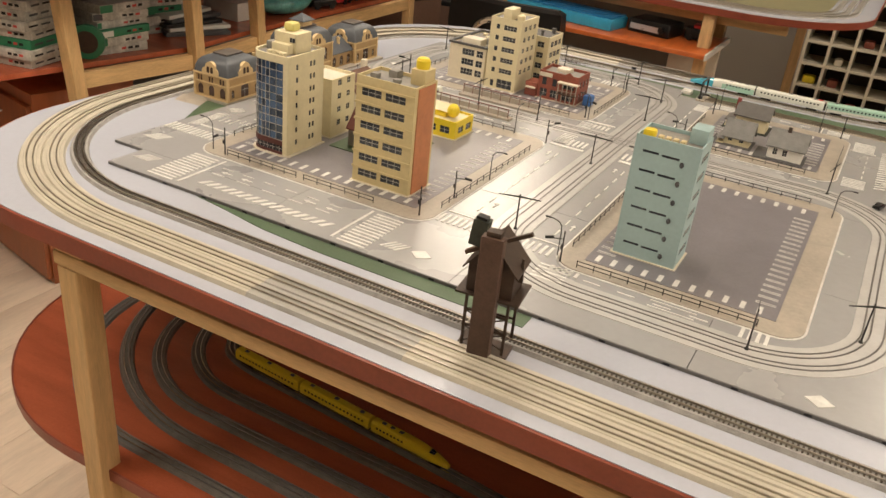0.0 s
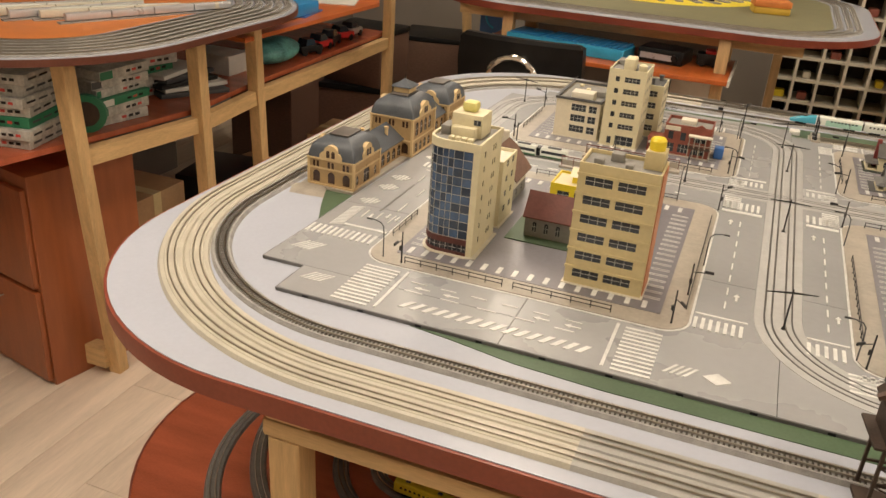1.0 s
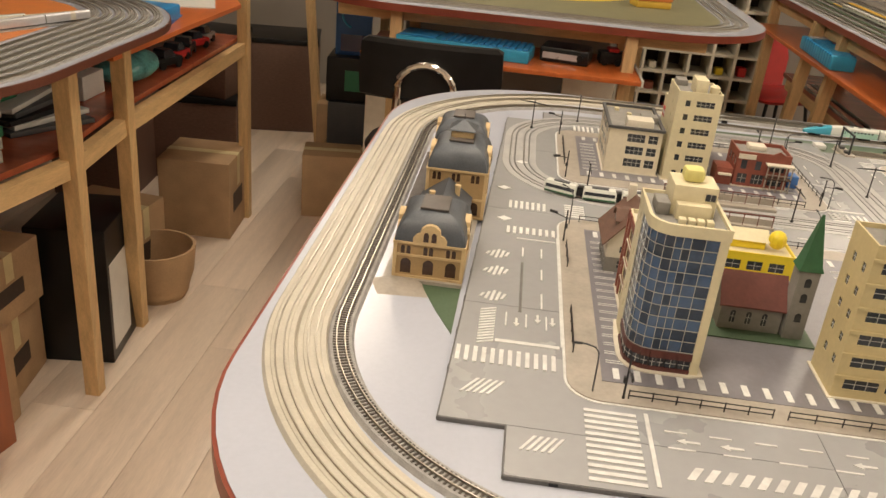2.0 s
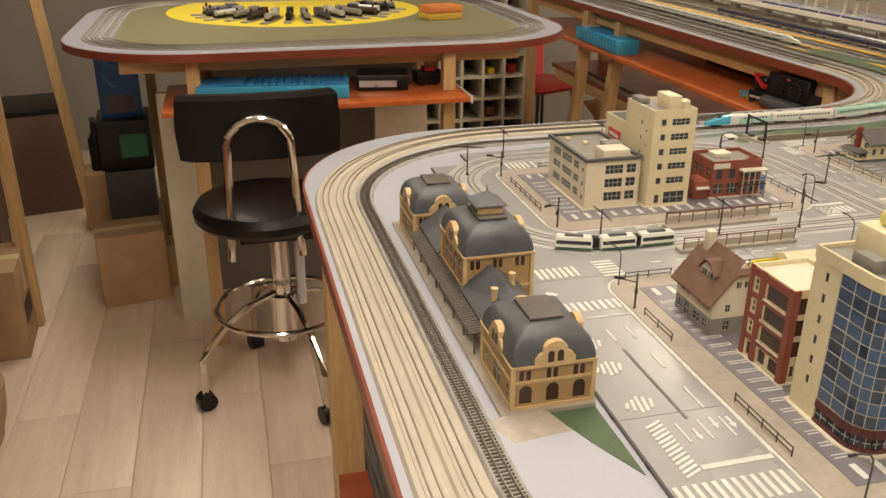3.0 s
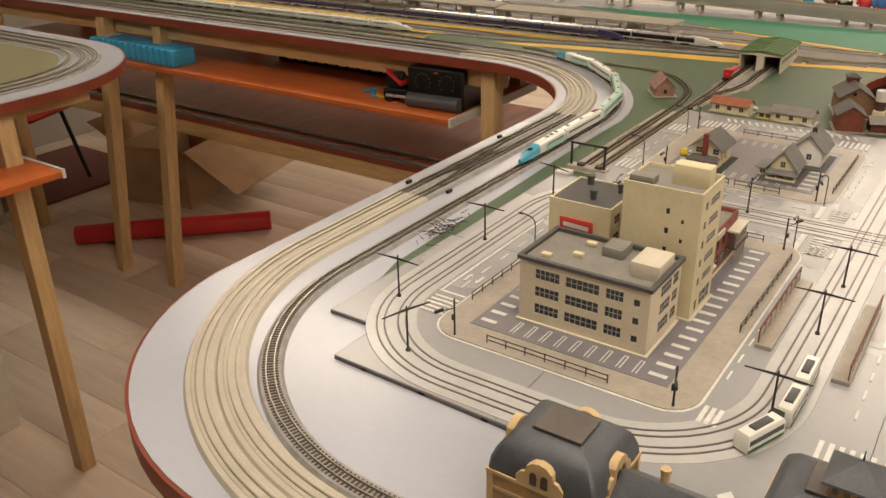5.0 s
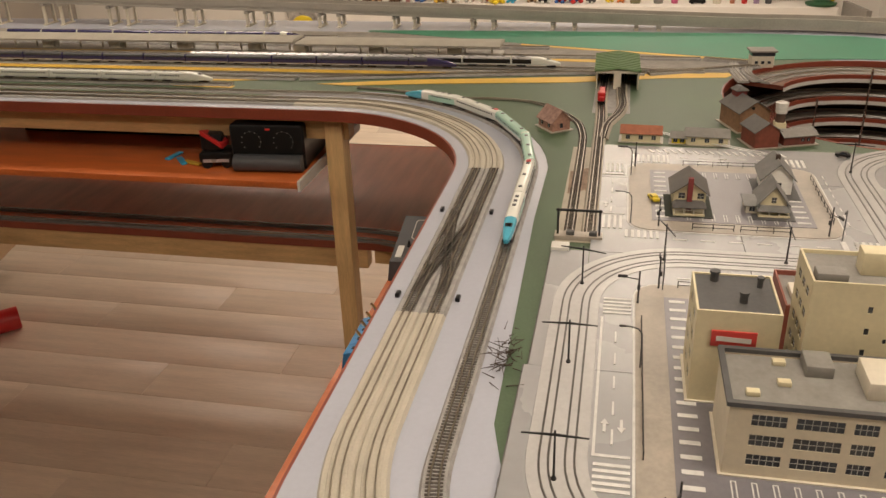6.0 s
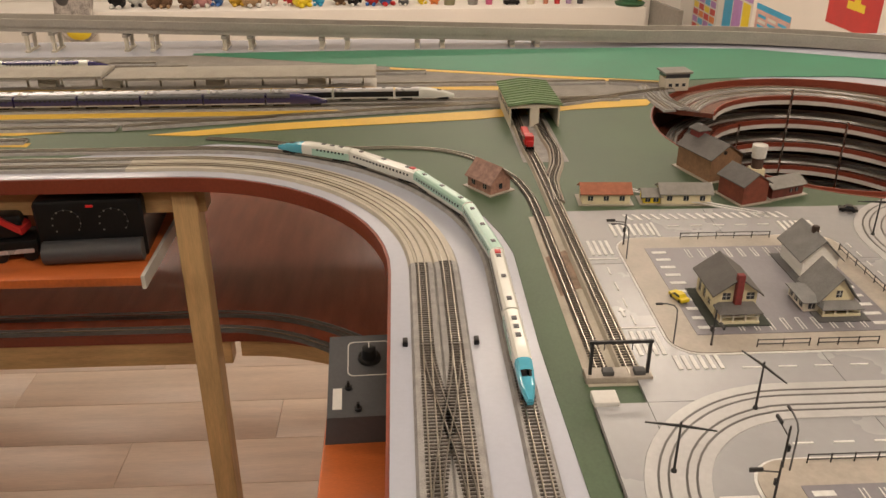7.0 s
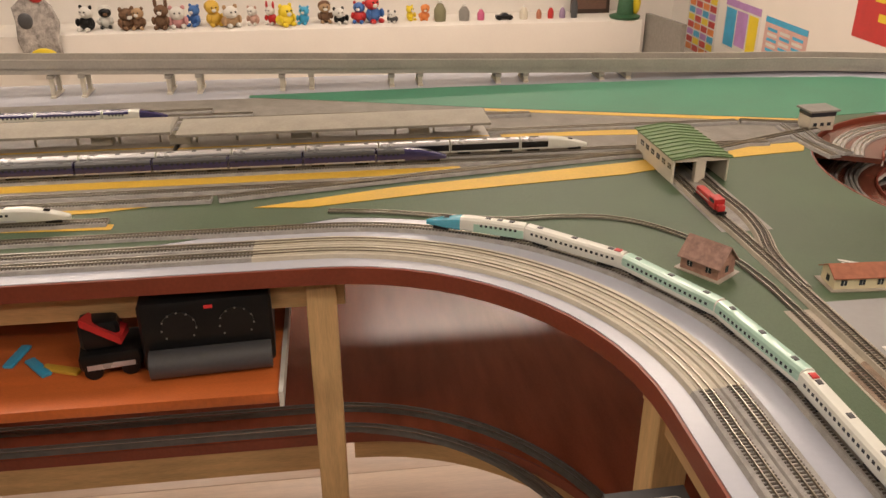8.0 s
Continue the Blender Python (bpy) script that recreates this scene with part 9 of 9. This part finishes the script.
# ---- stool ----
stl = thing("swivel_stool", "black leather swivel stool with chrome base and footring", "stool", at=pose(-1.30, 3.09, 0, 0, 0, 0))
part("seat", MB().lathe((-0.03, 0.0, 0), [(0.17, 0.602), (0.205, 0.608), (0.222, 0.625), (0.225, 0.648), (0.21, 0.672), (0.17, 0.683), (0.08, 0.688)], 32), leather_m, stl, "padded black leather seat")
bk = MB()
n = 12
vs = []
for z, t_, ins in ((0.775, 0.012, 0.03), (0.785, 0.026, 0.006), (0.87, 0.03, 0), (0.955, 0.026, 0.006), (0.968, 0.012, 0.025)):
    for i in range(n + 1):
        x = (-0.235 + ins) + (0.47 - 2 * ins) * i / n
        vs.append((x - 0.035, -0.115 + 0.55 * x * x - t_, z + 0.058))
    for i in range(n, -1, -1):
        x = (-0.235 + ins) + (0.47 - 2 * ins) * i / n
        vs.append((x - 0.035, -0.115 + 0.55 * x * x + t_, z + 0.058))
w_ = 2 * (n + 1)
fs = [(k * w_ + i, k * w_ + (i + 1) % w_, (k + 1) * w_ + (i + 1) % w_, (k + 1) * w_ + i) for k in range(4) for i in range(w_)]
for k, rev in ((0, True), (4, False)):
    for i in range(n):
        q = (k * w_ + i, k * w_ + i + 1, k * w_ + w_ - 2 - i, k * w_ + w_ - 1 - i)
        fs.append(tuple(reversed(q)) if rev else q)
part("backrest", bk.add(vs, fs), leather_m, stl, "curved padded black backrest")
ub = [(-0.105, -0.225, 0.53), (-0.10, -0.215, 0.60)] + [(-0.10 + 0.01 * k / 4, -0.20, 0.62 + 0.26 * k / 4) for k in range(5)] + [(-0.09 + 0.09 * (1 - math.cos(math.pi * k / 10)), -0.20, 0.88 + 0.075 * math.sin(math.pi * k / 10)) for k in range(1, 10)]
ub += [(-x, y, z) for x, y, z in reversed(ub[:7])]
part("back_tube", MB().tube([(x - 0.042, y + (0.042 if z > 0.6 else 0.06), z + 0.008) for x, y, z in ub], 0.0125, 10), chrome_m, stl, "bent chrome tube")
part("seat_plate", MB().box(-0.12, 0.10, -0.16, 0.10, 0.583, 0.6025, 0.004), blackplast_m, stl)
part("column", MB().lathe((0, 0, 0), [(0.045, 0.18), (0.045, 0.34), (0.03, 0.345), (0.03, 0.5829)], 18), chrome_m, stl, "chrome gas column")
part("column_sleeve", MB().lathe((0.062, 0, 0), [(0.016, 0.30), (0.016, 0.5829)], 12), silver_m, stl)
part("foot_ring", MB().tube([(0.215 * math.cos(2 * math.pi * k / 32), 0.215 * math.sin(2 * math.pi * k / 32), 0.30) for k in range(32)], 0.009, 8, True), chrome_m, stl, "chrome footring")
for k in range(4):
    a = radians(20 + 90 * k)
    c, s = math.cos(a), math.sin(a)
    lg = part("leg", MB().tube([(0.03 * c, 0.03 * s, 0.345), (0.12 * c, 0.12 * s, 0.325), (0.20 * c, 0.20 * s, 0.275), (0.27 * c, 0.27 * s, 0.205), (0.288 * c, 0.288 * s, 0.17), (0.29 * c, 0.29 * s, 0.055)], 0.0115, 9), chrome_m, stl, "bent chrome leg")
    part("castor", MB().cyl((0.29 * c - 0.022 * s, 0.29 * s + 0.022 * c, 0.03), (0.29 * c + 0.022 * s, 0.29 * s - 0.022 * c, 0.03), 0.03, n=18), blackplast_m, lg, "black twin castor")

# ---- floor clutter seen under the tables ----
tagged(part("red_tube", MB().tube([(0.86, 4.18, 0.045), (0.66, 4.38, 0.045), (0.48, 4.58, 0.045), (0.25, 4.8, 0.045)], 0.044, 14), redplast_m), "long soft red tube lying on the floor", "tube")
e = thing("red_chair", "red plastic chair standing by the far wall", "chair", at=pose(0.55, 5.62, 0, 0, 0, 20))
part("seat", MB().loft([(-0.2, 0.2, -0.2, 0.2, 0.42), (-0.22, 0.22, -0.22, 0.22, 0.44), (-0.2, 0.2, -0.2, 0.2, 0.455)], 0.08), redplast_m, e)
part("backrest", MB().loft([(-0.18, 0.18, 0.17, 0.21, 0.45), (-0.2, 0.2, 0.20, 0.24, 0.62), (-0.16, 0.16, 0.23, 0.26, 0.78)], 0.05), redplast_m, e)
for sx in (-0.17, 0.17):
    for sy in (-0.17, 0.17):
        part("leg", MB().cyl((sx * 1.15, sy * 1.15, 0), (sx * 0.8, sy * 0.8, 0.425), 0.011, n=8), blackmetal_m, e)
tagged(part("maroon_mat", MB().box(0.35, 1.1, 5.35, 6.1, 0, 0.02, 0.004), maroon_m), "dark red mat on the far floor", "mat")
e = thing("cardboard_box", "large open cardboard box with a drooping flap under the table", "box", "cardboard boxes", at=pose(1.05, 4.95, 0, 0, 0, 14))
part("carton", MB().ring([(-0.30, -0.2), (0.26, -0.2), (0.26, 0.2), (-0.30, 0.2)], [(-0.295, -0.195), (0.255, -0.195), (0.255, 0.195), (-0.295, 0.195)], 0.004, 0.30), cardboard_m, e)
part("bottom", MB().box(-0.29, 0.25, -0.19, 0.19, 0.0, 0.004), cardboard_m, e)
part("flap", MB().obox((-0.31, -0.206, 0.30), (0.58, 0, 0), (-0.03, -0.30, -0.17), (0, -0.002, 0.004)), cardboard_m, e, "drooping carton flap")
part("lid_flap", MB().obox((-0.30, 0.20, 0.301), (0.56, 0, 0), (0, 0.16, 0.10), (0, -0.002, 0.004)), cardboard_m, e)


# ---- toys on the wall ledge, and posters ----
tx, LZ = 4.78, 0.5851


def plush(y, s, body, head, kind_no):
    """Sitting, slumped, long-eared or hooded soft toys."""
    labels = ("small plush bear sitting on the white ledge", "small plush toy slumped on the white ledge", "small long-eared plush toy on the white ledge", "small hooded plush toy on the white ledge")
    e = thing("plush_toy", labels[kind_no], "plush toy", "toys on the ledge", at=pose(tx + rg.uniform(-0.03, 0.05), y, LZ, 0, 0, rg.uniform(-40, 40)))
    lean, fat = rg.uniform(-0.012, 0.012) * s, rg.uniform(0.9, 1.25)
    bz = 0.036 if kind_no != 1 else 0.028
    part("body", MB().ball((0, 0, bz * s), 0.031 * s * fat, 0.036 * s * fat, bz * 1.05 * s, 10), body, e)
    hx_, hz = (-0.010 * s, (0.090 if kind_no != 1 else 0.064) * s)
    part("head", MB().ball((hx_, lean, hz), 0.031 * s, 0.036 * s, 0.030 * s, 10), head, e)
    part("muzzle", MB().ball((hx_ - 0.026 * s, lean, hz - 0.008 * s), 0.010 * s, 0.013 * s, 0.010 * s, 7), boxwhite_m if body is not boxwhite_m else pk, e)
    if kind_no == 3:
        part("hood", MB().ball((hx_ + 0.008 * s, lean, hz + 0.010 * s), 0.030 * s, 0.039 * s, 0.030 * s, 9), body, e)
    for q in (-1, 1):
        if kind_no != 3:
            part("ear", MB().ball((hx_ + 0.002 * s, lean + q * 0.027 * s, hz + (0.026 if kind_no != 2 else 0.038) * s), 0.007 * s, 0.010 * s, (0.011 if kind_no != 2 else 0.026) * s, 7), body, e)
        part("eye", MB().ball((hx_ - 0.029 * s, lean + q * 0.011 * s, hz + 0.006 * s), 0.0035 * s, 0.0045 * s, 0.0045 * s, 6), blackplast_m, e)
        part("arm", MB().ball((-0.020 * s, q * 0.036 * s, bz * 1.2 * s), 0.016 * s, 0.011 * s, 0.020 * s, 7), body, e)
        part("foot", MB().ball((-0.036 * s, q * 0.022 * s, 0.011 * s), 0.020 * s, 0.012 * s, 0.011 * s, 7), head, e)


pk = mat("plush_brown", (0.16, 0.09, 0.05), 0.9, var=0.25, scale=90, bump=0.5)
cols = [(blackplast_m, boxwhite_m), (boxwhite_m, blackplast_m), (pk, pk), (pk, cardboard_m), (pk, pk), (mat("plush_pink", (0.6, 0.3, 0.3), 0.9), boxwhite_m), (boxblue_m, boxblue_m), (yellow_m, yellow_m), (cardboard_m, boxwhite_m), (mat("plush_rose", (0.55, 0.35, 0.28), 0.9), boxwhite_m), (redplast_m, boxwhite_m), (yelplast_m, yelplast_m), (cyan_m, cyan_m), (pk, cardboard_m), (blackplast_m, boxwhite_m), (redplast_m, boxblue_m), (boxblue_m, redplast_m), (greyplast_m, boxwhite_m), (yelplast_m, yelplast_m), (orangebd_m, orangebd_m)]
for i, (b, h_) in enumerate(cols):
    plush(4.12 - i * 0.112 + rg.uniform(-0.02, 0.02), rg.choice([0.95, 1.1, 1.25, 1.4]) if i < 17 else 0.8, b, h_, (0, 3, 1, 0, 2, 1)[i % 6])
for y, w_, h_, m_ in ((2.16, 0.05, 0.075, olive_m), (2.06, 0.045, 0.06, roofgrey_m), (1.99, 0.03, 0.045, mat("pink_tin", (0.6, 0.12, 0.25), 0.5)), (1.81, 0.035, 0.05, offwh_m), (1.745, 0.022, 0.04, mat("clay_pot", (0.5, 0.2, 0.12), 0.7)), (1.695, 0.025, 0.045, redplast_m), (1.645, 0.025, 0.045, mat("mauve_pot", (0.35, 0.25, 0.4), 0.6)), (1.595, 0.028, 0.085, greyplast_m)):
    e = thing("ornament", "small ornament standing on the white ledge", "ornament", "ornaments on the ledge", at=pose(tx, 2.6 + (y - 2.6) * 1.6, LZ))
    w_, h_ = w_ * 1.6, h_ * 1.6
    part("body", MB().lathe((0, 0, 0), [(w_ * 0.45, 0), (w_ * 0.5, h_ * 0.25), (w_ * 0.5, h_ * 0.6), (w_ * 0.3, h_ * 0.85), (w_ * 0.12, h_)], 14), m_, e)
    part("cap", MB().ball((0, 0, h_), w_ * 0.2, w_ * 0.2, w_ * 0.16, 8), boxwhite_m, e)
e = thing("toy_car", "black toy car on the ledge", "car", at=pose(tx - 0.01, 1.47, LZ, 0, 0, 90))
part("body", MB().loft([(-0.055, 0.055, -0.022, 0.022, 0.008), (-0.056, 0.056, -0.024, 0.024, 0.02), (-0.05, 0.05, -0.022, 0.022, 0.03)]), blackplast_m, e)
part("cabin", MB().loft([(-0.03, 0.025, -0.02, 0.02, 0.03), (-0.018, 0.012, -0.016, 0.016, 0.045)]), glass_m, e)
for sx in (-0.035, 0.035):
    for sy in (-0.025, 0.017):
        part("wheel", MB().cyl((sx, sy, 0.011), (sx, sy + 0.008, 0.011), 0.011, n=12), blackplast_m, e)
e = thing("framed_picture", "dark framed picture leaning on the wall", "picture", at=pose(4.93, 0.84, LZ))
part("frame", MB().box(-0.015, 0.015, -0.135, 0.135, 0, 0.36, 0.004), timber_m, e)
part("picture", MB().box(-0.0172, -0.0152, -0.11, 0.11, 0.03, 0.33), brownroof_m, e)
e = thing("green_hat_figure", "dark green toy with a yellow top on the ledge end", "toy", at=pose(4.72, 0.66, LZ))
part("brim", MB().lathe((0, 0, 0), [(0.096, 0), (0.104, 0.016), (0.064, 0.028)], 18), steeple_m, e)
part("crown", MB().lathe((0, 0, 0.027), [(0.056, 0), (0.048, 0.096), (0.032, 0.12)], 16), steeple_m, e)
part("yellow_top", MB().ball((0, -0.07, 0.10), 0.032, 0.032, 0.08, 9), yelplast_m, e)
e = thing("hanging_bag", "clear bag of toys hung on the ledge with a yellow bottom", "bag", at=pose(4.605, 4.36, 0.40))
part("bag", MB().loft([(-0.012, 0.012, -0.07, 0.06, 0.0), (-0.02, 0.018, -0.12, 0.10, 0.05), (-0.018, 0.02, -0.11, 0.13, 0.16), (-0.02, 0.016, -0.13, 0.12, 0.27), (-0.014, 0.018, -0.10, 0.13, 0.36), (-0.008, 0.008, -0.04, 0.05, 0.43)], 0.012), mat("clear_bag_film", (0.42, 0.40, 0.38), 0.2, var=0.5, scale=22, bump=0.8, bscale=50), e)
part("yellow_toy", MB().ball((-0.015, -0.01, 0.065), 0.018, 0.085, 0.055, 10), yelplast_m, e, "yellow toy in the bag")
part("red_toy", MB().ball((-0.012, -0.02, 0.42), 0.018, 0.045, 0.035, 8), redplast_m, e)
part("dark_toy", MB().ball((-0.014, 0.06, 0.28), 0.018, 0.05, 0.05, 8), greyplast_m, e)


def poster(x0, x1, z0, z1, base, blocks, label):
    e = thing("poster", label, "poster", "wall posters")
    part("sheet", MB().box(x0, x1, 0.2001, 0.2021, z0, z1), base, e)
    for bx0, bx1, bz0, bz1, m_ in blocks:
        part("colour_block", MB().box(x0 + (x1 - x0) * bx0, x0 + (x1 - x0) * bx1, 0.2022, 0.2028, z0 + (z1 - z0) * bz0, z0 + (z1 - z0) * bz1), m_, e)


lil = mat("lilac_print", (0.45, 0.25, 0.55), 0.6)
pkp = mat("pink_print", (0.66, 0.42, 0.38), 0.6)
poster(4.30, 4.76, 0.36, 0.84, boxwhite_m, [(0.06 + 0.23 * (i % 4), 0.26 + 0.23 * (i % 4), 0.04 + 0.1 * (i // 4), 0.12 + 0.1 * (i // 4), [boxred_m, yelplast_m, cyan_m, orangebd_m, boxred_m, lil][(i * 3 + i // 4) % 6]) for i in range(36)], "tall poster with rows of coloured pictures")
poster(3.75, 4.20, 0.50, 0.79, boxwhite_m, [(0.0, 1.0, 0.86, 1.0, lil), (0.05, 0.30, 0.05, 0.82, yelplast_m), (0.34, 0.64, 0.12, 0.82, lil), (0.67, 0.97, 0.05, 0.82, cyan_m)], "white poster with violet head and coloured columns")
poster(3.24, 3.69, 0.57, 0.77, pkp, [(0.0, 1.0, 0.84, 1.0, cyan_m)] + [(0.08 + 0.3 * k, 0.32 + 0.3 * k, 0.08 + 0.14 * i, 0.16 + 0.14 * i, boxwhite_m if (i + k) % 2 else cyan_m) for i in range(5) for k in range(3)], "pale pink chart with a blue head")
poster(2.42, 2.88, 0.82, 1.40, redplast_m, [(0.28, 0.62, 0.16, 0.22, yelplast_m), (0.38, 0.50, 0.22, 0.34, yelplast_m), (0.5, 0.72, 0.30, 0.36, yelplast_m)], "red banner with a yellow curved shape")
tagged(part("corner_board", MB().add([(4.06, 0.50, 0), (4.68, 0.50, 0), (4.68, 0.50, 0.62), (4.06, 0.50, 0.66), (4.06, 0.53, 0), (4.68, 0.53, 0), (4.68, 0.53, 0.62), (4.06, 0.53, 0.66)], [(0, 1, 2, 3), (7, 6, 5, 4), (1, 0, 4, 5), (2, 1, 5, 6), (3, 2, 6, 7), (0, 3, 7, 4)]), roofgrey_m), "grey board standing in the wall corner", "board")

# ---- floor planks ----
pl_m = {}
i = 0
x = RX0
pw, plen = 0.192, 1.26
while x < RX1:
    y = RY0 - (i % 3) * 0.42
    while y < RY1:
        y0, y1 = max(y, RY0), min(y + plen, RY1)
        if y1 - y0 > 0.05:
            key = round(y1 - y0, 3)
            if key not in pl_m:
                pl_m[key] = MB().box(0.0006, pw - 0.0006, 0.0006, key - 0.0006, -0.012, 0, 0.0012).mesh("plank", plank_m)
            part("plank", pl_m[key], None, floor, at=pose(x, y0, 0))
        y += plen
    x += pw
    i += 1
